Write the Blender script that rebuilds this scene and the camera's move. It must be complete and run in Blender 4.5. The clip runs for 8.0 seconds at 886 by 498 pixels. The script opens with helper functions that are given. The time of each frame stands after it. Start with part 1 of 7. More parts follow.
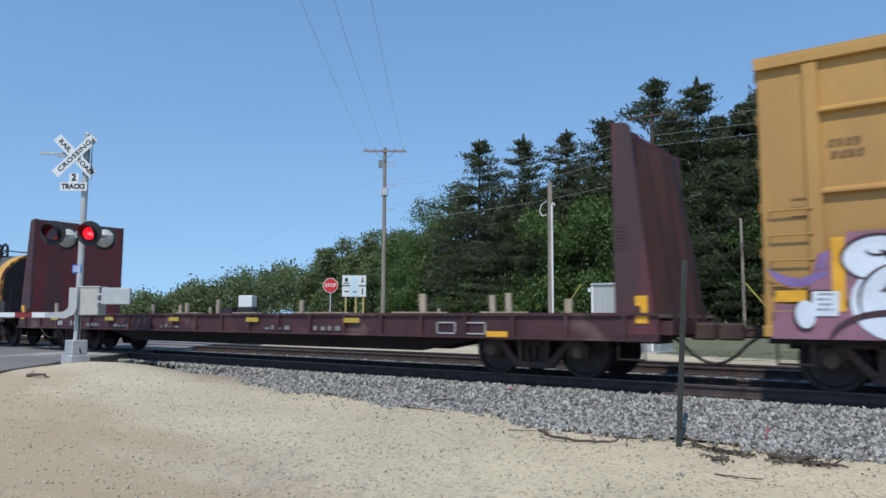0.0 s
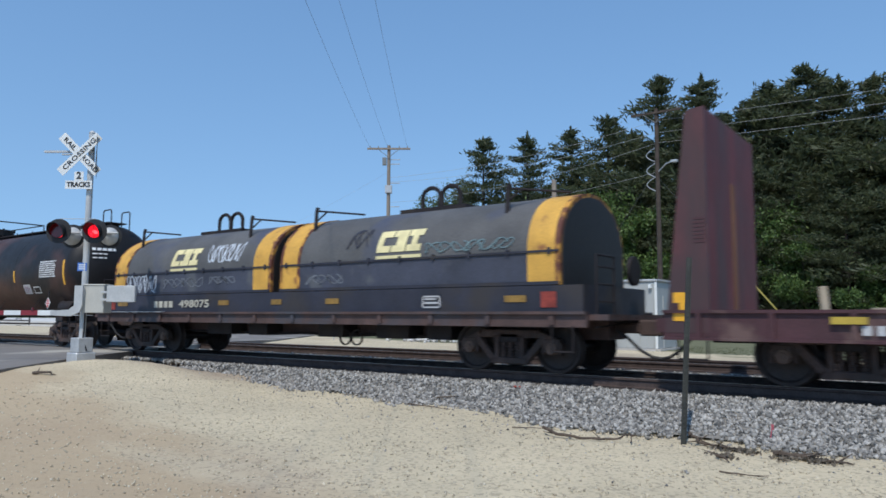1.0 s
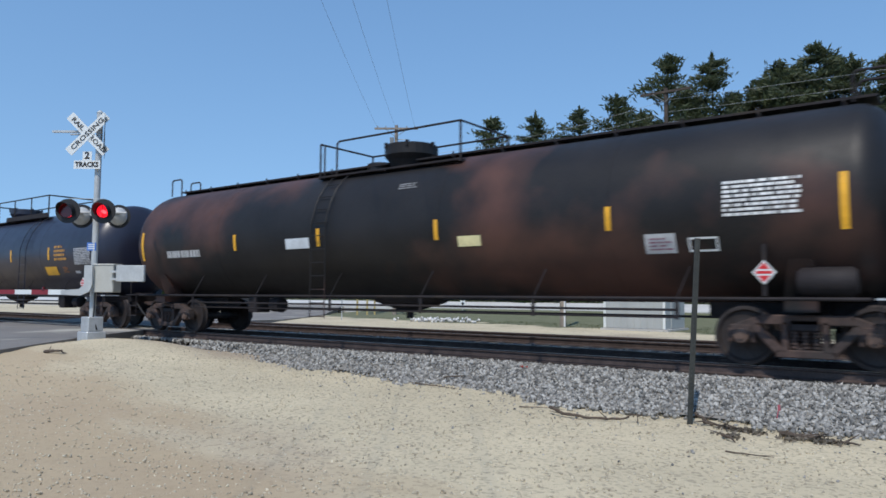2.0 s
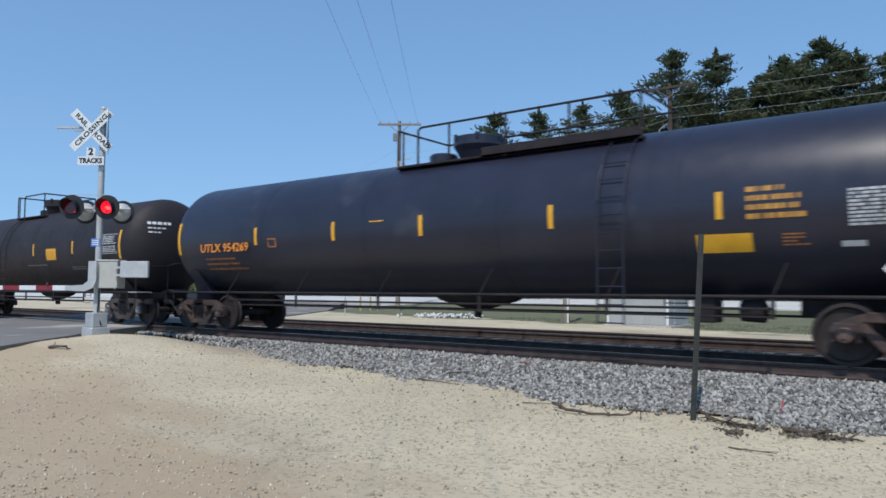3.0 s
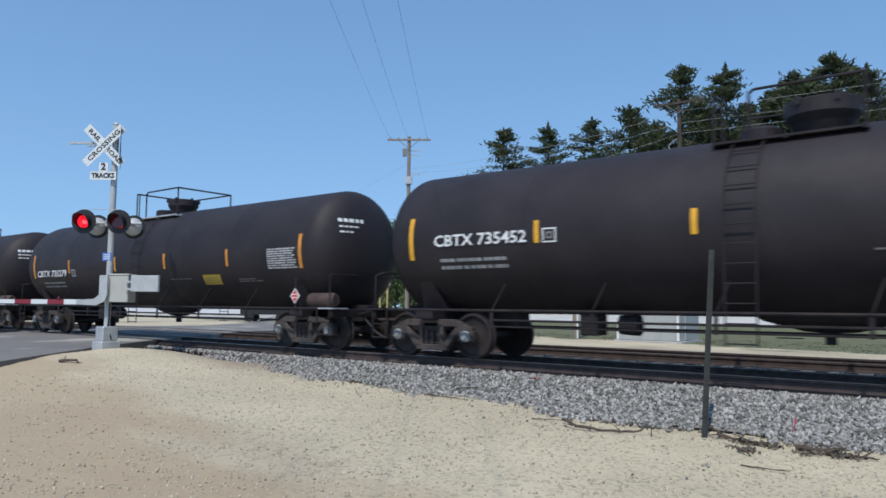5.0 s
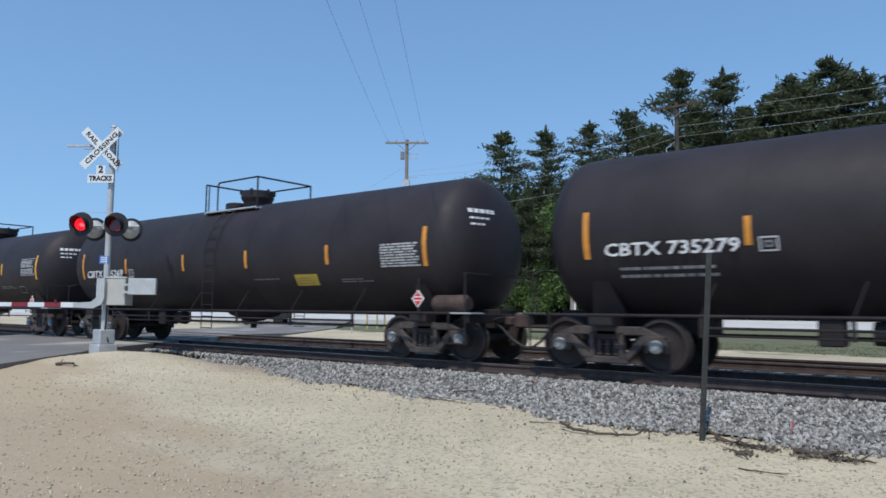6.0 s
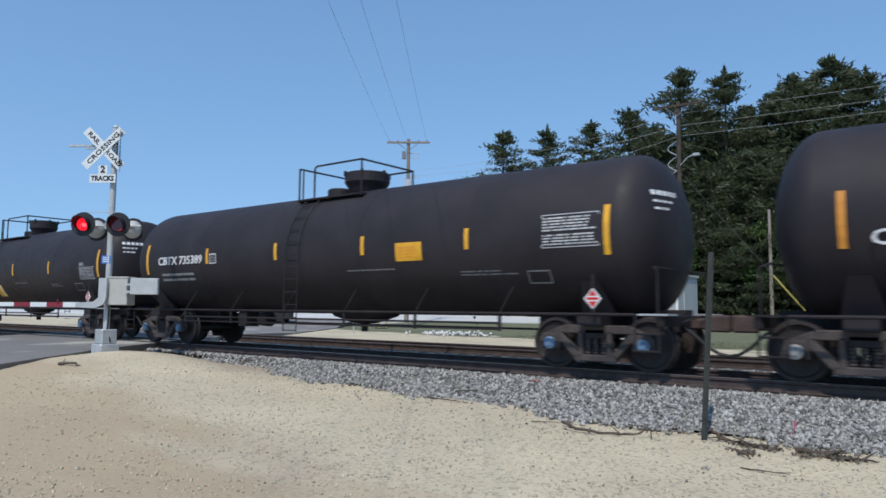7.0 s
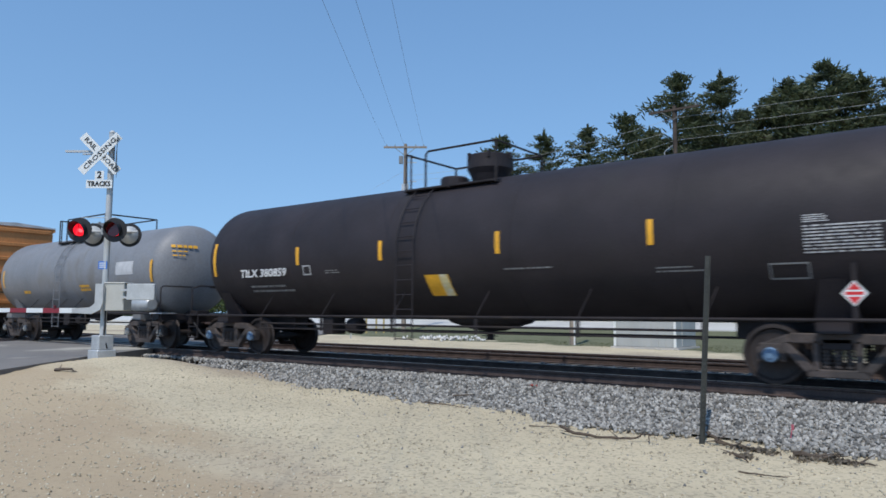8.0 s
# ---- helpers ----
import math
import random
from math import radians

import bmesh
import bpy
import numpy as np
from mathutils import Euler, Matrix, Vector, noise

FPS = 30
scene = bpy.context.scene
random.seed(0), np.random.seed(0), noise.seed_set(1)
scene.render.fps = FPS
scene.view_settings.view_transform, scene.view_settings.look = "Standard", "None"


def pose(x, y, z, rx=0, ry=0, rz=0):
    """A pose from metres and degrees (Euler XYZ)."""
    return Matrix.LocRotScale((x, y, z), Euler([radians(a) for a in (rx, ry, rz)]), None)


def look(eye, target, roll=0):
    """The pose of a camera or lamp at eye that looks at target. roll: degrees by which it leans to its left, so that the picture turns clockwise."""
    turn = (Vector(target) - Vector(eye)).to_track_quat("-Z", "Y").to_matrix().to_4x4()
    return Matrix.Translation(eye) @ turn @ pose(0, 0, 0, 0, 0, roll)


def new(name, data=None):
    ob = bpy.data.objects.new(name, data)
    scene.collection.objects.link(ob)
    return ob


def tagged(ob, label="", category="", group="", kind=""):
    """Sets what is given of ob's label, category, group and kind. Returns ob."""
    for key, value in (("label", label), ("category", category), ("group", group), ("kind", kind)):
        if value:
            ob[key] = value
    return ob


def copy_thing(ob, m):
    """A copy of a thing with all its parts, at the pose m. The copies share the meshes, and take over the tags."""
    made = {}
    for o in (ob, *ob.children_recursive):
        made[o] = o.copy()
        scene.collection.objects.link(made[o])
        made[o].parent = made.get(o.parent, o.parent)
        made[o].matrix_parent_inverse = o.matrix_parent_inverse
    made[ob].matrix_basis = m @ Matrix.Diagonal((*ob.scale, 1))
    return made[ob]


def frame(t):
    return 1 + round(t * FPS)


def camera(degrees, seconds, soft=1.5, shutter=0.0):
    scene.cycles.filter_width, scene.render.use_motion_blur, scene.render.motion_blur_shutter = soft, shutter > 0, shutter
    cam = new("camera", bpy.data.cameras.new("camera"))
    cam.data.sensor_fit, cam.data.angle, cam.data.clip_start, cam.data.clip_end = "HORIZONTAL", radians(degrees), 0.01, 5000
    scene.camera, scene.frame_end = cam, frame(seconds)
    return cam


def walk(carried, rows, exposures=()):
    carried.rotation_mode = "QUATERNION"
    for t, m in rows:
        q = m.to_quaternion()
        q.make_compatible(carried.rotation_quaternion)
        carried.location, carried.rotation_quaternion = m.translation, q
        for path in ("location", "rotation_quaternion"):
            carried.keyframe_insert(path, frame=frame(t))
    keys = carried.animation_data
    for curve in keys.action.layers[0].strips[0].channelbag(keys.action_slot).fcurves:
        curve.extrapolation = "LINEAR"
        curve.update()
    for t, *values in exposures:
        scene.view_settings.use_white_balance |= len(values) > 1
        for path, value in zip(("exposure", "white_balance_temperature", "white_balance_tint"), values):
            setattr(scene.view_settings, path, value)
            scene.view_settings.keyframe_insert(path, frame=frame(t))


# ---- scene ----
# ---- camera ----
cam = camera(64.0, 8.0, 1.6, 0.10)
EYE = (0, 0, 1.04)
TURNS = ((0.0, 95.62, -0.25, 35.83), (0.5, 95.62, -0.11, 35.88), (1.0, 95.42, -0.20, 36.17), (1.5, 95.10, -0.35, 36.55),
         (1.7, 94.45, -0.37, 36.63), (2.8, 93.42, -0.36, 36.89), (3.0, 93.50, -0.36, 37.02), (3.5, 93.75, 0.08, 37.55),
         (4.0, 93.59, 0.28, 37.57), (4.5, 94.15, -0.48, 37.36), (4.7, 94.48, -0.46, 37.78), (5.8, 94.96, -0.55, 37.55),
         (6.0, 94.95, -0.54, 37.57), (6.5, 94.84, -0.37, 37.76), (7.0, 94.91, -0.49, 37.71), (7.5, 95.06, -0.17, 37.60),
         (8.0, 95.28, -0.30, 37.50))
walk(cam, [(t, pose(*EYE, rx, ry, rz)) for t, rx, ry, rz in TURNS])

# ---- light ----
SUN = Vector((0.18, -0.53, 0.83)).normalized()
world = bpy.data.worlds.new("sky")
scene.world = world
world.use_nodes = True
wn = world.node_tree.nodes
sky = wn.new("ShaderNodeTexSky")
sky.sky_type = "NISHITA"
sky.sun_disc = False
sky.sun_elevation = math.asin(SUN.z)
sky.sun_rotation = math.atan2(SUN.x, SUN.y)
sky.air_density, sky.dust_density, sky.ozone_density = 1.25, 0.1, 2.0
wn["Background"].inputs[1].default_value = 0.170
# the haze-free band of the sky: heights squeezed upwards
wc, wm = wn.new("ShaderNodeTexCoord"), wn.new("ShaderNodeMapping")
wm.inputs["Scale"].default_value, wm.inputs["Location"].default_value = (1, 1, 0.6), (0, 0, 0.215)
world.node_tree.links.new(wc.outputs["Generated"], wm.inputs[0])
world.node_tree.links.new(wm.outputs[0], sky.inputs[0])
rich = wn.new("ShaderNodeHueSaturation")
rich.inputs["Saturation"].default_value = 1.15
world.node_tree.links.new(sky.outputs[0], rich.inputs["Color"])
world.node_tree.links.new(rich.outputs[0], wn["Background"].inputs[0])
sun = new("sun", bpy.data.lights.new("sun", "SUN"))
sun.data.energy, sun.data.angle, sun.data.color = 3.4, radians(0.53), (1.0, 0.95, 0.88)
sun.matrix_world = look(SUN * 50, (0, 0, 0))
scene.view_settings.exposure = 0.0


# ---- materials ----
def mat(name, base, rough=0.6, metal=0.0, var=0.18, scale=1.2, fine=30.0, bump=0.0, tint=None, amount=0.0, tscale=0.8, glow=None,
        stretch=(1, 1, 1), random_value=0.0, gloss=0.5):
    """A surface: a base colour that varies at two scales, a second colour in patches, and fine relief."""
    m = bpy.data.materials.new(name)
    m.use_nodes = True
    nodes, links = m.node_tree.nodes, m.node_tree.links
    bsdf = nodes["Principled BSDF"]
    coord = nodes.new("ShaderNodeTexCoord")
    mapping = nodes.new("ShaderNodeMapping")
    mapping.inputs["Scale"].default_value = stretch
    links.new(coord.outputs["Object"], mapping.inputs[0])

    def noise_at(s, detail=4.0):
        n = nodes.new("ShaderNodeTexNoise")
        n.inputs["Scale"].default_value, n.inputs["Detail"].default_value = s, detail
        links.new(mapping.outputs[0], n.inputs["Vector"])
        return n.outputs["Fac"]

    def ramp(fac, a, b, p=0.3, q=0.7):
        r = nodes.new("ShaderNodeValToRGB")
        r.color_ramp.elements[0].position, r.color_ramp.elements[1].position = p, q
        r.color_ramp.elements[0].color, r.color_ramp.elements[1].color = (*a, 1), (*b, 1)
        links.new(fac, r.inputs[0])
        return r.outputs[0]

    def mix(kind, fac, a, b):
        x = nodes.new("ShaderNodeMix")
        x.data_type, x.blend_type = "RGBA", kind
        for sock, val in ((x.inputs["Factor"], fac), (x.inputs["A"], a), (x.inputs["B"], b)):
            if isinstance(val, (int, float)):
                sock.default_value = val
            else:
                links.new(val, sock)
        return x.outputs["Result"]

    lo, hi = [c * (1 - var) for c in base], [min(1, c * (1 + var)) for c in base]
    col = ramp(noise_at(scale), lo, hi)
    g = ramp(noise_at(fine, 3.0), (1 - var,) * 3, (1 + var * 0.5,) * 3)
    col = mix("MULTIPLY", 0.8, col, g)
    if tint:
        patch = ramp(noise_at(tscale, 6.0), (0, 0, 0), (1, 1, 1), 0.62 - amount * 0.4, 0.72 - amount * 0.3)
        tc = nodes.new("ShaderNodeRGB")
        tc.outputs[0].default_value = (*tint, 1)
        col = mix("MIX", patch, col, tc.outputs[0])
    if random_value:
        info = nodes.new("ShaderNodeObjectInfo")
        rr = ramp(info.outputs["Random"], (1 - random_value,) * 3, (1 + random_value,) * 3, 0, 1)
        col = mix("MULTIPLY", 1.0, col, rr)
    links.new(col, bsdf.inputs["Base Color"])
    rmap = nodes.new("ShaderNodeMapRange")
    rmap.inputs["To Min"].default_value, rmap.inputs["To Max"].default_value = max(0.03, rough - 0.1), min(1, rough + 0.1)
    links.new(noise_at(scale * 5), rmap.inputs[0])
    links.new(rmap.outputs[0], bsdf.inputs["Roughness"])
    bsdf.inputs["Metallic"].default_value = metal
    bsdf.inputs["Specular IOR Level"].default_value = gloss
    if bump:
        b = nodes.new("ShaderNodeBump")
        b.inputs["Strength"].default_value, b.inputs["Distance"].default_value = min(1, bump), 0.02
        links.new(noise_at(fine), b.inputs["Height"])
        links.new(b.outputs[0], bsdf.inputs["Normal"])
    if glow:
        bsdf.inputs["Emission Color"].default_value, bsdf.inputs["Emission Strength"].default_value = (*glow[:3], 1), glow[3]
    return m


def leaf_mat(name, a, b, through_light=0.25):
    m = bpy.data.materials.new(name)
    m.use_nodes = True
    nodes, links = m.node_tree.nodes, m.node_tree.links
    bsdf = nodes["Principled BSDF"]
    geo = nodes.new("ShaderNodeNewGeometry")
    r = nodes.new("ShaderNodeValToRGB")
    r.color_ramp.elements[0].color, r.color_ramp.elements[1].color = (*a, 1), (*b, 1)
    coord, clump = nodes.new("ShaderNodeTexCoord"), nodes.new("ShaderNodeTexNoise")
    clump.inputs["Scale"].default_value, clump.inputs["Detail"].default_value = 0.9, 3
    links.new(coord.outputs["Object"], clump.inputs["Vector"])
    spread = nodes.new("ShaderNodeMapRange")
    spread.inputs["From Min"].default_value, spread.inputs["From Max"].default_value = 0.3, 0.7
    links.new(clump.outputs["Fac"], spread.inputs[0])
    blend = nodes.new("ShaderNodeMix")
    blend.inputs["Factor"].default_value = 0.45
    links.new(spread.outputs[0], blend.inputs["A"])
    links.new(geo.outputs["Random Per Island"], blend.inputs["B"])
    links.new(blend.outputs["Result"], r.inputs[0])
    links.new(r.outputs[0], bsdf.inputs["Base Color"])
    bsdf.inputs["Roughness"].default_value = 0.6
    trans = nodes.new("ShaderNodeBsdfTranslucent")
    links.new(r.outputs[0], trans.inputs[0])
    mixer = nodes.new("ShaderNodeMixShader")
    mixer.inputs[0].default_value = through_light
    links.new(bsdf.outputs[0], mixer.inputs[1])
    links.new(trans.outputs[0], mixer.inputs[2])
    links.new(mixer.outputs[0], nodes["Material Output"].inputs[0])
    return m


BLACK = mat("black tank paint", (0.0245, 0.0200, 0.0225), 0.6, var=0.25, scale=0.9, tint=(0.028, 0.025, 0.025), amount=0.08, tscale=0.5, bump=0.05, gloss=0.28)
NAVY = mat("blue-black tank paint", (0.017, 0.018, 0.032), 0.36, var=0.2, scale=0.7, tint=(0.035, 0.037, 0.05), amount=0.05, bump=0.03, gloss=0.5)
BROWNED = mat("stained black tank paint", (0.015, 0.0135, 0.0135), 0.5, var=0.3, scale=0.8, tint=(0.085, 0.04, 0.03), amount=0.30, tscale=0.28, bump=0.06, gloss=0.28)
GREYTANK = mat("weathered grey tank paint", (0.19, 0.195, 0.205), 0.55, var=0.2, scale=0.8, tint=(0.16, 0.15, 0.14), amount=0.2, stretch=(1, 1, 0.4))
FRAME = mat("dirty black steel", (0.021, 0.017, 0.018), 0.7, var=0.3, scale=3, tint=(0.035, 0.026, 0.02), amount=0.1, bump=0.2, gloss=0.28)
RUSTED = mat("rusty cast steel", (0.062, 0.038, 0.031), 0.8, var=0.35, scale=4, tint=(0.03, 0.026, 0.024), amount=0.2, bump=0.3)
CAST = mat("grey-brown cast steel", (0.060, 0.047, 0.042), 0.75, var=0.3, scale=4, tint=(0.03, 0.026, 0.024), amount=0.2, bump=0.3)
WHEEL = mat("dark wheel steel", (0.034, 0.026, 0.024), 0.65, metal=0.3, var=0.3, scale=5, bump=0.2)
YELLOW = mat("yellow reflective tape", (0.72, 0.36, 0.02), 0.45, var=0.12, scale=4)
WHITE = mat("white stencil paint", (0.70, 0.70, 0.68), 0.6, var=0.12, scale=5)
GREYBAR = mat("faded grey stencil", (0.20, 0.20, 0.20), 0.7, var=0.2, scale=5)
ORANGE = mat("orange stencil paint", (0.70, 0.24, 0.03), 0.55, var=0.15, scale=5)
RED = mat("red sign paint", (0.55, 0.02, 0.02), 0.45, var=0.12, scale=5)
DARKINK = mat("black ink", (0.015, 0.015, 0.016), 0.6, var=0.1)
BLUECAP = mat("blue bearing cap", (0.12, 0.20, 0.30), 0.55, var=0.2, scale=8)
GREYCAP = mat("grey bearing cap", (0.26, 0.26, 0.25), 0.55, var=0.25, scale=8)
FLATRED = mat("oxide red car paint", (0.125, 0.021, 0.022), 0.66, var=0.3, scale=1.2, tint=(0.055, 0.028, 0.028), amount=0.28, tscale=0.7, bump=0.1, stretch=(1, 1, 0.35))
SIDERED = mat("sooty oxide red paint", (0.088, 0.024, 0.028), 0.66, var=0.3, scale=1.3, tint=(0.05, 0.026, 0.028), amount=0.3, tscale=0.9, bump=0.1, stretch=(1, 1, 0.3))
FLATDARK = mat("dark oxide red car paint", (0.056, 0.019, 0.023), 0.65, var=0.3, scale=1.5, tint=(0.12, 0.07, 0.06), amount=0.12, tscale=1.4, bump=0.1)
RUSTSTREAK = mat("orange rust streak", (0.19, 0.075, 0.03), 0.8, var=0.3, scale=3, stretch=(1, 1, 0.2))
HOODBLUE = mat("faded blue-grey cover paint", (0.090, 0.088, 0.085), 0.6, var=0.25, scale=0.9, tint=(0.055, 0.062, 0.09), amount=0.2, tscale=0.6, bump=0.08)
HOODYELLOW = mat("rust-spotted yellow paint", (0.60, 0.33, 0.055), 0.6, var=0.18, scale=2, tint=(0.22, 0.08, 0.03), amount=0.07, tscale=3)
BODYBLUE = mat("dull blue car body paint", (0.022, 0.023, 0.036), 0.6, var=0.3, scale=1.2, tint=(0.032, 0.027, 0.027), amount=0.3, tscale=0.8, bump=0.1)
CREAM = mat("pale yellow logo paint", (0.70, 0.62, 0.33), 0.6, var=0.12, scale=4)
SPRAY = mat("pale spray paint", (0.55, 0.58, 0.60), 0.6, var=0.15, scale=4)
SPRAYW = mat("white-blue spray paint", (0.62, 0.68, 0.74), 0.55, var=0.1, scale=3)
PURPLE = mat("purple spray paint", (0.20, 0.13, 0.32), 0.6, var=0.25, scale=2)
MAROON = mat("mauve spray paint", (0.26, 0.12, 0.16), 0.6, var=0.2, scale=2)
BOXYELLOW = mat("tan-yellow boxcar paint", (0.45, 0.25, 0.062), 0.6, var=0.1, scale=0.7, tint=(0.37, 0.205, 0.06), amount=0.15, tscale=0.6, stretch=(1, 1, 0.3))
BOXRUST = mat("orange-brown car paint", (0.42, 0.17, 0.05), 0.65, var=0.18, scale=1.0, stretch=(1, 1, 0.3))
ROOFGREY = mat("galvanised roof", (0.50, 0.48, 0.46), 0.55, metal=0.2, var=0.15, scale=2)
GALV = mat("galvanised steel", (0.46, 0.47, 0.47), 0.45, metal=0.35, var=0.14, scale=3, bump=0.05)
ALU = mat("aluminium signal paint", (0.44, 0.45, 0.44), 0.5, metal=0.1, var=0.1, scale=4)
SIGNWHITE = mat("white reflective sheeting", (0.66, 0.68, 0.66), 0.45, var=0.05, scale=5)
SIGNBLUE = mat("blue sign sheeting", (0.06, 0.17, 0.50), 0.45, var=0.1)
LAMPBLACK = mat("matt black lamp paint", (0.014, 0.014, 0.015), 0.6, var=0.2, scale=6)
LENSOFF = mat("dark red glass", (0.10, 0.005, 0.008), 0.15, var=0.15, scale=8)
LENSON = mat("lit red glass", (0.8, 0.02, 0.04), 0.2, var=0.05, glow=(1.0, 0.012, 0.03, 1.1))
LENSCORE = mat("lit red core", (0.9, 0.1, 0.12), 0.2, var=0.05, glow=(1.0, 0.07, 0.09, 2.6))
SHELTER = mat("pale grey shelter paint", (0.37, 0.385, 0.375), 0.5, var=0.07, scale=1.5, stretch=(1, 1, 0.3))
OLDWOOD = mat("weathered grey pole wood", (0.25, 0.21, 0.17), 0.85, var=0.25, scale=2, fine=18, bump=0.4, stretch=(4, 4, 0.4))
PALEWOOD = mat("pale stake wood", (0.36, 0.30, 0.22), 0.85, var=0.25, scale=3, bump=0.3, stretch=(4, 4, 0.5))
CONDUIT = mat("white plastic conduit", (0.70, 0.70, 0.68), 0.5, var=0.06)
POSTSTEEL = mat("dark green-black post steel", (0.035, 0.037, 0.032), 0.6, var=0.25, scale=6, bump=0.1)
WIRE = mat("weathered wire", (0.35, 0.36, 0.36), 0.5, var=0.1)
WIREDARK = mat("dark wire", (0.13, 0.13, 0.13), 0.5, var=0.1)
TIEWOOD = mat("creosoted tie wood", (0.066, 0.054, 0.048), 0.9, var=0.35, scale=3, fine=25, bump=0.5, stretch=(6, 0.6, 6), random_value=0.35)
RAILSTEEL = mat("rusty rail steel", (0.066, 0.048, 0.043), 0.75, var=0.3, scale=5, bump=0.2, gloss=0.28)
RAILTOP = mat("polished rail head", (0.35, 0.34, 0.33), 0.3, metal=0.8, var=0.1)
STONE = mat("crushed grey stone", (0.20, 0.185, 0.16), 0.9, var=0.2, scale=6, bump=0.2)
BARK = mat("dark bark", (0.06, 0.045, 0.035), 0.9, var=0.3, scale=3, bump=0.5)
HIGHWAY = mat("sun-bleached concrete road", (0.52, 0.51, 0.48), 0.9, var=0.1, scale=0.5, fine=40, bump=0.1)
ASPHALT = mat("worn grey asphalt", (0.175, 0.162, 0.148), 0.9, var=0.12, scale=0.6, fine=60, bump=0.25, tint=(0.36, 0.34, 0.29), amount=0.2, tscale=0.4)
CONCRETE = mat("pale concrete", (0.45, 0.43, 0.40), 0.85, var=0.12, scale=2, bump=0.15)
TWIG = mat("dead brown twig", (0.085, 0.062, 0.045), 0.9, var=0.3, scale=6, bump=0.3)
PINKTAPE = mat("pink marking stake", (0.42, 0.10, 0.12), 0.6, var=0.1)
NEEDLE = leaf_mat("pine needles", (0.044, 0.058, 0.031), (0.110, 0.130, 0.056), 0.42)
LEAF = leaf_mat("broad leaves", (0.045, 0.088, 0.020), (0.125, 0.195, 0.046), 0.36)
# far leaves lighter and yellower: the haze of distance is in the colour
LEAFHAZED = leaf_mat("haze-paled far leaves", (0.098, 0.130, 0.048), (0.160, 0.200, 0.075), 0.35)
GRASS = leaf_mat("grass blades", (0.085, 0.10, 0.042), (0.165, 0.17, 0.085), 0.3)


def ground_mat():
    """Pale crushed limestone with sandy wheel tracks near the tracks, meadow beyond."""
    m = mat("pale limestone gravel", (0.485, 0.415, 0.285), 0.95, var=0.10, scale=0.5, fine=70, bump=0.6, tint=(0.345, 0.28, 0.20), amount=0.25, tscale=0.16)
    nodes, links = m.node_tree.nodes, m.node_tree.links
    bsdf = nodes["Principled BSDF"]
    gravel = bsdf.inputs["Base Color"].links[0].from_socket
    coord = nodes.new("ShaderNodeTexCoord")
    speck = nodes.new("ShaderNodeTexVoronoi")
    speck.inputs["Scale"].default_value = 28
    links.new(coord.outputs["Object"], speck.inputs["Vector"])
    r0 = nodes.new("ShaderNodeValToRGB")
    r0.color_ramp.elements[0].color, r0.color_ramp.elements[1].color = (0.55, 0.55, 0.56, 1), (1.15, 1.14, 1.12, 1)
    r0.color_ramp.elements[0].position, r0.color_ramp.elements[1].position = 0.0, 0.35
    sep0 = nodes.new("ShaderNodeSeparateColor")
    links.new(speck.outputs["Color"], sep0.inputs[0])
    links.new(sep0.outputs[0], r0.inputs[0])
    mul = nodes.new("ShaderNodeMix")
    mul.data_type, mul.blend_type = "RGBA", "MULTIPLY"
    mul.inputs["Factor"].default_value = 0.7
    links.new(gravel, mul.inputs["A"])
    links.new(r0.outputs[0], mul.inputs["B"])
    sep = nodes.new("ShaderNodeSeparateXYZ")
    links.new(coord.outputs["Object"], sep.inputs[0])
    # a browner, driven-over part of the lot with a ragged border
    wob = nodes.new("ShaderNodeTexNoise")
    wob.inputs["Scale"].default_value, wob.inputs["Detail"].default_value = 0.6, 5
    drawn = nodes.new("ShaderNodeMapping")
    drawn.inputs["Rotation"].default_value, drawn.inputs["Scale"].default_value = (0, 0, radians(-30)), (0.45, 1.9, 1)
    links.new(coord.outputs["Object"], drawn.inputs[0])
    links.new(drawn.outputs[0], wob.inputs["Vector"])
    lean = nodes.new("ShaderNodeMath")
    lean.operation = "MULTIPLY_ADD"
    lean.inputs[1].default_value = 0.29
    links.new(sep.outputs["X"], lean.inputs[0])
    links.new(sep.outputs["Y"], lean.inputs[2])
    rag = nodes.new("ShaderNodeMath")
    rag.operation = "MULTIPLY_ADD"
    rag.inputs[1].default_value = 3.4
    links.new(wob.outputs["Fac"], rag.inputs[0])
    links.new(lean.outputs[0], rag.inputs[2])
    worn = nodes.new("ShaderNodeMapRange")
    worn.inputs["From Min"].default_value, worn.inputs["From Max"].default_value = 5.1, 4.0
    worn.inputs["To Max"].default_value = 0.75
    links.new(rag.outputs[0], worn.inputs[0])
    earth = nodes.new("ShaderNodeMix")
    earth.data_type = "RGBA"
    earth.inputs["B"].default_value = (0.38, 0.285, 0.175, 1)
    links.new(worn.outputs[0], earth.inputs["Factor"])
    links.new(mul.outputs["Result"], earth.inputs["A"])
    n = nodes.new("ShaderNodeTexNoise")
    n.inputs["Scale"].default_value, n.inputs["Detail"].default_value = 0.35, 5
    links.new(coord.outputs["Object"], n.inputs["Vector"])
    edge = nodes.new("ShaderNodeMath")
    edge.operation = "MULTIPLY_ADD"
    edge.inputs[1].default_value = 9.0
    links.new(n.outputs["Fac"], edge.inputs[0])
    # the grass comes nearer to the track towards +x
    tilt = nodes.new("ShaderNodeMath")
    tilt.operation = "MULTIPLY_ADD"
    tilt.inputs[1].default_value = 0.24
    links.new(sep.outputs["X"], tilt.inputs[0])
    links.new(sep.outputs["Y"], tilt.inputs[2])
    links.new(tilt.outputs[0], edge.inputs[2])
    rm = nodes.new("ShaderNodeMapRange")
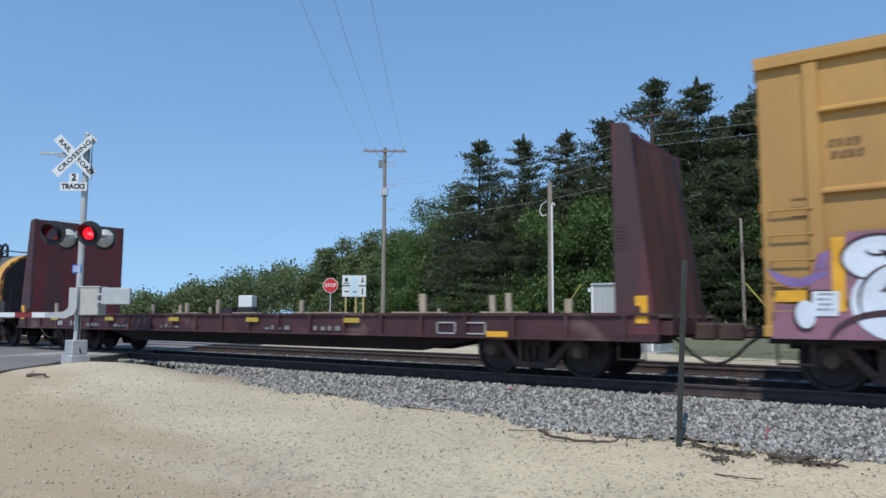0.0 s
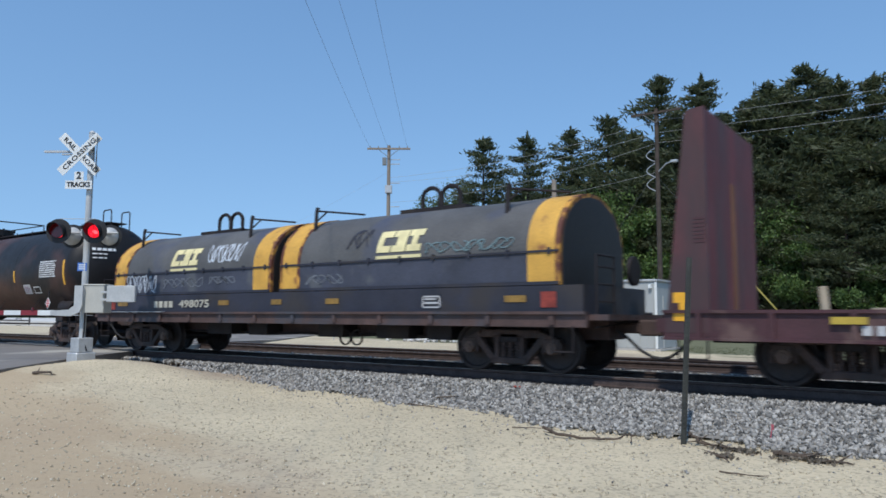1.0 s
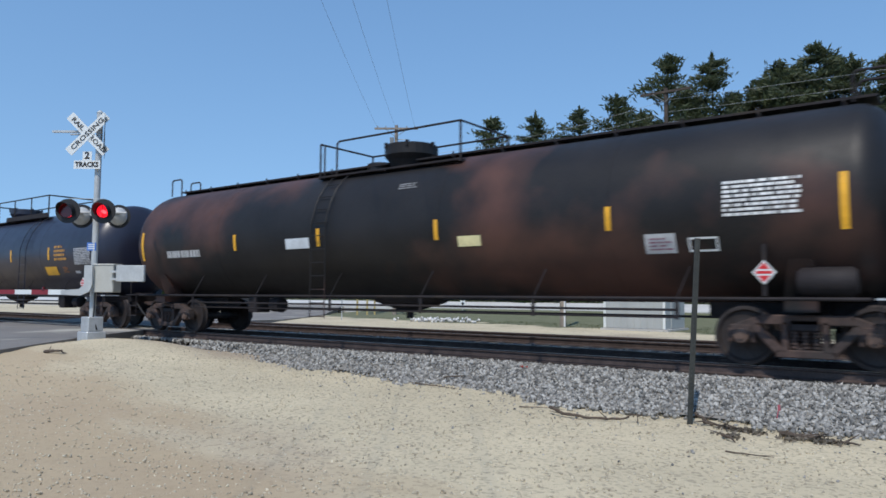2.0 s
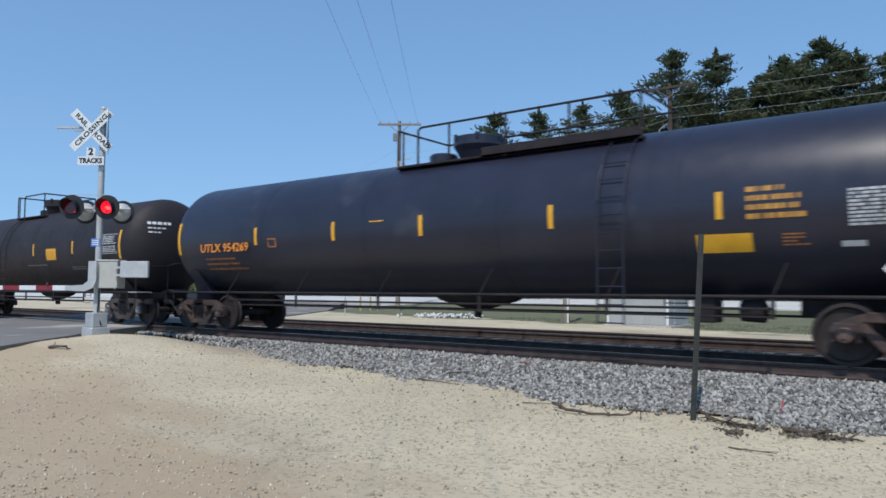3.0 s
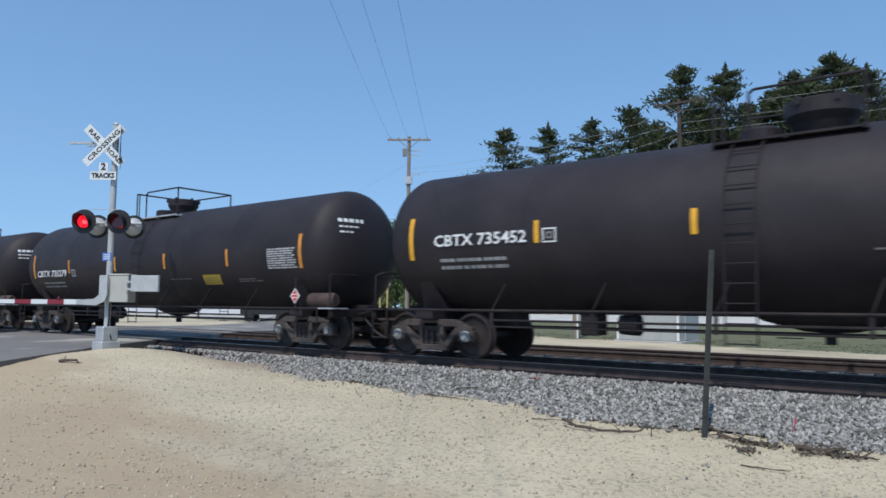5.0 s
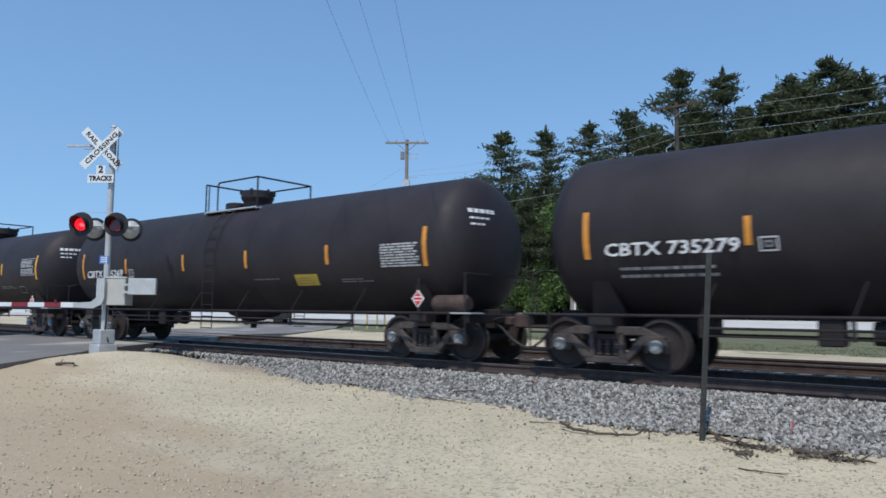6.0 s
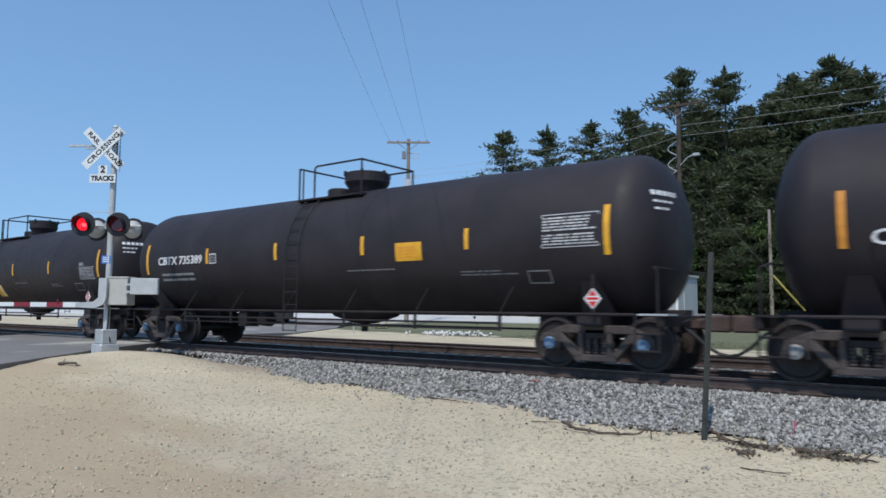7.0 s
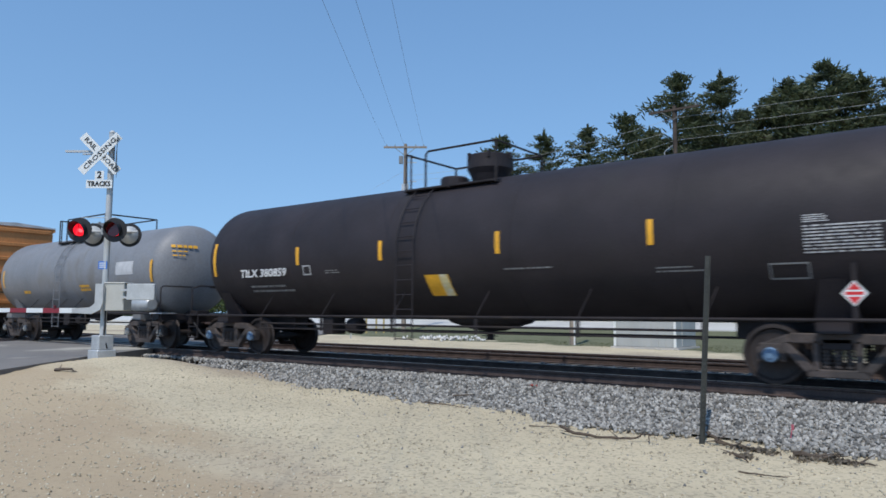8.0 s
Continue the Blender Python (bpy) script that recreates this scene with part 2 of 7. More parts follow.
    rm.inputs["From Min"].default_value, rm.inputs["From Max"].default_value = 28.9, 30.0
    links.new(edge.outputs[0], rm.inputs[0])
    n2 = nodes.new("ShaderNodeTexNoise")
    n2.inputs["Scale"].default_value, n2.inputs["Detail"].default_value = 1.5, 6
    links.new(coord.outputs["Object"], n2.inputs["Vector"])
    gr = nodes.new("ShaderNodeValToRGB")
    gr.color_ramp.elements[0].color, gr.color_ramp.elements[1].color = (0.082, 0.094, 0.046, 1), (0.175, 0.172, 0.100, 1)
    links.new(n2.outputs["Fac"], gr.inputs[0])
    mx = nodes.new("ShaderNodeMix")
    mx.data_type = "RGBA"
    links.new(rm.outputs[0], mx.inputs["Factor"])
    links.new(earth.outputs["Result"], mx.inputs["A"])
    links.new(gr.outputs[0], mx.inputs["B"])
    links.new(mx.outputs["Result"], bsdf.inputs["Base Color"])
    return m


GROUND = ground_mat()


# ---- mesh tools ----
def box(bm, x0, x1, y0, y1, z0, z1, m=None):
    vs = [bm.verts.new((x, y, z)) for x in (x0, x1) for y in (y0, y1) for z in (z0, z1)]
    for f in ((0, 1, 3, 2), (4, 6, 7, 5), (0, 4, 5, 1), (2, 3, 7, 6), (0, 2, 6, 4), (1, 5, 7, 3)):
        bm.faces.new([vs[i] for i in f])
    if m is not None:
        bmesh.ops.transform(bm, matrix=m, verts=vs)
    return vs


def rod(bm, p, q, r, seg=8, r2=None):
    p, q = Vector(p), Vector(q)
    d = q - p
    m = Matrix.Translation((p + q) / 2) @ d.to_track_quat("Z", "Y").to_matrix().to_4x4()
    bmesh.ops.create_cone(bm, cap_ends=True, segments=seg, radius1=r, radius2=r if r2 is None else r2, depth=d.length, matrix=m)


def pipe(bm, pts, r, seg=6):
    for a, b in zip(pts, pts[1:]):
        rod(bm, a, b, r, seg)


def bar(bm, p, q, wide, high):
    """A flat bar from p to q in the plane of x and z, `wide` across y."""
    p, q = Vector(p), Vector(q)
    d = q - p
    a = math.atan2(d.z, d.x)
    m = Matrix.Translation((p + q) / 2) @ Matrix.Rotation(-a, 4, "Y")
    h = d.length / 2
    box(bm, -h, h, -wide / 2, wide / 2, -high / 2, high / 2, m)


def lathe(bm, prof, seg, turn, closed=False):
    """Rings of (position along the axis, radius); turn maps (along, across, up) to the place."""
    rings = []
    for a, r in prof:
        if r < 1e-4:
            rings.append([bm.verts.new(turn(a, 0, 0))])
        else:
            rings.append([bm.verts.new(turn(a, r * math.cos(2 * math.pi * i / seg), r * math.sin(2 * math.pi * i / seg))) for i in range(seg)])
    if closed:
        rings.append(rings[0])
    for A, B in zip(rings, rings[1:]):
        for i in range(seg):
            j = (i + 1) % seg
            quad = [A[i % len(A)], A[j % len(A)], B[j % len(B)], B[i % len(B)]]
            quad = list(dict.fromkeys(quad))
            if len(quad) > 2:
                bm.faces.new(quad)
    bmesh.ops.recalc_face_normals(bm, faces=bm.faces)


def finish(ob, smooth):
    if smooth:
        for p in ob.data.polygons:
            p.use_smooth = True
        ob.data.set_sharp_from_angle(angle=radians(38))


def part(name, bm, material, parent=None, label="", smooth=False, bevel=0.0, m=None):
    if bevel:
        bmesh.ops.bevel(bm, geom=list(bm.edges), offset=bevel, segments=1, affect="EDGES", clamp_overlap=True)
    me = bpy.data.meshes.new(name)
    bm.to_mesh(me)
    bm.free()
    me.materials.append(material)
    ob = new(name, me)
    ob.parent = parent
    if m is not None:
        ob.matrix_basis = m
    finish(ob, smooth)
    if label:
        ob["label"] = label
    return ob


def from_arrays(name, verts, faces, material, parent=None):
    """One mesh from arrays of corners and of faces that all have the same number of corners."""
    me = bpy.data.meshes.new(name)
    n, k = faces.shape
    me.vertices.add(len(verts))
    me.vertices.foreach_set("co", np.asarray(verts, dtype=np.float32).ravel())
    me.loops.add(n * k)
    me.loops.foreach_set("vertex_index", np.asarray(faces, dtype=np.int32).ravel())
    me.polygons.add(n)
    me.polygons.foreach_set("loop_start", np.arange(0, n * k, k, dtype=np.int32))
    me.update(calc_edges=True)
    me.validate()
    me.materials.append(material)
    ob = new(name, me)
    ob.parent = parent
    return ob


def empty(name, label, category, group="", kind=""):
    return tagged(new(name), label, category, group, kind)


def lettering(name, words, size, material, parent, m, bold=0.004, align="CENTER", stretch=1.0):
    cu = bpy.data.curves.new(name, "FONT")
    cu.body, cu.size, cu.extrude, cu.offset, cu.align_x, cu.align_y = words, size, 0.003, bold, align, "CENTER"
    cu.resolution_u = 2
    tmp = bpy.data.objects.new(name, cu)
    scene.collection.objects.link(tmp)
    bpy.context.view_layer.update()
    me = bpy.data.meshes.new_from_object(tmp.evaluated_get(bpy.context.evaluated_depsgraph_get()))
    bpy.data.objects.remove(tmp)
    me.materials.clear()
    me.materials.append(material)
    me.transform(Matrix.Diagonal((stretch, 1, 1, 1)))
    ob = new(name, me)
    ob.parent = parent
    ob.matrix_basis = m
    return ob
# ---- the place ----
TRACK, TRACK2 = 12.6, 17.1
SPEED = 21.7
WHEEL_R = 0.465
ROAD = Vector((-0.57, 0.82, 0)).normalized()
ROAD_AT = Vector((-17.2, 7.7, 0))


def smoothstep(a, b, v):
    t = np.clip((v - a) / (b - a), 0, 1)
    return t * t * (3 - 2 * t)


def road_side(x, y):
    """Metres to the right of the road's edge."""
    return (x - ROAD_AT.x) * ROAD.y - (y - ROAD_AT.y) * ROAD.x


def ground_z(x, y):
    """Height of the bare ground; the top of the rails is 0."""
    x, y = np.asarray(x, float), np.asarray(y, float)
    near = -0.50 + 0.42 * smoothstep(7.5, 0.4, road_side(x, y)) * smoothstep(3.0, 8.5, y)
    near = near + 0.02 * np.sin(x * 0.9 + 1.3) * np.cos(y * 0.7)
    hump = 0.13 * np.exp(-((x + 15.4) / 1.9) ** 2 - ((y - 9.0) / 1.0) ** 2)
    z = near + hump
    far = -0.30
    z = z + (far - z) * smoothstep(13.0, 20.0, y)
    z = np.where(road_side(x, y) < 0.4, np.minimum(z, -0.12), z)
    z = z + (0.22 - far) * smoothstep(33.5, 40.2, y) * smoothstep(0.6, 6.0, road_side(x, y)) + 0.38 * smoothstep(45.0, 47.0, y) * smoothstep(0.6, 6.0, road_side(x, y))
    bed = smoothstep(9.6, 11.2, y) * smoothstep(20.2, 18.6, y)
    return z + (np.minimum(z, -0.34) - z) * bed


def ground():
    def axis(lo, hi, fine_lo, fine_hi, step):
        a = np.arange(fine_lo, fine_hi + 1e-6, step)
        down, up, g = [fine_lo], [fine_hi], step
        while down[-1] > lo:
            g *= 1.35
            down.append(down[-1] - g)
        g = step
        while up[-1] < hi:
            g *= 1.35
            up.append(up[-1] + g)
        return np.array(sorted(set(down[1:])) + list(a) + up[1:])
    xs, ys = axis(-2500, 2500, -26, 8, 0.16), axis(-2500, 3000, 2, 24, 0.16)
    X, Y = np.meshgrid(xs, ys)
    Z = ground_z(X, Y)
    rng = np.random.default_rng(3)
    Z = Z + rng.normal(0, 0.006, Z.shape) * (np.abs(X + 9) < 18) * (Y < 24)
    v = np.stack([X, Y, Z], -1).reshape(-1, 3)
    nx, ny = len(xs), len(ys)
    i = (np.arange(ny - 1)[:, None] * nx + np.arange(nx - 1)[None, :]).ravel()
    ob = from_arrays("ground", v, np.stack([i, i + 1, i + nx + 1, i + nx], 1), GROUND)
    for p in ob.data.polygons:
        p.use_smooth = True
    tagged(ob, "pale crushed limestone lot with sandy patches beside the railway", "ground", kind="structure")


def road():
    n = Vector((ROAD.y, -ROAD.x, 0))
    bm = bmesh.new()
    # approach, the middle between the tracks, and the far side, flush with the rails
    def strip(y0, y1, z0, z1):
        cs = []
        for y, z in ((y0, z0), (y1, z1)):
            k = (y - ROAD_AT.y) / ROAD.y
            e = ROAD_AT + ROAD * k
            cs.append((Vector((e.x, y, z)), Vector((e.x - 7.6 / ROAD.y, y, z))))
        (a, b), (c, d) = cs
        top = [bm.verts.new(p) for p in (a, c, d, b)]
        low = [bm.verts.new(p - Vector((0, 0, 0.25))) for p in (a, c, d, b)]
        bm.faces.new(top)
        bm.faces.new(low[::-1])
        for i in range(4):
            j = (i + 1) % 4
            bm.faces.new((top[i], low[i], low[j], top[j]))
    strip(-60, 4, -0.32, -0.20)
    strip(4, 9.2, -0.20, -0.035)
    strip(9.2, TRACK - 0.82, -0.035, -0.02)
    for c in (TRACK, TRACK2):
        strip(c - 0.64, c + 0.64, -0.02, -0.02)
    strip(TRACK + 0.82, TRACK2 - 0.82, -0.02, -0.02)
    strip(TRACK2 + 0.82, 26, -0.02, -0.24)
    strip(26, 34, -0.24, -0.24)
    strip(34, 40.1, -0.24, 0.27)
    bmesh.ops.recalc_face_normals(bm, faces=bm.faces)
    tagged(part("road", bm, ASPHALT), "worn grey asphalt road over a level crossing", "road", kind="structure")
    bm = bmesh.new()
    for v in box(bm, -400, 300, 40.0, 46.2, -0.5, 0.27):
        if v.co.y > 43 and v.co.z > 0:
            v.co.z = 0.63
    tagged(part("highway", bm, HIGHWAY), "pale concrete highway running beside the tracks", "road", kind="structure")


def track(c, name, label):
    """Two rails on ties, along x at y = c."""
    t = empty(name, label, "railway track", kind="structure")
    for s in (-0.755, 0.755):
        bm = bmesh.new()
        prof = [(-0.075, -0.172), (0.075, -0.172), (0.075, -0.158), (0.012, -0.14), (0.010, -0.05), (0.036, -0.038), (0.036, -0.006),
                (0.028, 0.0), (-0.028, 0.0), (-0.036, -0.006), (-0.036, -0.038), (-0.010, -0.05), (-0.012, -0.14), (-0.075, -0.158)]
        a = [bm.verts.new((-260, c + s + y, z)) for y, z in prof]
        b = [bm.verts.new((120, c + s + y, z)) for y, z in prof]
        for i in range(len(prof)):
            j = (i + 1) % len(prof)
            bm.faces.new((a[i], b[i], b[j], a[j]))
        bm.faces.new(a[::-1])
        bm.faces.new(b)
        bmesh.ops.recalc_face_normals(bm, faces=bm.faces)
        rail = part("rail", bm, RAILSTEEL, t)
        bm = bmesh.new()
        box(bm, -260, 120, c + s - 0.026, c + s + 0.026, -0.002, 0.003)
        part("running_surface", bm, RAILTOP, rail, "polished rail top")
    return t


def ties(t, c, x0, x1, step, seed):
    rng = random.Random(seed)
    bm = bmesh.new()
    box(bm, -0.115, 0.115, -1.30, 1.30, -0.18, 0.0)
    bmesh.ops.bevel(bm, geom=list(bm.edges), offset=0.012, segments=1, affect="EDGES")
    me = bpy.data.meshes.new("tie")
    bm.to_mesh(me)
    bm.free()
    me.materials.append(TIEWOOD)
    x = x0
    while x < x1:
        ob = new("tie", me)
        ob.parent = t
        ob.matrix_basis = pose(x, c + rng.uniform(-0.04, 0.04), -0.172 - rng.uniform(0, 0.012), 0, 0, rng.uniform(-1, 1))
        x += step


def stones(name, label, n, place, size, seed, material, category):
    """Broken stones: distorted octahedra strewn over a bed."""
    rng = np.random.default_rng(seed)
    P = place(rng, n)
    n = len(P)
    base = np.array([(1, 0, 0), (-1, 0, 0), (0, 1, 0), (0, -1, 0), (0, 0, 1), (0, 0, -1)], float)
    V = base[None] * rng.uniform(0.55, 1.25, (n, 6, 1)) + rng.normal(0, 0.22, (n, 6, 3))
    q = rng.normal(size=(n, 4))
    q /= np.linalg.norm(q, axis=1)[:, None]
    w, x, y, z = q.T
    R = np.stack([np.stack([1 - 2 * (y * y + z * z), 2 * (x * y - z * w), 2 * (x * z + y * w)], -1),
                  np.stack([2 * (x * y + z * w), 1 - 2 * (x * x + z * z), 2 * (y * z - x * w)], -1),
                  np.stack([2 * (x * z - y * w), 2 * (y * z + x * w), 1 - 2 * (x * x + y * y)], -1)], 1)
    s = rng.uniform(size[0], size[1], (n, 1, 1))
    V = np.einsum("nij,nkj->nki", R, V * s) + P[:, None, :]
    F = np.array([(0, 2, 4), (2, 1, 4), (1, 3, 4), (3, 0, 4), (2, 0, 5), (1, 2, 5), (3, 1, 5), (0, 3, 5)])
    F = (F[None] + 6 * np.arange(n)[:, None, None]).reshape(-1, 3)
    ob = from_arrays(name, V.reshape(-1, 3), F, material)
    return tagged(ob, label, category, kind="stuff")


def island_mat(name, dark, light, rough=0.9):
    m = mat(name, light, rough, var=0.15, scale=9, bump=0.2)
    nodes, links = m.node_tree.nodes, m.node_tree.links
    b = nodes["Principled BSDF"]
    old = b.inputs["Base Color"].links[0].from_socket
    geo = nodes.new("ShaderNodeNewGeometry")
    r = nodes.new("ShaderNodeValToRGB")
    r.color_ramp.elements[0].color, r.color_ramp.elements[1].color = (*[d / l for d, l in zip(dark, light)], 1), (1.25, 1.25, 1.25, 1)
    links.new(geo.outputs["Random Per Island"], r.inputs[0])
    x = nodes.new("ShaderNodeMix")
    x.data_type, x.blend_type = "RGBA", "MULTIPLY"
    x.inputs["Factor"].default_value = 1
    links.new(old, x.inputs["A"])
    links.new(r.outputs[0], x.inputs["B"])
    links.new(x.outputs["Result"], b.inputs["Base Color"])
    return m


BALLAST = island_mat("ballast stone", (0.080, 0.077, 0.071), (0.335, 0.322, 0.295))
PEBBLE = island_mat("limestone chips", (0.31, 0.265, 0.19), (0.45, 0.40, 0.30))
RUBBLE = island_mat("white rubble", (0.42, 0.41, 0.39), (0.68, 0.67, 0.65))


def toe(x):
    """Where the ballast's foot meets the lot, as y."""
    return 9.25 + 1.05 * smoothstep(-3.5, -10, x) + 0.9 * smoothstep(-10, -19, x)


def bed_z(x, y):
    """The ballast's top: level at the ties, sloping to its foot."""
    near = -0.19 - 0.30 * smoothstep(11.1, np.minimum(toe(x), 10.9), y)
    near = np.where(x < -15, np.maximum(near, -0.30), near)
    return np.where(y > 18.9, -0.19 - 0.15 * (y - 18.9), near)


def ballast():
    xs = np.concatenate([np.arange(-250, -40, 10), np.arange(-40, 12, 0.35), np.arange(12, 120, 10)])
    k = 34
    V = []
    for x in xs:
        ys = np.linspace(toe(x) + 0.15, 20.0, k)
        for y in ys:
            z = float(bed_z(x, y))
            if road_side(x, y) < 0 and road_side(x, y) > -9.4:
                z = -0.4
            V.append((x, y, z))
    n = len(xs)
    i = (np.arange(n - 1)[:, None] * k + np.arange(k - 1)[None, :]).ravel()
    ob = from_arrays("ballast_bed", np.array(V), np.stack([i, i + k, i + k + 1, i + 1], 1), STONE)
    tagged(ob, "grey crushed stone bed under both tracks", "ballast", kind="structure")

    def place(rng, count):
        x = rng.uniform(-30, 9, count)
        y = rng.uniform(8.9, 11.45, count)
        edge = toe(x) + rng.normal(0, 0.16, count) + 0.22 * np.sin(x * 1.7) + 0.12 * np.sin(x * 4.1)
        keep = (y > edge) & (road_side(x, y) > 0.1)
        x, y = x[keep], y[keep]
        z = np.maximum(bed_z(x, y), ground_z(x, y)) + rng.uniform(-0.012, 0.022, len(x))
        return np.stack([x, y, z], 1)
    stones("ballast_stones", "grey crushed ballast stones on the shoulder of the track", 62000, place, (0.024, 0.05), 5, BALLAST, "ballast")

    def between(rng, count):
        x = rng.uniform(-28, 9, count)
        y = np.where(rng.random(count) < 0.35, rng.uniform(13.9, 15.8, count), rng.uniform(18.4, 19.6, count))
        y = np.where(rng.random(count) < 0.3, rng.uniform(11.95, 13.25, count), y)
        keep = road_side(x, y) > 0.1
        x, y = x[keep], y[keep]
        return np.stack([x, y, bed_z(x, y) + rng.uniform(-0.01, 0.02, len(x))], 1)
    stones("ballast_stones", "dusty grey ballast stones between the tracks", 16000, between, (0.025, 0.05), 6, BALLAST, "ballast")

    def lot(rng, count):
        r = rng.uniform(3.6, 16, count)
        a = rng.uniform(radians(-72), radians(2), count)
        x, y = r * np.sin(a), r * np.cos(a)
        keep = (y < toe(x) + 0.3) & (road_side(x, y) > 0.3)
        x, y = x[keep], y[keep]
        return np.stack([x, y, ground_z(x, y) + 0.002], 1)
    stones("gravel_chips", "loose pale limestone chips on the lot", 14000, lot, (0.007, 0.019), 7, PEBBLE, "gravel")

    def spill(rng, count):
        x = rng.uniform(-14, 5, count)
        y = toe(x) - rng.exponential(0.9, count)
        keep = y > 3.5
        x, y = x[keep], y[keep]
        return np.stack([x, y, ground_z(x, y) + 0.006], 1)
    stones("spilled_ballast", "grey stones strewn off the ballast onto the lot", 620, spill, (0.008, 0.022), 8, BALLAST, "ballast")

    def heap(rng, count):
        x, y = rng.normal(-22.5, 1.0, count), rng.normal(29.8, 0.5, count)
        return np.stack([x, y, -0.27 + rng.uniform(0, 0.16, count)], 1)
    stones("rubble_heap", "low heap of white broken rock on the grass", 130, heap, (0.05, 0.13), 9, RUBBLE, "rubble")


# ---- the train ----
CARS, MARKED = [], []


def axle(bm_wheel):
    y_of = lambda a, p, q: (p, a, q)
    R = WHEEL_R
    for s in (-1, 1):
        prof = [(0.0, 0.085), (0.66, 0.085), (0.66, 0.14), (0.70, 0.14), (0.715, 0.20), (0.715, R - 0.09), (0.69, R - 0.06), (0.69, R + 0.02),
                (0.705, R + 0.027), (0.72, R + 0.02), (0.735, R), (0.83, R - 0.006), (0.835, R - 0.06), (0.79, R - 0.09), (0.765, 0.24),
                (0.80, 0.14), (0.83, 0.14), (0.83, 0.085), (1.02, 0.075), (1.02, 0.0)]
        lathe(bm_wheel, [(s * a, r) for a, r in prof], 26, y_of)


def side_frame(bm, y):
    """The cast frame at one side of a truck: arched top, slanted braces, boxes over the axle ends."""
    for a, b, h in (((-1.02, 0.56), (-0.62, 0.72), 0.13), ((-0.62, 0.72), (0.62, 0.72), 0.15), ((0.62, 0.72), (1.02, 0.56), 0.13),
                    ((-0.72, 0.64), (-0.34, 0.24), 0.13), ((0.72, 0.64), (0.34, 0.24), 0.13), ((-0.40, 0.22), (0.40, 0.22), 0.12),
                    ((-0.27, 0.24), (-0.27, 0.70), 0.09), ((0.27, 0.24), (0.27, 0.70), 0.09)):
        bar(bm, (a[0], y, a[1]), (b[0], y, b[1]), 0.16, h)
    for s in (-1, 1):
        box(bm, s * 0.89 - 0.15, s * 0.89 + 0.15, y - 0.09, y + 0.09, 0.46, 0.64)
        box(bm, s * 1.05 - 0.03, s * 1.05 + 0.03, y - 0.08, y + 0.08, 0.36, 0.58)
        box(bm, s * 0.72 - 0.03, s * 0.72 + 0.03, y - 0.08, y + 0.08, 0.36, 0.58)


def truck(car, x, material, cap):
    tr = new("truck")
    tr.parent = car
    tr.matrix_basis = pose(x, 0, 0)
    for s in (-1, 1):
        bm = bmesh.new()
        side_frame(bm, s * 1.0)
        part("side_frame", bm, material, tr, bevel=0.015)
        for dx in (-0.15, 0, 0.15):
            bm = bmesh.new()
            prof = [(0.28, 0.0), (0.28, 0.04)]
            for k in range(5):
                z = 0.30 + 0.055 * k
                prof += [(z, 0.04), (z + 0.004, 0.062), (z + 0.030, 0.062), (z + 0.034, 0.04)]
            lathe(bm, prof + [(0.58, 0.04), (0.58, 0.0)], 9, lambda a, p, q: (p + dx, q + s * 1.0, a))
            part("spring", bm, material, tr)
        for d in (-0.889, 0.889):
            bm = bmesh.new()
            lathe(bm, [(s * a, r) for a, r in ((1.0, 0.0), (1.0, 0.115), (1.10, 0.115), (1.115, 0.10), (1.115, 0.06), (1.14, 0.055), (1.14, 0.0))],
                  16, lambda a, p, q: (p + d, a, q + WHEEL_R))
            part("bearing_cap", bm, cap, tr)
    bm = bmesh.new()
    box(bm, -0.20, 0.20, -1.08, 1.08, 0.56, 0.72)
    box(bm, -0.25, 0.25, -0.35, 0.35, 0.72, 0.86)
    for s in (-1, 1):
        box(bm, s * 0.42 - 0.05, s * 0.42 + 0.05, -0.85, 0.85, 0.36, 0.44)
        box(bm, s * 0.40 - 0.06, s * 0.40 + 0.06, 0.68, 0.82, 0.30, 0.55)
        box(bm, s * 0.40 - 0.06, s * 0.40 + 0.06, -0.82, -0.68, 0.30, 0.55)
    part("bolster", bm, FRAME, tr, bevel=0.01)
    for d in (-0.889, 0.889):
        bm = bmesh.new()
        axle(bm)
        part("wheelset", bm, WHEEL, tr, smooth=True, m=pose(d, 0, WHEEL_R))
    return tr


def coupler(car, x, s):
    """Draft gear, knuckle, air hose and cut lever at the end x that faces s."""
    bm = bmesh.new()
    box(bm, min(x, x - s * 1.05), max(x, x - s * 1.05), -0.10, 0.10, 0.74, 0.93)
    box(bm, min(x - s * 0.02, x - s * 0.42), max(x - s * 0.02, x - s * 0.42), -0.19, 0.05, 0.70, 0.99)
    box(bm, min(x + s * 0.10, x - s * 0.26), max(x + s * 0.10, x - s * 0.26), 0.06, 0.19, 0.72, 0.97)
    part("coupler", bm, RUSTED, car, "rusty knuckle coupler", bevel=0.03)
    bm = bmesh.new()
    pts = [(x - s * 0.75, -0.35, 0.80), (x - s * 0.55, -0.36, 0.66), (x - s * 0.35, -0.33, 0.46), (x - s * 0.15, -0.28, 0.34), (x, -0.24, 0.31)]
    pipe(bm, pts, 0.028, 8)
    part("air_hose", bm, LAMPBLACK, car)
    bm = bmesh.new()
    pipe(bm, [(x - s * 0.70, -1.40, 0.86), (x - s * 0.70, -0.55, 0.90), (x - s * 0.45, -0.15, 1.02)], 0.016)
    part("cut_lever", bm, FRAME, car)


def grab(bm, p, q, out, r=0.014):
    """A hand iron: a bar held off a face."""
    p, q, out = Vector(p), Vector(q), Vector(out)
    pipe(bm, [p, p + out, q + out, q], r)


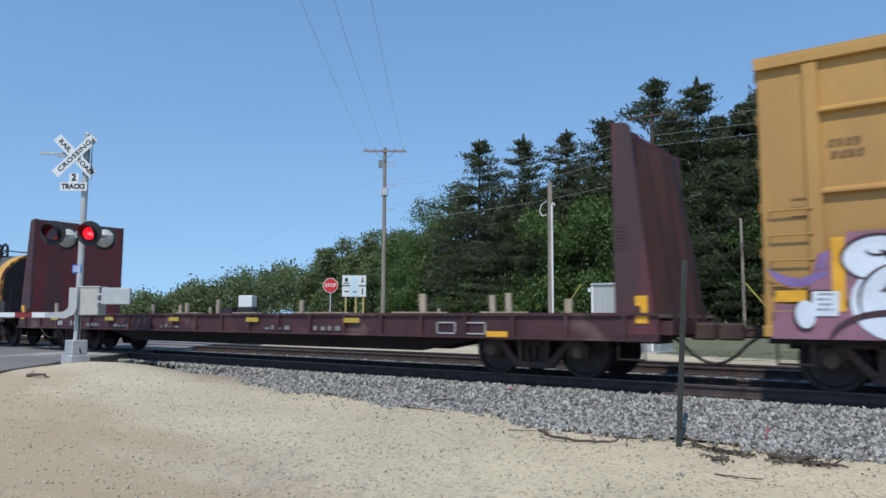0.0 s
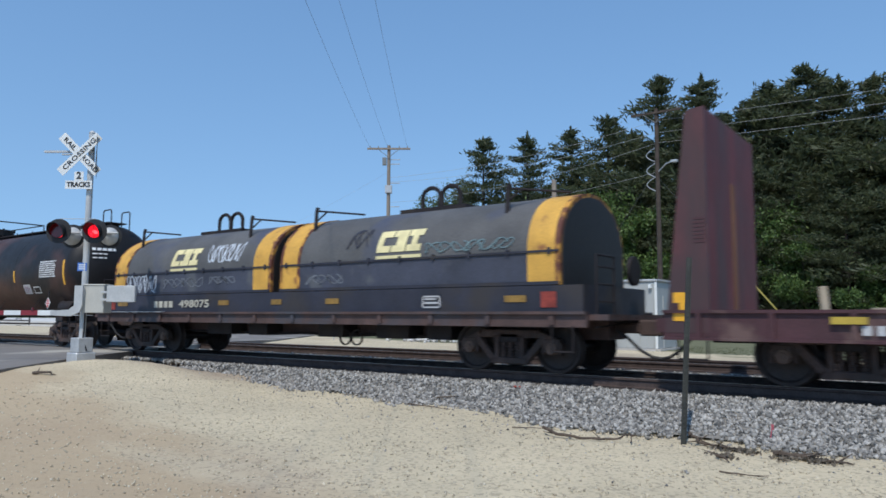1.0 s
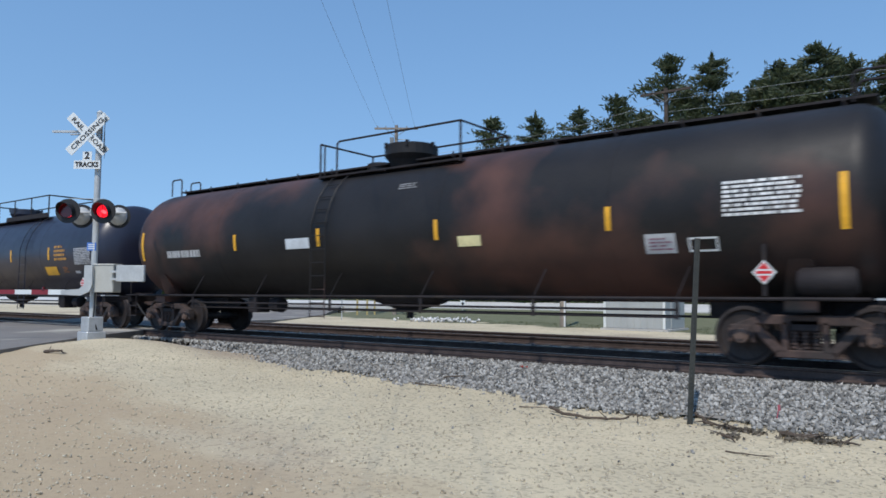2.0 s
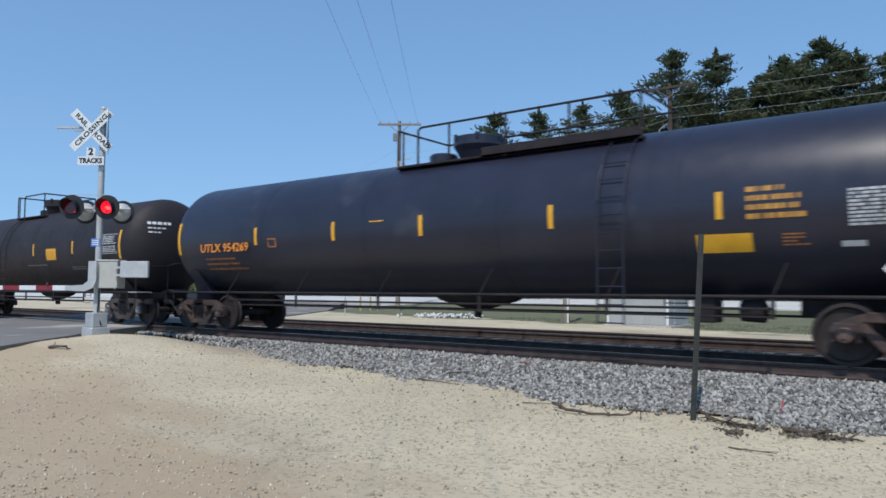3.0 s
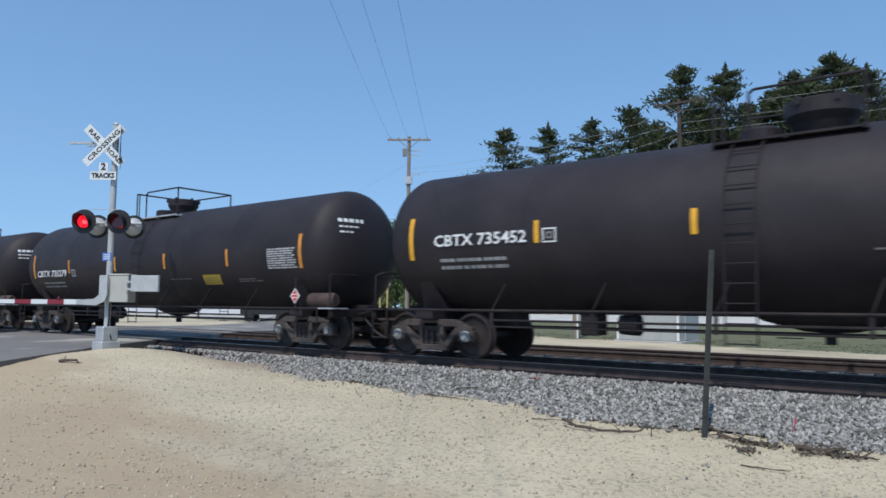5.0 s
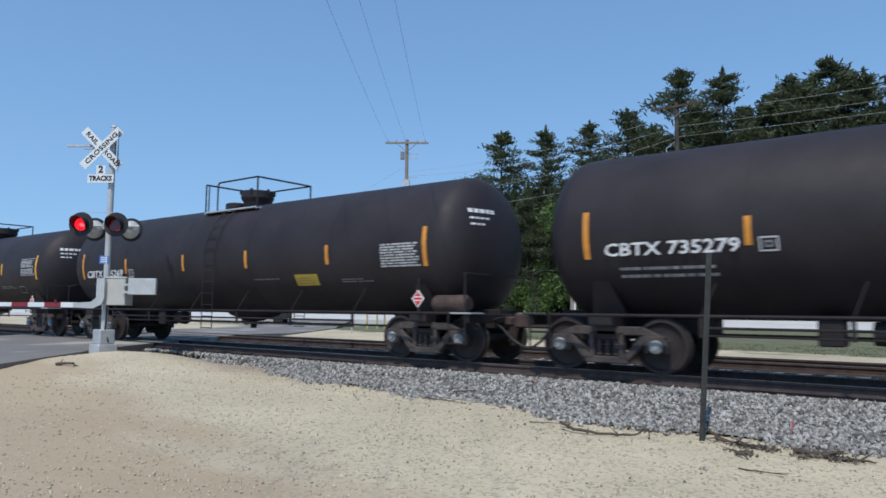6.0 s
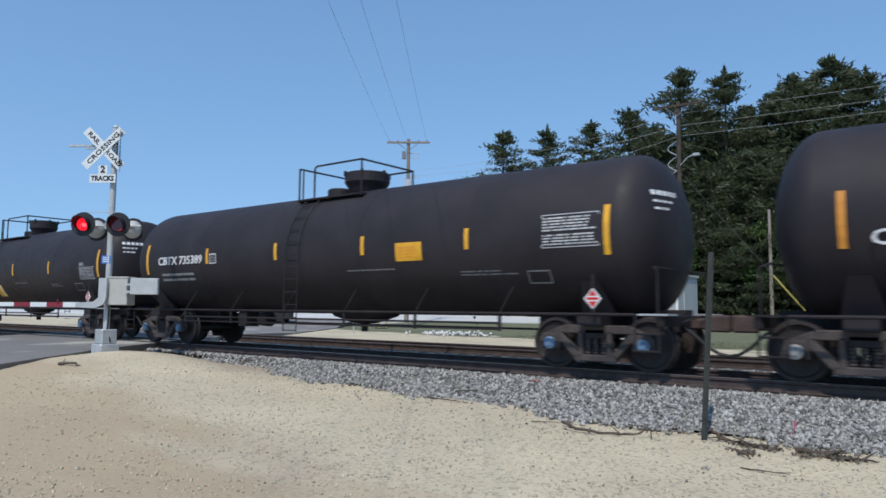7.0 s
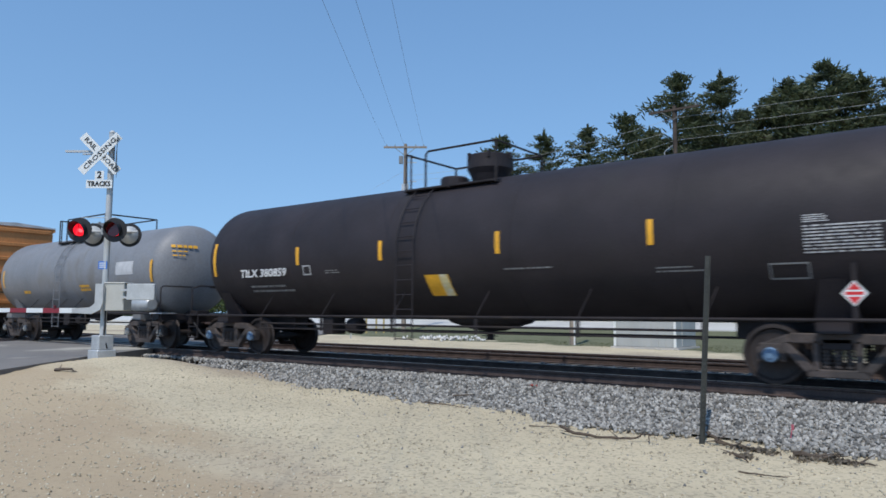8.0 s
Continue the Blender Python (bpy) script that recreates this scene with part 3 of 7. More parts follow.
def on_tank(x0, x1, z0, z1, r, axis_z, lift=0.007, steps=5):
    """A patch of sheet bent round the near side of a tank."""
    bm = bmesh.new()
    R = r + lift
    rows = []
    for i in range(steps + 1):
        z = z0 + (z1 - z0) * i / steps - axis_z
        y = -math.sqrt(max(0.01, R * R - z * z))
        rows.append((bm.verts.new((x0, y, z + axis_z)), bm.verts.new((x1, y, z + axis_z))))
    for a, b in zip(rows, rows[1:]):
        bm.faces.new((a[0], a[1], b[1], b[0]))
    return bm


def stencil(car, name, x0, x1, z0, z1, rows, r, axis_z, material, seed, fill=0.8, gap=0.35):
    """Lines of unreadable stencilled writing, as plain bars."""
    rng = random.Random(seed)
    bm = bmesh.new()
    h = (z1 - z0) / rows
    R = r + 0.009
    for k in range(rows):
        za, zb = z0 + k * h, z0 + (k + 1 - gap) * h
        x = x0
        end = x0 + (x1 - x0) * (1 if k == 0 else rng.uniform(fill, 1))
        while x < end - 0.03:
            w = min(end - x, rng.uniform(0.03, 0.13))
            vs = []
            for xx, zz in ((x, za), (x + w, za), (x + w, zb), (x, zb)):
                vs.append(bm.verts.new((xx, -math.sqrt(max(0.01, R * R - (zz - axis_z) ** 2)), zz)))
            bm.faces.new(vs)
            x += w + rng.choice((0.012, 0.015, 0.02, 0.045))
    ob = part(name, bm, material, car)
    ob["kind"] = "stuff"
    return ob


def frame_mark(car, name, x0, x1, z0, z1, r, axis_z, material, t=0.02):
    """An outlined rectangle stencilled on a tank."""
    bm = bmesh.new()
    R = r + 0.010
    yy = lambda z: -math.sqrt(max(0.01, R * R - (z - axis_z) ** 2))
    for a, b, c, d in ((x0, x1, z0, z0 + t), (x0, x1, z1 - t, z1), (x0, x0 + t, z0, z1), (x1 - t, x1, z0, z1)):
        bm.faces.new([bm.verts.new((x, yy(z), z)) for x, z in ((a, c), (b, c), (b, d), (a, d))])
    return part(name, bm, material, car)


def placard(car, x, y, z):
    bm = bmesh.new()
    box(bm, -0.16, 0.16, -0.006, 0.006, -0.16, 0.16, Matrix.Rotation(radians(45), 4, "Y"))
    p = part("placard", bm, SIGNWHITE, car, "white and red hazard placard", m=pose(x, y, z) @ Matrix.Diagonal((0.72, 1, 0.8, 1)))
    for s in (-1, 1):
        bm = bmesh.new()
        bm.faces.new([bm.verts.new(c) for c in ((-0.12, -0.009, s * 0.06), (0.12, -0.009, s * 0.06), (0.0, -0.009, s * 0.19))])
        part("red_field", bm, RED, p)
    bm = bmesh.new()
    box(bm, -0.16, 0.16, -0.010, -0.007, -0.028, 0.028)
    part("red_field", bm, RED, p)
    bm = bmesh.new()
    box(bm, x - 0.03, x + 0.03, y + 0.01, y + 0.03, z - 0.35, z + 0.42)
    part("placard_bracket", bm, FRAME, car)


def tank_car(name, label, half, cyl, r, axis_z, tc, paint, frame_cast, cap, head=0.75, dome_x=0.0, dome_r=0.55, dome_h=0.42, platform=(-1.15, 1.0),
             ladder_x=-0.55, long_walk=False, long_platform=False, low_rail=0.73, rail_top=0.62, deck=None, brake_x=None):
    """A tank car along x, its middle over the origin, the rail top at z = 0."""
    deck = deck or FRAME
    car = empty(name, label, "tank car", "freight cars of the train")
    bm = bmesh.new()
    n = 12
    prof = [(-cyl - head * math.cos(i * math.pi / 2 / n), r * math.sin(i * math.pi / 2 / n)) for i in range(n + 1)]
    seams = []
    k = 5
    for i in range(1, k):
        x = -cyl + 2 * cyl * i / k
        seams += [(x - 0.0135, r), (x - 0.012, r + 0.004), (x + 0.012, r + 0.004), (x + 0.0135, r)]
    prof += seams + [(-a, b) for a, b in prof[::-1]]
    lathe(bm, prof, 72, lambda a, p, q: (a, p, q + axis_z))
    part("tank", bm, paint, car, smooth=True)
    top = axis_z + r
    # stub sills, bolster saddles and end platforms
    for s in (-1, 1):
        bm = bmesh.new()
        x0, x1 = sorted((s * (tc - 1.6), s * (half - 0.75)))
        box(bm, x0, x1, -0.22, 0.22, 0.72, 1.12)
        x0, x1 = sorted((s * (half - 0.80), s * (half - 0.68)))
        box(bm, x0, x1, -1.42, 1.42, 0.84, 1.02)
        part("end_sill", bm, FRAME, car, bevel=0.012)
        bm = bmesh.new()
        box(bm, s * tc - 0.22, s * tc + 0.22, -1.30, 1.30, 0.84, 1.06)
        for ss in (-1, 1):
            pts = [(s * tc - 0.30, 1.02), (s * tc + 0.30, 1.02), (s * tc + 0.16, 1.62), (s * tc - 0.16, 1.62)]
            for dx in (-1,):
                a = [bm.verts.new((x, ss * (r * 0.45 if z < 1.3 else r * 0.80), z)) for x, z in pts]
                b = [bm.verts.new((x, ss * (r * 0.62 if z < 1.3 else r * 0.835), z)) for x, z in pts]
                bm.faces.new(a)
                bm.faces.new(b[::-1])
                for i in range(4):
                    j = (i + 1) % 4
                    bm.faces.new((a[i], b[i], b[j], a[j]))
        bmesh.ops.recalc_face_normals(bm, faces=bm.faces)
        part("saddle", bm, paint, car)
        bm = bmesh.new()
        x0, x1 = sorted((s * (tc + 0.95), s * (half - 0.60)))
        box(bm, x0, x1, -1.46, -1.0, 1.02, 1.05)
        box(bm, x0, x1, 1.0, 1.46, 1.02, 1.05)
        part("end_walkway", bm, GALV if s > 0 else FRAME, car)
        bm = bmesh.new()
        xe = s * (half - 0.78)
        pipe(bm, [(xe, -1.40, 1.03), (xe, -1.40, 1.75), (xe - s * 0.12, -1.25, 1.82), (xe - s * 0.1, 1.25, 1.82), (xe, 1.40, 1.75), (xe, 1.40, 1.03)], 0.02)
        part("end_railing", bm, FRAME, car)
        bm = bmesh.new()
        xs = s * (half - 0.95)
        for dx in (-0.2, 0.2):
            rod(bm, (xs + dx, -1.44, 1.03), (xs + dx, -1.44, 0.42), 0.017, 6)
        for z in (0.44, 0.72):
            rod(bm, (xs - 0.2, -1.44, z), (xs + 0.2, -1.44, z), 0.017, 6)
        part("step", bm, FRAME, car)
        coupler(car, s * half, s)
        truck(car, s * tc, frame_cast, cap)
    # pipe rails along both sides, hung under the tank
    for ss in (-1, 1):
        bm = bmesh.new()
        y = ss * 1.43
        rod(bm, (-tc - 0.9, y, 1.03), (tc + 0.9, y, 1.03), 0.028, 8)
        part("side_rail", bm, FRAME, car)
    x0, x1, y = -tc + 1.75, tc - 1.75, -1.43
    for z, rad in ((low_rail, 0.015), (low_rail + 0.12, 0.021)):
        bm = bmesh.new()
        rod(bm, (x0, y, z), (x1, y, z), rad, 6)
        part("lower_rail", bm, FRAME, car)
    for i in range(6):
        x = x0 + (x1 - x0) * i / 5
        bm = bmesh.new()
        box(bm, x - 0.032, x + 0.032, y - 0.012, y + 0.012, low_rail - 0.03, 1.03)
        part("rail_hanger", bm, FRAME, car)
        bm = bmesh.new()
        rod(bm, (x, y, 1.03), (x + 0.16, -r * 0.80, axis_z - r * 0.62), 0.012, 6)
        part("tank_stay", bm, FRAME, car)
    # bottom outlet and brake gear
    bm = bmesh.new()
    lathe(bm, [(axis_z - r + 0.16, 0.0), (axis_z - r + 0.15, 1.05), (axis_z - r - 0.06, 0.80), (axis_z - r - 0.22, 0.30), (axis_z - r - 0.24, 0.0)], 20,
          lambda a, p, q: (p * 1.25 + dome_x, q * 0.45, a))
    rod(bm, (dome_x, 0, axis_z - r), (dome_x, 0, axis_z - r - 0.42), 0.085, 10)
    part("bottom_outlet", bm, FRAME, car)
    bm = bmesh.new()
    bx = 3.25 - tc if brake_x is None else brake_x
    box(bm, bx, bx + 0.35, -0.8, -0.35, 0.60, 1.0)
    part("brake_valve", bm, FRAME, car, bevel=0.02)
    bm = bmesh.new()
    lathe(bm, [(bx + 0.70, 0.0), (bx + 0.70, 0.17), (bx + 1.05, 0.19), (bx + 1.09, 0.10), (bx + 1.09, 0.0)], 16, lambda a, p, q: (a, p - 0.55, q + 0.80))
    part("brake_cylinder", bm, FRAME, car, smooth=True)
    bm = bmesh.new()
    rod(bm, (-tc + 1.0, -0.2, 0.72), (tc - 1.0, -0.2, 0.72), 0.022, 6)
    part("brake_rod", bm, FRAME, car)
    # top fittings
    bm = bmesh.new()
    lathe(bm, [(top - 0.06, 0.0), (top - 0.06, dome_r * 0.72), (top + 0.10, dome_r * 0.85), (top + 0.22, dome_r), (top + dome_h, dome_r), (top + dome_h + 0.02, dome_r * 0.96),
               (top + dome_h + 0.03, 0.0)], 26, lambda a, p, q: (p + dome_x, q, a))
    for i in range(6):
        a = i * math.pi / 3
        box(bm, dome_x + dome_r * math.cos(a) - 0.03, dome_x + dome_r * math.cos(a) + 0.03, dome_r * math.sin(a) - 0.03, dome_r * math.sin(a) + 0.03, top + dome_h - 0.08, top + dome_h + 0.05)
    part("valve_housing", bm, paint, car, "black drum-shaped housing on the tank top")
    px0, px1 = platform
    bm = bmesh.new()
    lathe(bm, [(top - 0.04, 0.0), (top - 0.04, 0.32), (top + 0.12, 0.32), (top + 0.16, 0.28), (top + 0.17, 0.0)], 18, lambda a, p, q: (p + dome_x - 0.95, q, a))
    part("manway", bm, paint, car)
    zp = axis_z + math.sqrt(r * r - 0.9 * 0.9) + 0.06
    for s in (-1, 1):
        bm = bmesh.new()
        box(bm, px0, px1, min(s * 0.55, s * 0.95), max(s * 0.55, s * 0.95), zp + 0.02, zp + 0.06)
        for x in (px0, (px0 + px1) / 2, px1):
            box(bm, x - 0.03, x + 0.03, s * 0.75 - 0.2, s * 0.75 + 0.2, zp - 0.005, zp + 0.025)
            box(bm, x - 0.025, x + 0.025, s * 0.70 - 0.025, s * 0.70 + 0.025, zp - 0.03, zp + 0.03)
        part("platform", bm, deck, car)
    zr = zp + rail_top + 0.22
    # the pipe railing: end hoop, near and far rails, posts
    runs = [("rail", [(px0, -0.92, zp), (px0, -0.92, zr), (px0, 0.92, zr), (px0, 0.92, zp)], 0.024),
            ("rail", [(px0 + 0.55, -0.92, zp), (px0 + 0.55, -0.92, zr - 0.06), (px0 + 0.62, -0.92, zr), (px1, -0.92, zr), (px1, 0.92, zr), (px1, 0.92, zp)], 0.024),
            ("rail", [(px0, 0.92, zr), (px1, 0.92, zr)], 0.024),
            ("rail_post", [(px0 + 0.14, -0.92, zp), (px0 + 0.14, -0.92, zr - 0.02)], 0.02),
            ("rail_post", [(px1, -0.92, zp), (px1, -0.92, zr)], 0.024)]
    if long_platform:
        for i in range(1, 4):
            x = px0 + (px1 - px0) * i / 4
            runs += [("rail_post", [(x, y, zp), (x, y, zr)], 0.022) for y in (-0.92, 0.92)]
        bm = bmesh.new()
        box(bm, px0 + 2.2, px1, -0.95, -0.93, zp + 0.02, zp + 0.22)
        part("toe_board", bm, FRAME, car)
    for name_, pts, rad in runs:
        bm = bmesh.new()
        pipe(bm, pts, rad)
        part(name_, bm, FRAME, car, "black pipe railing of the top platform")
    for side in (-1, 1):
        bm = bmesh.new()
        for dx in (-0.23, 0.23):
            pts = [(ladder_x + dx, side * (r + 0.08), 0.55 if side < 0 else 0.8), (ladder_x + dx, side * (r + 0.08), axis_z + 0.15)]
            for i in range(1, 8):
                a = math.radians(8 + i * 7.3)
                pts.append((ladder_x + dx, side * (r + 0.06) * math.cos(a), axis_z + (r + 0.06) * math.sin(a)))
            pipe(bm, pts, 0.014)
        z = 0.58
        while z < axis_z + 1.25:
            a = math.asin(max(0, min(0.99, (z - axis_z) / (r + 0.06))))
            y = side * ((r + 0.08) if z < axis_z + 0.1 else (r + 0.06) * math.cos(a))
            rod(bm, (ladder_x - 0.23, y, z), (ladder_x + 0.23, y, z), 0.011, 6)
            z += 0.30
        part("ladder", bm, paint, car)
    if long_walk:
        bm = bmesh.new()
        box(bm, -cyl + 0.1, cyl + 0.25, -0.32, 0.32, top + 0.05, top + 0.09)
        for i in range(15):
            x = -cyl + 0.3 + i * (2 * cyl - 0.5) / 14
            box(bm, x - 0.03, x + 0.03, -0.3, 0.3, top - 0.03, top + 0.06)
            box(bm, x - 0.02, x + 0.02, -0.34, -0.32, top + 0.02, top + 0.13)
        part("running_board", bm, FRAME, car, "dark walkway along the tank top")
        for s in (-1, 1):
            for y in (-0.32, 0.32):
                bm = bmesh.new()
                x = s * (cyl + 0.18)
                pipe(bm, [(x - 0.25, y, top), (x - 0.25, y, top + 0.42), (x - 0.19, y, top + 0.48), (x + 0.19, y, top + 0.48), (x + 0.25, y, top + 0.42), (x + 0.25, y, top - 0.25)], 0.022)
                part("hoop_rail", bm, FRAME, car)
    return car


def stripes(car, xs, z0, z1, r, axis_z, w=0.10, tape=None):
    for x in xs:
        part("reflector", on_tank(x - w / 2, x + w / 2, z0, z1, r, axis_z), tape or YELLOW, car, "reflective stripe")


def head_marks(car, x, r, axis_z, seed, material=WHITE):
    """Unreadable lines on the tank's forward head."""
    rng = random.Random(seed)
    bm = bmesh.new()
    for k, (w, h) in enumerate(((0.62, 0.085), (0.42, 0.04), (0.36, 0.04))):
        z = axis_z + 0.62 - k * 0.13
        y = -0.95
        while y < -0.95 + w:
            d = rng.uniform(0.06, 0.14)
            pts = []
            for yy, zz in ((y, z), (y + d, z), (y + d, z + h), (y, z + h)):
                q = math.sqrt(max(0.0, 1 - (yy * yy + (zz - axis_z) ** 2) / (r * r)))
                pts.append(bm.verts.new((x + 0.75 * q + 0.012, yy, zz)))
            bm.faces.new(pts)
            y += d + 0.035
    part("head_stencil", bm, material, car)["kind"] = "stuff"


def oil_tank_car(late):
    """The plain black tank car that repeats, in two markings; its number is painted on each copy."""
    r, az = 1.50, 2.47
    if late:
        car = tank_car("tank_car", "black tank car with faded orange stripes and a low yellow plate", 8.95, 7.42, r, az, 6.9, BLACK, CAST, GREYCAP,
                       dome_x=-0.13, dome_r=0.46, dome_h=0.40, platform=(-1.25, 1.05), ladder_x=-0.05, deck=GALV)
        stripes(car, (-7.06, 7.21), 1.98, 2.79, r, az, 0.11, ORANGETAPE)
        stripes(car, (-4.42, -1.39, 1.39, 4.35), 2.10, 2.54, r, az, 0.10, ORANGETAPE)
        part("warning_plate", on_tank(3.15, 3.93, 1.64, 1.90, r, az), DULLYELLOW, car, "dull yellow warning plate with unreadable lines")
        stencil(car, "plate_writing", 3.25, 3.8, 1.68, 1.86, 3, r + 0.003, az, BROWNINK, 3, 0.7, 0.7)
        stencil(car, "data_stencil", 6.0, 7.08, 1.99, 2.50, 9, r, az, GREYPALE, 4, 0.85, 0.40)
        stencil(car, "small_stencil", -6.5, -4.9, 1.66, 1.90, 2, r, az, GREYMID, 5, 0.9, 0.6)
        stencil(car, "small_stencil", 1.6, 2.6, 1.80, 1.83, 1, r, az, GREYBAR, 6)
        stencil(car, "small_stencil", 4.7, 5.7, 1.70, 1.80, 2, r, az, GREYBAR, 7, 0.7, 0.6)
        frame_mark(car, "boxed_mark", -4.27, -4.0, 2.0, 2.22, r, az, GREYPALE, 0.025)
        frame_mark(car, "boxed_mark", -4.2, -4.07, 2.06, 2.16, r, az, GREYBAR, 0.03)
        placard(car, 7.02, -1.44, 1.32)
        bm = bmesh.new()
        lathe(bm, [(7.2, 0), (7.2, 0.12), (7.28, 0.18), (8.0, 0.18), (8.08, 0.12), (8.08, 0)], 18, lambda a, p, q: (a, p - 1.12, q + 1.22))
        part("air_reservoir", bm, RUSTED, car, smooth=True)
    else:
        car = tank_car("tank_car", "black tank car with yellow reflective stripes and white stencils", 8.95, 7.42, r, az, 6.9, BLACK, CAST, GREYCAP,
                       dome_x=0.30, dome_r=0.56, dome_h=0.44, ladder_x=-0.62)
        stripes(car, (-7.1, 7.34), 2.04, 2.90, r, az, 0.11)
        stripes(car, (-4.14, -1.31, 1.62, 4.42), 2.26, 2.67, r, az)
        part("warning_plate", on_tank(2.58, 3.29, 2.09, 2.47, r, az), YELLOW, car, "yellow warning plate with small unreadable lines")
        stencil(car, "plate_writing", 2.68, 3.2, 2.16, 2.42, 4, r + 0.003, az, ORANGE, 3, 0.7, 0.7)
        stencil(car, "data_stencil", 6.11, 7.18, 2.50, 2.77, 5, r, az, GREYLIGHT, 4, 0.8, 0.52)
        frame_mark(car, "boxed_mark", 6.08, 7.20, 2.20, 2.80, r, az, GREYPALE, 0.016)
        stencil(car, "data_stencil", 6.11, 7.18, 2.25, 2.46, 4, r, az, GREYLIGHT, 14, 0.9, 0.50)
        stencil(car, "small_stencil", -6.38, -4.80, 1.84, 2.12, 2, r, az, GREYMID, 5, 0.9, 0.55)
        stencil(car, "small_stencil", 1.1, 2.5, 1.92, 1.96, 1, r, az, GREYBAR, 6)
        stencil(car, "small_stencil", 4.2, 5.5, 1.76, 1.88, 2, r, az, GREYBAR, 7, 0.7, 0.6)
        frame_mark(car, "boxed_mark", -4.02, -3.74, 2.26, 2.52, r, az, WHITE, 0.025)
        frame_mark(car, "boxed_mark", -3.95, -3.81, 2.33, 2.45, r, az, GREYBAR, 0.03)
        frame_mark(car, "boxed_mark", 5.7, 6.18, 1.58, 1.82, r, az, GREYBAR, 0.025)
        placard(car, 7.05, -1.44, 1.30)
    head_marks(car, 7.42, r, az, 11)
    return car


def numbers(car, words, x, z, size, material, r=1.50, wide=1.15):
    lettering("car_number", words, size, material, car, pose(x, -r - 0.012, z, 90, 0, 0), 0.005, "LEFT", wide)


def settle(car, drop):
    """Lower a car's body on its springs; trucks and couplers stay."""
    for o in car.children:
        if o.name.split(".")[0] not in ("truck", "coupler", "air_hose"):
            o.matrix_basis = Matrix.Translation((0, 0, -drop)) @ o.matrix_basis


def go(car, u):
    """Set a car in the train: u is where its middle stands at the clip's start."""
    car.matrix_basis = pose(u, TRACK, 0)
    CARS.append((car, u))


def tanks():
    early, late = oil_tank_car(False), oil_tank_car(True)
    settle(early, 0.045)
    settle(late, 0.045)
    for k, (src, u, words) in enumerate(((early, -93.0, "CBTX 735414"), (early, -110.84, "CBTX 735452"), (late, -128.6, "CBTX 735279"),
                                         (late, -146.45, "CBTX 735269"), (early, -164.35, "CBTX 735389"))):
        car = src if k in (0, 2) else copy_thing(src, pose(0, 0, 0))
        if k == 4:  # blue bearing caps
            for o in car.children_recursive:
                if o.name.startswith("bearing_cap"):
                    o.data = o.data.copy()
                    o.data.materials[0] = BLUECAP
        MARKED.append((car, u, words, src is late))
    for car, u, words, is_late in MARKED:
        if is_late:
            numbers(car, words, -6.72, 2.06, 0.30, GREYLIGHT, 1.5, 1.25)
        else:
            numbers(car, words, -6.50, 2.34, 0.315, WHITE, 1.5, 1.17)
        go(car, u)

    # long blue-black gas-oil tank
    r, az = 1.51, 2.47
    car = tank_car("tank_car", "long blue-black tank car with orange stencils and a long top platform", 10.0, 8.5, r, az, 8.2, NAVY, RUSTED, RUSTEDCAP,
                   dome_x=0.30, dome_r=0.55, dome_h=0.40, platform=(-1.2, 4.3), ladder_x=4.0, long_platform=True, brake_x=5.1)
    stripes(car, (-8.55, 8.72), 2.04, 2.90, r, az, 0.11)
    stripes(car, (-5.3, -2.6, -0.1, 2.85, 5.73), 2.20, 2.62, r, az)
    numbers(car, "UTLX 954269", -7.55, 2.16, 0.30, ORANGE, r)
    stencil(car, "small_stencil", -7.45, -5.80, 1.62, 2.00, 3, r, az, ORANGEDULL, 21, 0.7, 0.62)
    part("warning_plate", on_tank(5.36, 6.18, 1.70, 1.98, r, az), YELLOW, car, "yellow warning plate")
    stencil(car, "orange_stencil", 6.12, 7.0, 2.18, 2.72, 4, r, az, ORANGEPALE, 22, 0.55, 0.42)
    stencil(car, "data_stencil", 7.46, 8.55, 2.02, 2.55, 10, r, az, GREYPALE, 23, 0.9, 0.35)
    stencil(car, "small_stencil", -1.5, -1.1, 2.55, 2.59, 1, r, az, YELLOW, 24)
    stencil(car, "small_stencil", 6.6, 6.95, 1.78, 1.98, 4, r, az, ORANGEDULL, 25, 0.6, 0.5)
    part("small_plate", on_tank(7.35, 7.65, 1.74, 1.82, r, az), GREYPALE, car, "small grey plate")
    frame_mark(car, "boxed_mark", -4.85, -4.55, 2.12, 2.34, r, az, ORANGEDULL, 0.035)
    placard(car, 8.0, -1.44, 1.42)
    bm = bmesh.new()
    lathe(bm, [(8.25, 0), (8.25, 0.14), (8.32, 0.2), (9.1, 0.2), (9.17, 0.14), (9.17, 0)], 18, lambda a, p, q: (a, p - 1.12, q + 1.28))
    part("air_reservoir", bm, NAVY, car, smooth=True)
    settle(car, 0.025)
    go(car, -73.95)

    # older stained tank with a full-length walkway
    r, az = 1.54, 2.50
    car = tank_car("tank_car", "old black tank car with brown stains and a top walkway", 10.35, 8.9, r, az, 8.2, BROWNED, RUSTED, RUSTEDCAP, head=0.72,
                   dome_x=-0.15, dome_r=0.62, dome_h=0.45, platform=(-2.2, 1.9), ladder_x=-1.5, long_walk=True)
    stripes(car, (-8.8, 8.82), 2.0, 2.8, r, az, 0.11)
    stripes(car, (-4.6, -1.6, 1.74, 5.35), 2.15, 2.55, r, az)
    stencil(car, "data_stencil", 7.2, 8.3, 2.27, 2.83, 8, r, az, WHITE, 31, 0.9, 0.4)
    part("old_plate", on_tank(2.25, 2.78, 2.0, 2.2, r, az), CREAM, car, "pale yellow plate")
    part("old_plate", on_tank(5.95, 6.45, 1.75, 2.06, r, az), GREYPALE, car, "white warning plate with grey lines")
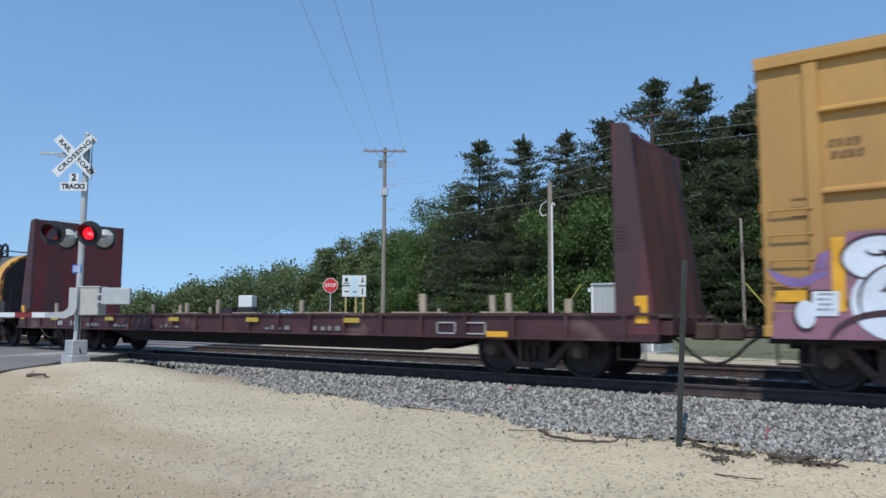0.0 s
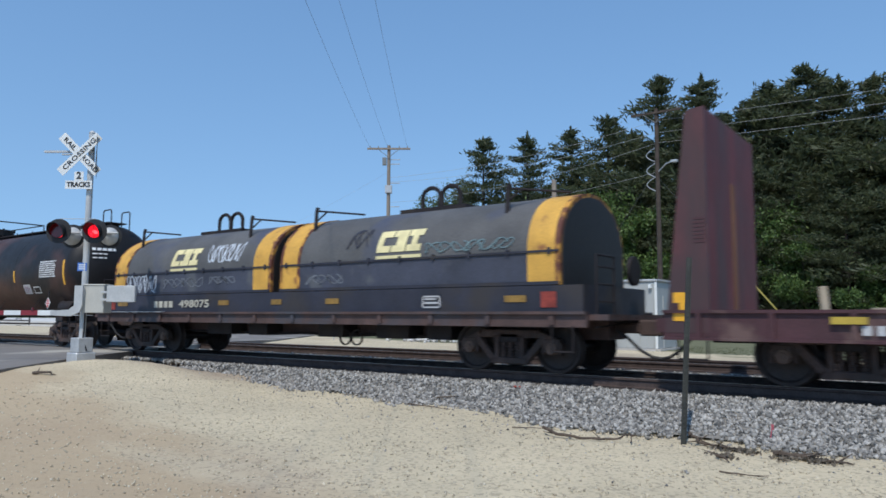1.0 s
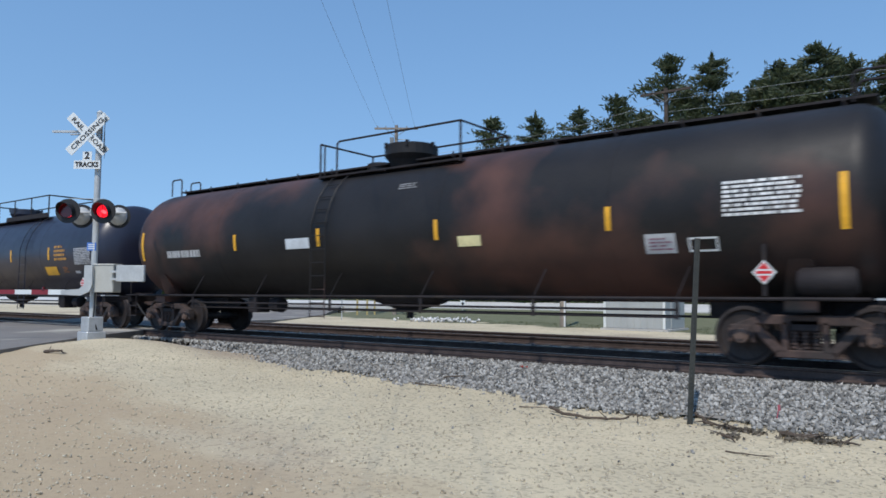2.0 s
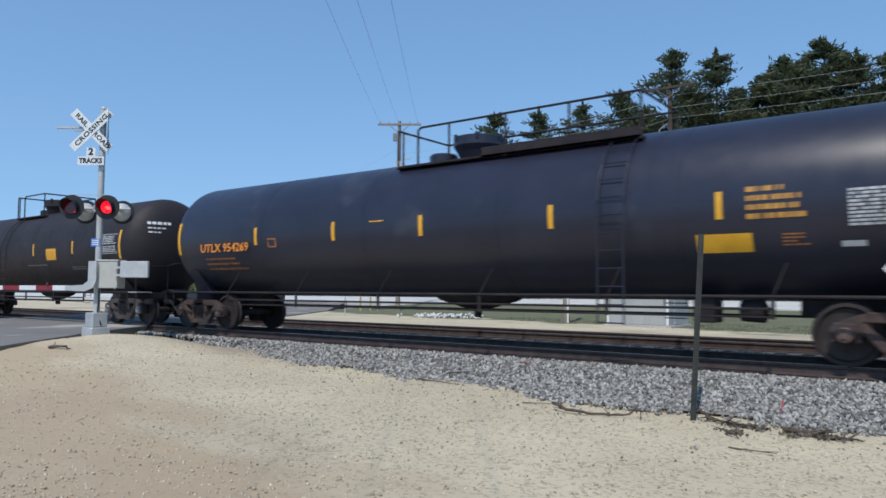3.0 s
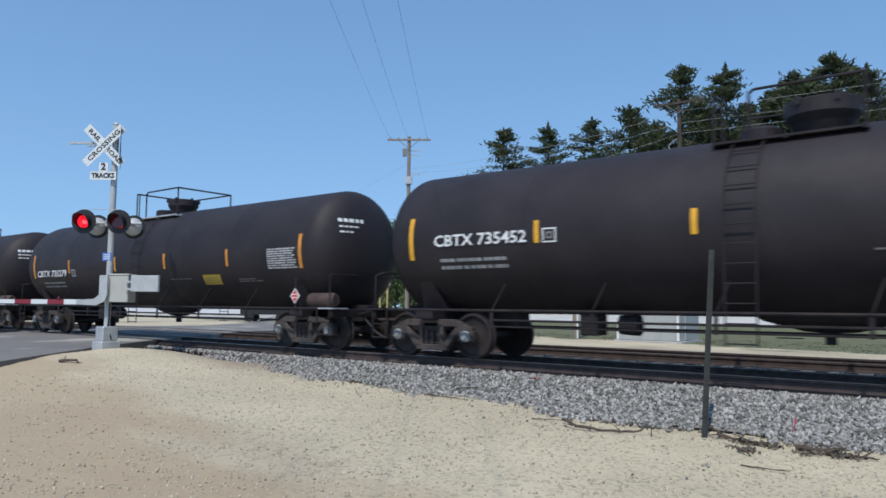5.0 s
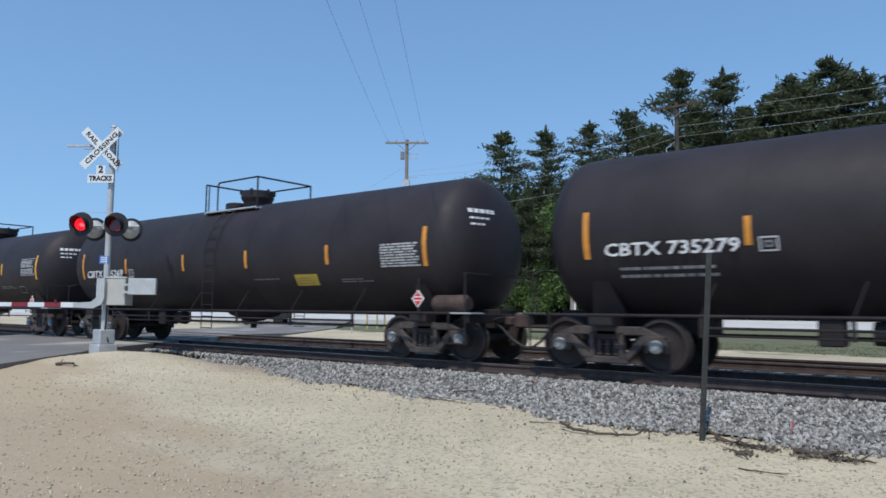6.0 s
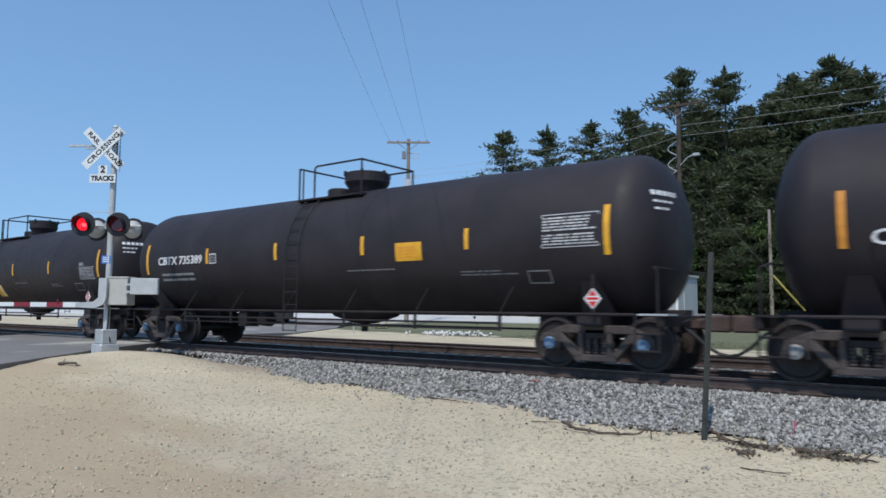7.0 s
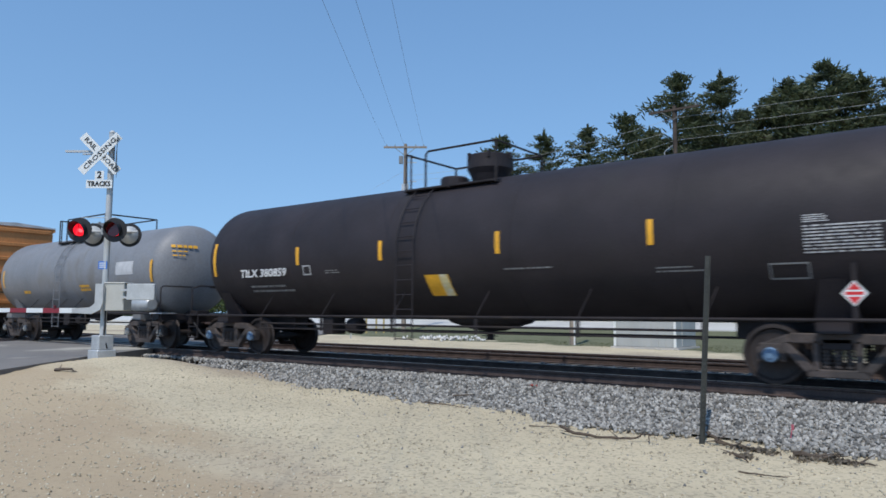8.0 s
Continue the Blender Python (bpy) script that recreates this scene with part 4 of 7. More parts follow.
    stencil(car, "plate_writing", 6.02, 6.4, 1.80, 2.02, 4, r + 0.004, az, MAROON, 32, 0.7, 0.5)
    frame_mark(car, "boxed_mark", 6.65, 7.1, 1.76, 1.98, r, az, WHITE, 0.03)
    stencil(car, "car_number", -7.6, -6.1, 2.05, 2.25, 1, r, az, GREYPALE, 33, 1, 0.1)
    part("spray_patch", on_tank(-2.7, -1.9, 2.12, 2.36, r, az), SPRAY, car, "pale sprayed patch")
    stencil(car, "small_stencil", 0.6, 1.1, 3.28, 3.42, 3, r, az, GREYBAR, 34, 0.7, 0.5)
    placard(car, 7.75, -1.46, 1.42)
    head_marks(car, 8.9, r, az, 35)
    bm = bmesh.new()
    lathe(bm, [(8.15, 0), (8.15, 0.17), (8.22, 0.22), (8.85, 0.22), (8.92, 0.17), (8.92, 0)], 18, lambda a, p, q: (a, p - 1.15, q + 1.28))
    part("air_reservoir", bm, FRAME, car, smooth=True)
    go(car, -53.6)

    # black tank with a crooked yellow and white plate
    r, az = 1.50, 2.47
    car = tank_car("tank_car", "black tank car with a crooked yellow and white plate", 9.15, 7.65, r, az, 7.1, BLACK, CAST, BLUECAP,
                   dome_x=0.45, dome_r=0.50, dome_h=0.50, platform=(-1.15, 1.2), ladder_x=-0.62)
    stripes(car, (-7.25, 8.02), 2.04, 2.90, r, az, 0.11)
    stripes(car, (-4.0, -1.37, 1.6, 4.55), 2.22, 2.64, r, az)
    numbers(car, "TILX 380859", -6.12, 2.06, 0.27, GREYLIGHT, r, 1.22)
    stencil(car, "small_stencil", -5.9, -4.3, 1.62, 1.84, 2, r, az, GREYBAR, 41, 0.8, 0.6)
    # a plate hung askew, bleached along one side
    for xa, xb, paint, words, lift in ((-0.24, 0.36, YELLOW, "yellow plate bleached white along one side", 0.007), (0.13, 0.34, BLEACHED, "bleached side of the plate", 0.012)):
        bm = on_tank(xa, xb, 1.46, 1.88, r, az, lift)
        for v in bm.verts:
            v.co.x += 0.10 * (1.86 - v.co.z)
        part("crooked_plate", bm, paint, car, words)
    stencil(car, "data_stencil", 6.80, 7.12, 2.42, 2.54, 4, r, az, GREYPALE, 42, 0.8, 0.5)
    stencil(car, "data_stencil", 6.80, 7.85, 1.98, 2.40, 9, r, az, GREYPALE, 43, 0.9, 0.55)
    stencil(car, "small_stencil", 1.7, 2.7, 1.92, 1.96, 1, r, az, GREYBAR, 44)
    stencil(car, "small_stencil", 4.6, 5.4, 1.78, 1.90, 2, r, az, GREYBAR, 45, 0.7, 0.6)
    stencil(car, "small_stencil", -3.1, -2.6, 2.0, 2.1, 2, r, az, GREYBAR, 46, 0.7, 0.6)
    frame_mark(car, "boxed_mark", -3.84, -3.58, 1.98, 2.20, r, az, GREYPALE, 0.025)
    frame_mark(car, "boxed_mark", 6.3, 6.85, 1.62, 1.86, r, az, GREYBAR, 0.025)
    placard(car, 7.4, -1.44, 1.40)
    for o in car.children:  # the shell sits forward on this frame
        if o.name.startswith("tank") and not o.name.startswith("tank_stay"):
            o.matrix_basis = Matrix.Translation((0.33, 0, 0)) @ o.matrix_basis
    head_marks(car, 7.98, r, az, 47)
    settle(car, 0.04)
    go(car, -182.45)

    # short grey tank
    r, az = 1.38, 2.36
    car = tank_car("tank_car", "short weathered grey tank car with yellow stencils", 6.7, 5.2, r, az, 4.5, GREYTANK, CAST, GREYCAP, head=0.7,
                   dome_x=0.0, dome_r=0.5, dome_h=0.4, platform=(-1.6, 1.6), ladder_x=-0.4)
    stripes(car, (-5.0, 5.3), 1.95, 2.6, r, az, 0.11)
    stencil(car, "yellow_stencil", 0.9, 1.6, 1.75, 1.98, 2, r, az, YELLOW, 51, 0.8, 0.3)
    stencil(car, "yellow_stencil", -3.4, -2.9, 1.72, 1.86, 1, r, az, YELLOW, 52, 0.8, 0.3)
    part("grey_plate", on_tank(3.3, 4.3, 2.2, 2.6, r, az), GREYPALE, car, "pale grey plate")
    head_marks(car, 5.2, r, az, 53, YELLOW)
    bm = bmesh.new()
    lathe(bm, [(4.1, 0), (4.1, 0.16), (4.18, 0.22), (5.0, 0.22), (5.08, 0.16), (5.08, 0)], 18, lambda a, p, q: (a, p - 1.15, q + 1.30))
    part("air_reservoir", bm, GALV, car, smooth=True)
    go(car, -198.3)


ORANGETAPE = mat("faded orange reflective tape", (0.60, 0.24, 0.03), 0.5, var=0.15, scale=4)
ORANGEDULL = mat("dull orange stencil", (0.32, 0.125, 0.04), 0.6, var=0.2, scale=5)
ORANGEPALE = mat("amber stencil paint", (0.48, 0.235, 0.045), 0.55, var=0.2, scale=7)
BLEACHED = mat("bleached yellow paint", (0.62, 0.52, 0.26), 0.5, var=0.2, scale=4, tint=(0.66, 0.64, 0.56), amount=0.4, tscale=5.0)
GREYMID = mat("dull grey stencil", (0.30, 0.30, 0.30), 0.7, var=0.2, scale=5)
GREYPALE = mat("pale grey stencil", (0.46, 0.46, 0.46), 0.6, var=0.15, scale=6)
DULLYELLOW = mat("dull yellow plate", (0.42, 0.30, 0.04), 0.5, var=0.15, scale=4)
GREYLIGHT = mat("greyed white stencil", (0.56, 0.56, 0.55), 0.6, var=0.15, scale=6)
RUSTEDCAP = mat("rusty bearing cap", (0.12, 0.075, 0.055), 0.7, var=0.25, scale=8)


GRIMERED = mat("grime over oxide red", (0.030, 0.014, 0.017), 0.75, var=0.35, scale=1.5, tint=(0.055, 0.022, 0.022), amount=0.2, tscale=0.8, stretch=(1, 1, 0.25))


def bulkhead_flat_car():
    car = empty("bulkhead_flat_car", "empty oxide-red bulkhead flat car with wooden stakes along its deck", "flat car", "freight cars of the train")
    L = 10.85
    bm = bmesh.new()
    box(bm, -L, L, -1.50, 1.50, 1.07, 1.13)
    part("deck", bm, PALEDECK, car, "worn plank deck")
    for s in (-1, 1):
        bm = bmesh.new()
        y = s * 1.56
        box(bm, -L, L, min(y, y - s * 0.03), max(y, y - s * 0.03), 0.72, 1.12)
        box(bm, -L, L, min(y, y + s * 0.05), max(y, y + s * 0.05), 1.10, 1.15)
        box(bm, -L, L, min(y, y + s * 0.06), max(y, y + s * 0.06), 0.69, 0.73)
        x = -10.3
        while x < 10.4:
            box(bm, x - 0.035, x + 0.035, min(y, y + s * 0.055), max(y, y + s * 0.055), 0.73, 1.10)
            x += 1.03
        part("side_sill", bm, FLATDARK, car)
    bm = bmesh.new()
    box(bm, -L + 0.4, L - 0.4, -0.35, 0.35, 0.62, 1.07)
    pts = [(-7.0, 0.70), (-5.4, 0.40), (5.4, 0.40), (7.0, 0.70)]
    for y in (-0.55, 0.55):
        for a, b in zip(pts, pts[1:]):
            bar(bm, (a[0], y, a[1] + 0.18), (b[0], y, b[1] + 0.18), 0.06, 0.42)
    part("centre_sill", bm, FRAME, car)
    for s in (-1, 1):
        bm = bmesh.new()
        # an upright panel between two tapered side plates, with braces on the outer face
        xi, xf, xt = s * 10.14, s * 10.82, s * 10.43

        def wedge(bm, y0, y1, prof):
            a = [bm.verts.new((x, y, z)) for y in (y0, y1) for x, z in prof]
            n = len(prof)
            bm.faces.new(a[:n])
            bm.faces.new(a[n:][::-1])
            for i in range(n):
                j = (i + 1) % n
                bm.faces.new((a[i], a[i + n], a[j + n], a[j]))
            bmesh.ops.recalc_face_normals(bm, faces=bm.faces)

        wedge(bm, -1.48, 1.48, ((xi, 1.13), (xi + s * 0.13, 1.13), (xi + s * 0.13, 4.26), (xi, 4.30)))
        bh = part("bulkhead", bm, FLATRED, car, "tall oxide-red steel bulkhead with rust streaks")
        for y in (-1.52, 1.52):
            bm = bmesh.new()
            # the far plate carries the ladder stiles and is shallower
            xo, xh = (xf, xt) if y < 0 else (xi + s * 0.22, xi + s * 0.15)
            wedge(bm, y - 0.045, y + 0.045, ((xi - s * 0.004, 1.13), (xi - s * 0.004, 0.80), (xo, 0.80), (xh, 4.22), (xh - s * 0.05, 4.28), (xi - s * 0.004, 4.31)))
            part("side_plate", bm, SIDERED, bh, "tapered side plate")
        for y in (-0.80, -0.27, 0.27, 0.80):
            bm = bmesh.new()
            wedge(bm, y - 0.07, y + 0.07, ((xi + s * 0.14, 0.82), (xf + s * 0.12, 0.82), (xt + s * (0.10 if abs(y) < 0.5 else 0.0), 4.02), (xi + s * 0.14, 4.12)))
            part("brace", bm, GRIMERED, bh, "grimy dark brace")
        # the grimy outer sheet between the ribs
        bm = bmesh.new()
        q = [bm.verts.new((x + s * t, y, z)) for t in (0.002, 0.012) for y, x, z in ((-1.40, xi + s * 0.134, 1.14), (1.40, xi + s * 0.134, 1.14), (1.40, xi + s * 0.134, 4.16), (-1.40, xi + s * 0.134, 4.16))]
        for f in ((0, 1, 2, 3), (7, 6, 5, 4), (0, 4, 5, 1), (1, 5, 6, 2), (2, 6, 7, 3), (3, 7, 4, 0)):
            bm.faces.new([q[i] for i in f])
        bmesh.ops.recalc_face_normals(bm, faces=bm.faces)
        part("outer_sheet", bm, GRIMERED, bh, "grimy dark outer sheet")
        bm = bmesh.new()
        box(bm, min(xi, xi - s * 0.006), max(xi, xi - s * 0.006), -0.1, 0.16, 1.14, 3.3)
        part("rust_streak", bm, RUSTSTREAK, bh, "orange rust streak")
        # yellow bracket-shaped reflector on the near edge
        bm = bmesh.new()
        x0 = s * 10.58
        box(bm, x0 - 0.10, x0 + 0.10, -1.575, -1.565, 0.98, 1.42)
        part("reflector", bm, YELLOW, car, "yellow reflective bracket mark")
        bm = bmesh.new()
        box(bm, x0 - 0.10, x0 - 0.01, -1.582, -1.577, 1.14, 1.26)
        part("bracket_notch", bm, FLATDARK, car)
        bm = bmesh.new()
        for k in range(7):
            box(bm, s * 10.26 - 0.09, s * 10.26 + 0.09, -1.572, -1.563, 2.18 + 0.06 * k, 2.21 + 0.06 * k)
        part("small_stencil", bm, FLATDARK, car)["kind"] = "stuff"
        coupler(car, s * 11.35, s)
        truck(car, s * 8.35, RUSTED, RUSTEDCAP)
        bm = bmesh.new()
        x0, x1 = sorted((s * 10.8, s * 11.02))
        box(bm, x0, x1, -1.4, 1.4, 0.80, 1.02)
        part("end_sill", bm, FLATDARK, car)
        bm = bmesh.new()
        xs = s * 10.4
        for dx in (-0.22, 0.22):
            rod(bm, (xs + dx, -1.56, 0.75), (xs + dx, -1.56, 0.38), 0.016, 6)
        rod(bm, (xs - 0.22, -1.56, 0.40), (xs + 0.22, -1.56, 0.40), 0.016, 6)
        part("step", bm, FRAME, car)
    for x, z in ((-8.3, 1.0), (-5.1, 1.0), (-1.96, 1.0), (1.18, 1.0), (4.36, 1.0), (7.92, 0.77)):
        bm = bmesh.new()
        box(bm, x - 0.22, x + 0.22, -1.628, -1.622, z - 0.05, z + 0.05)
        part("reflector", bm, YELLOW if z < 1 else DULLYELLOW, car, "faded yellow reflective strip")
    for k, (x, w, h, s) in enumerate(((-8.6, 0.12, 0.42, -1), (-7.1, 0.16, 0.40, -1), (-6.2, 0.14, 0.38, 1), (-4.6, 0.07, 0.30, 1), (-3.25, 0.08, 0.32, -1), (-1.69, 0.08, 0.36, -1),
                                      (-0.39, 0.09, 0.44, -1), (2.63, 0.09, 0.38, -1), (4.4, 0.07, 0.20, 1), (6.1, 0.17, 0.48, -1), (7.72, 0.12, 0.42, -1), (8.06, 0.13, 0.46, -1), (7.87, 0.20, 0.42, 1))):
        bm = bmesh.new()
        box(bm, -w * 0.42, w * 0.42, -0.04, 0.04, 0, h * 0.85)
        part("stake", bm, PALEWOOD, car, "weathered wooden stake", bevel=0.008, m=pose(x, s * 1.42, 1.12, 0, (k * 37 % 9) - 4, 0))
    for x, l in ((-7.6, 1.0), (-2.2, 1.2), (0.2, 0.9), (2.9, 1.5), (5.7, 1.2), (7.7, 0.9)):
        bm = bmesh.new()
        box(bm, -l / 2, l / 2, -0.09, 0.09, 0, 0.05)
        part("loose_timber", bm, PALEWOOD, car, "loose board lying on the deck", m=pose(x, -1.0, 1.13, 0, 0, x * 3))
    # number and small lettering as blurred marks
    rng = random.Random(5)
    bm = bmesh.new()
    for x0, n in ((-8.15, 2), (-7.35, 4)):
        for k in range(n):
            x = x0 + k * 0.17
            box(bm, x, x + 0.11, -1.592, -1.588, 0.80, 0.93)
    part("car_number", bm, GREYPALE, car, "worn white car number")["kind"] = "stuff"
    bm = bmesh.new()
    for x0 in (-6.4, -4.9, -2.6, 1.6, 3.2):
        for k in range(4):
            box(bm, x0 + k * 0.22, x0 + k * 0.22 + rng.uniform(0.08, 0.18), -1.592, -1.588, 0.78, 0.82 + rng.uniform(0, 0.06))
    part("small_stencil", bm, GREYBAR, car)["kind"] = "stuff"
    for x in (6.77, 7.44):
        bm = bmesh.new()
        for a, b, c, d in ((x - 0.22, x + 0.22, 0.76, 0.78), (x - 0.22, x + 0.22, 0.96, 0.98), (x - 0.22, x - 0.20, 0.76, 0.98), (x + 0.20, x + 0.22, 0.76, 0.98)):
            box(bm, a, b, -1.594, -1.588, c, d)
        part("boxed_mark", bm, GREYPALE, car)
    go(car, -14.65)


PALEDECK = mat("worn deck planks", (0.16, 0.13, 0.105), 0.9, var=0.3, scale=2, bump=0.3, stretch=(6, 0.5, 1))


def cover_shell(x0, x1, t=0.0):
    """An arched steel cover: upright sides and a round top."""
    bm = bmesh.new()
    pts = [(-1.42 - t, 1.60), (-1.42 - t, 2.20)]
    for i in range(1, 20):
        a = math.pi * i / 20
        pts.append((-(1.42 + t) * math.cos(a), 2.20 + (1.17 + t) * math.sin(a) ** 0.92))
    pts += [(1.42 + t, 2.20), (1.42 + t, 1.60)]
    a = [bm.verts.new((x0, y, z)) for y, z in pts]
    b = [bm.verts.new((x1, y, z)) for y, z in pts]
    for i in range(len(pts) - 1):
        bm.faces.new((a[i], b[i], b[i + 1], a[i + 1]))
    bm.faces.new(a[::-1])
    bm.faces.new(b)
    bmesh.ops.recalc_face_normals(bm, faces=bm.faces)
    return bm


def letter_block(bm, kind, x, z, w, h, t, lean=0.08):
    """A blocky glyph-like shape of a painted emblem, in the plane y = 0."""
    if kind == 0:
        bars = ((0, 0.25, 0.16, 0.75), (0.1, 0.95, 0.72, 1.0), (0.1, 0.95, 0.0, 0.28), (0.7, 0.98, 0.6, 0.85), (0.7, 0.98, 0.15, 0.36))
    elif kind == 1:
        bars = ((0.05, 0.95, 0.76, 1.0), (0.0, 0.3, 0.52, 0.9), (0.05, 0.95, 0.40, 0.62), (0.68, 1.0, 0.12, 0.52), (0.0, 0.92, 0.0, 0.24))
    else:
        bars = ((0.0, 0.36, 0.78, 1.0), (0.66, 1.02, 0.78, 1.0), (0.0, 0.36, 0.0, 0.22), (0.66, 1.02, 0.0, 0.22))
        for p, q in (((0.1, 1.0), (0.9, 0.0)), ((0.9, 1.0), (0.1, 0.0))):
            vs = [bm.verts.new((x + (px + d) * w + lean * pz * h, 0, z + pz * h)) for (px, pz), d in ((q, -0.14), (q, 0.14), (p, 0.14), (p, -0.14))]
            bm.faces.new(vs)
    for a, b, c, d in bars:
        bm.faces.new([bm.verts.new((x + u * w + lean * v * h, 0, z + v * h)) for u, v in ((a, c), (b, c), (b, d), (a, d))])


def emblem_block(bm, k, x, z, w, h, lean=0.10):
    """One of three plain slanted blocks of the painted emblem, each with a notch."""
    notch = ((0.42, 0.78, 1.02), (0.0, 0.30, 0.40), (0.36, 0.62, 0.64))[k]
    for a, b, c, d in ((0, 1, 0, 0.30), (0, 1, 0.70, 1), (0 if k != 1 else 0.3, notch[0] if k == 0 else (0.70 if k == 2 else 1.0), 0.30, 0.70)):
        if k == 2 and c == 0.30:
            a = 0.30
        bm.faces.new([bm.verts.new((x + u * w + lean * v * h, 0, z + v * h)) for u, v in ((a, c), (b, c), (b, d), (a, d))])


def drape(bm, lift=0.008):
    """Bend flat marks onto the near side of an arched cover."""
    bmesh.ops.subdivide_edges(bm, edges=[e for e in bm.edges if abs(e.verts[0].co.z - e.verts[1].co.z) > 0.05], cuts=4)
    for v in bm.verts:
        z = v.co.z
        if z <= 2.2:
            y = 1.42
        else:
            sa = min(1.0, ((z - 2.2) / 1.17)) ** (1 / 0.92)
            y = 1.42 * math.sqrt(max(0.0, 1 - sa * sa))
        v.co.y = -(y + lift)


BANDRUST = mat("rusted yellow paint", (0.50, 0.25, 0.04), 0.7, var=0.25, scale=3, tint=(0.10, 0.03, 0.018), amount=0.55, tscale=5.0, bump=0.2)
HOODLOWER = mat("grimy blue cover paint", (0.046, 0.051, 0.073), 0.62, var=0.3, scale=1.1, tint=(0.085, 0.09, 0.10), amount=0.14, tscale=1.3)


def coil_car():
    car = empty("coil_car", "blue-grey coil steel car with two arched covers edged in yellow", "coil car", "freight cars of the train")
    for k, (x0, x1) in enumerate(((-7.2, -0.30), (0.06, 7.3))):
        cover = part("cover", cover_shell(x0, x1), HOODBLUE, car, "arched blue-grey steel cover with sprayed scrawls", smooth=True)
        for a, b in ((x0 - 0.012, x0 + 0.64), (x1 - 0.64, x1 + 0.012)):
            band = part("end_band", cover_shell(a, b, 0.012), HOODYELLOW, cover, "yellow end band with rust spots", smooth=True)
        for a, b in ((x0 + 0.56, x0 + 0.642), (x1 + 0.013 - 0.10, x1 + 0.0131), (x0 - 0.0131, x0 + 0.07)):
            part("rusty_edge", cover_shell(a, b, 0.016), BANDRUST, cover, "flaking rust along the band's edge", smooth=True)
        bm = bmesh.new()
        box(bm, x0 + 0.645, x1 - 0.645, -1.426, -1.422, 1.665, 2.175)
        part("lower_panel", bm, HOODLOWER, cover, "bluer, grimy lower side of the cover")
        bm = cover_shell(x1 + 0.0135, x1 + 0.03, -0.06)
        part("end_plate", bm, LAMPBLACK, cover, "black end of the cover")
        bm = bmesh.new()
        for zz in (2.20,):
            box(bm, x0, x1, -1.455, -1.425, zz - 0.02, zz + 0.02)
            box(bm, x0, x1, 1.425, 1.455, zz - 0.02, zz + 0.02)
        box(bm, x0, x1, -1.47, -1.425, 1.60, 1.66)
        for i in range(9):
            x = x0 + 0.2 + (x1 - x0 - 0.4) * i / 8
            box(bm, x - 0.03, x + 0.03, -1.46, -1.43, 2.14, 2.26)
        part("seam_rail", bm, BODYBLUE, cover)
        # painted emblem as plain blocks with a bar below
        ex = -4.52 if k == 0 else 2.92
        for i in range(3):
            bm = bmesh.new()
            emblem_block(bm, i, ex + 0.10 + i * 0.40, 2.36, 0.37, 0.46)
            drape(bm, 0.012)
            part("emblem", bm, CREAM, cover, "pale yellow block emblem")
        bm = bmesh.new()
        bm.faces.new([bm.verts.new((x, 0, z)) for x, z in ((ex + 0.10, 2.225), (ex + 1.30, 2.225), (ex + 1.30, 2.29), (ex + 0.10, 2.29))])
        drape(bm, 0.012)
        part("emblem", bm, CREAM, cover, "pale yellow bar under the emblem")
        # lifting gear on the roof
        for x in (x0 + 0.70, x1 - 1.30):
            bm = bmesh.new()
            pipe(bm, [(x, -1.02, 2.95), (x, -0.98, 3.50), (x + 0.02, -0.96, 3.58)], 0.045)
            pipe(bm, [(x, -0.98, 3.50), (x + 1.1, -0.5, 3.38)], 0.022)
            pipe(bm, [(x, -0.98, 3.25), (x + 0.25, -0.9, 3.46)], 0.022)
            part("stacking_guide", bm, FRAME, cover)
            bm = bmesh.new()
            rod(bm, (x, 0.98, 2.95), (x, 0.98, 3.5), 0.045, 6)
            part("stacking_guide", bm, FRAME, cover)
        bm = bmesh.new()
        xm = (x0 + x1) / 2
        for s in (-1, 1):
            pts = [(xm + s * 0.27 + 0.25 * math.cos(math.pi * i / 8), 0, 3.70 + 0.22 * math.sin(math.pi * i / 8)) for i in range(9)]
            pipe(bm, [(pts[0][0], 0, 3.34)] + pts + [(pts[-1][0], 0, 3.34)], 0.05)
        box(bm, xm - 0.9, xm + 0.9, -0.35, 0.35, 3.34, 3.42)
        part("lifting_bracket", bm, FRAME, cover, "black double-arched lifting bracket")
    for x0, x1, z0, z1, n, seed, mt in ((-6.6, -5.1, 1.66, 2.16, 6, 61, SPRAYW), (-2.8, -1.5, 2.40, 2.86, 6, 62, SPRAYW), (-4.6, -3.0, 1.78, 2.02, 4, 63, HAZE), (-2.6, -1.7, 1.85, 2.02, 3, 64, HAZE),
                                        (4.4, 6.3, 2.3, 2.5, 6, 65, HAZEGREEN), (1.0, 2.0, 1.75, 1.95, 3, 66, HAZE), (2.2, 2.7, 2.5, 2.9, 2, 67, BODYBLUE)):
        rng = random.Random(seed)
        bm = bmesh.new()
        for k in range(n):
            cx, cz = x0 + (x1 - x0) * (k + 0.5) / n, (z0 + z1) / 2
            w, h = (x1 - x0) / n * 0.7, (z1 - z0) / 2
            a0 = rng.uniform(0, 6)
            pts = []
            for i in range(19):
                a = a0 + i / 18 * 2 * math.pi * 1.2
                q = rng.uniform(0.85, 1.1)
                pts.append(Vector((cx + w * q * math.cos(a), 0, cz + h * q * math.sin(a * 1.6 + k))))
            for a, b in zip(pts, pts[1:]):
                d = b - a
                s = Vector((-d.z, 0, d.x)).normalized() * 0.011
                bm.faces.new([bm.verts.new(p) for p in (a - s, b - s, b + s, a + s)])
        drape(bm, 0.016)
        part("scrawl", bm, mt, car, "sprayed scrawl")
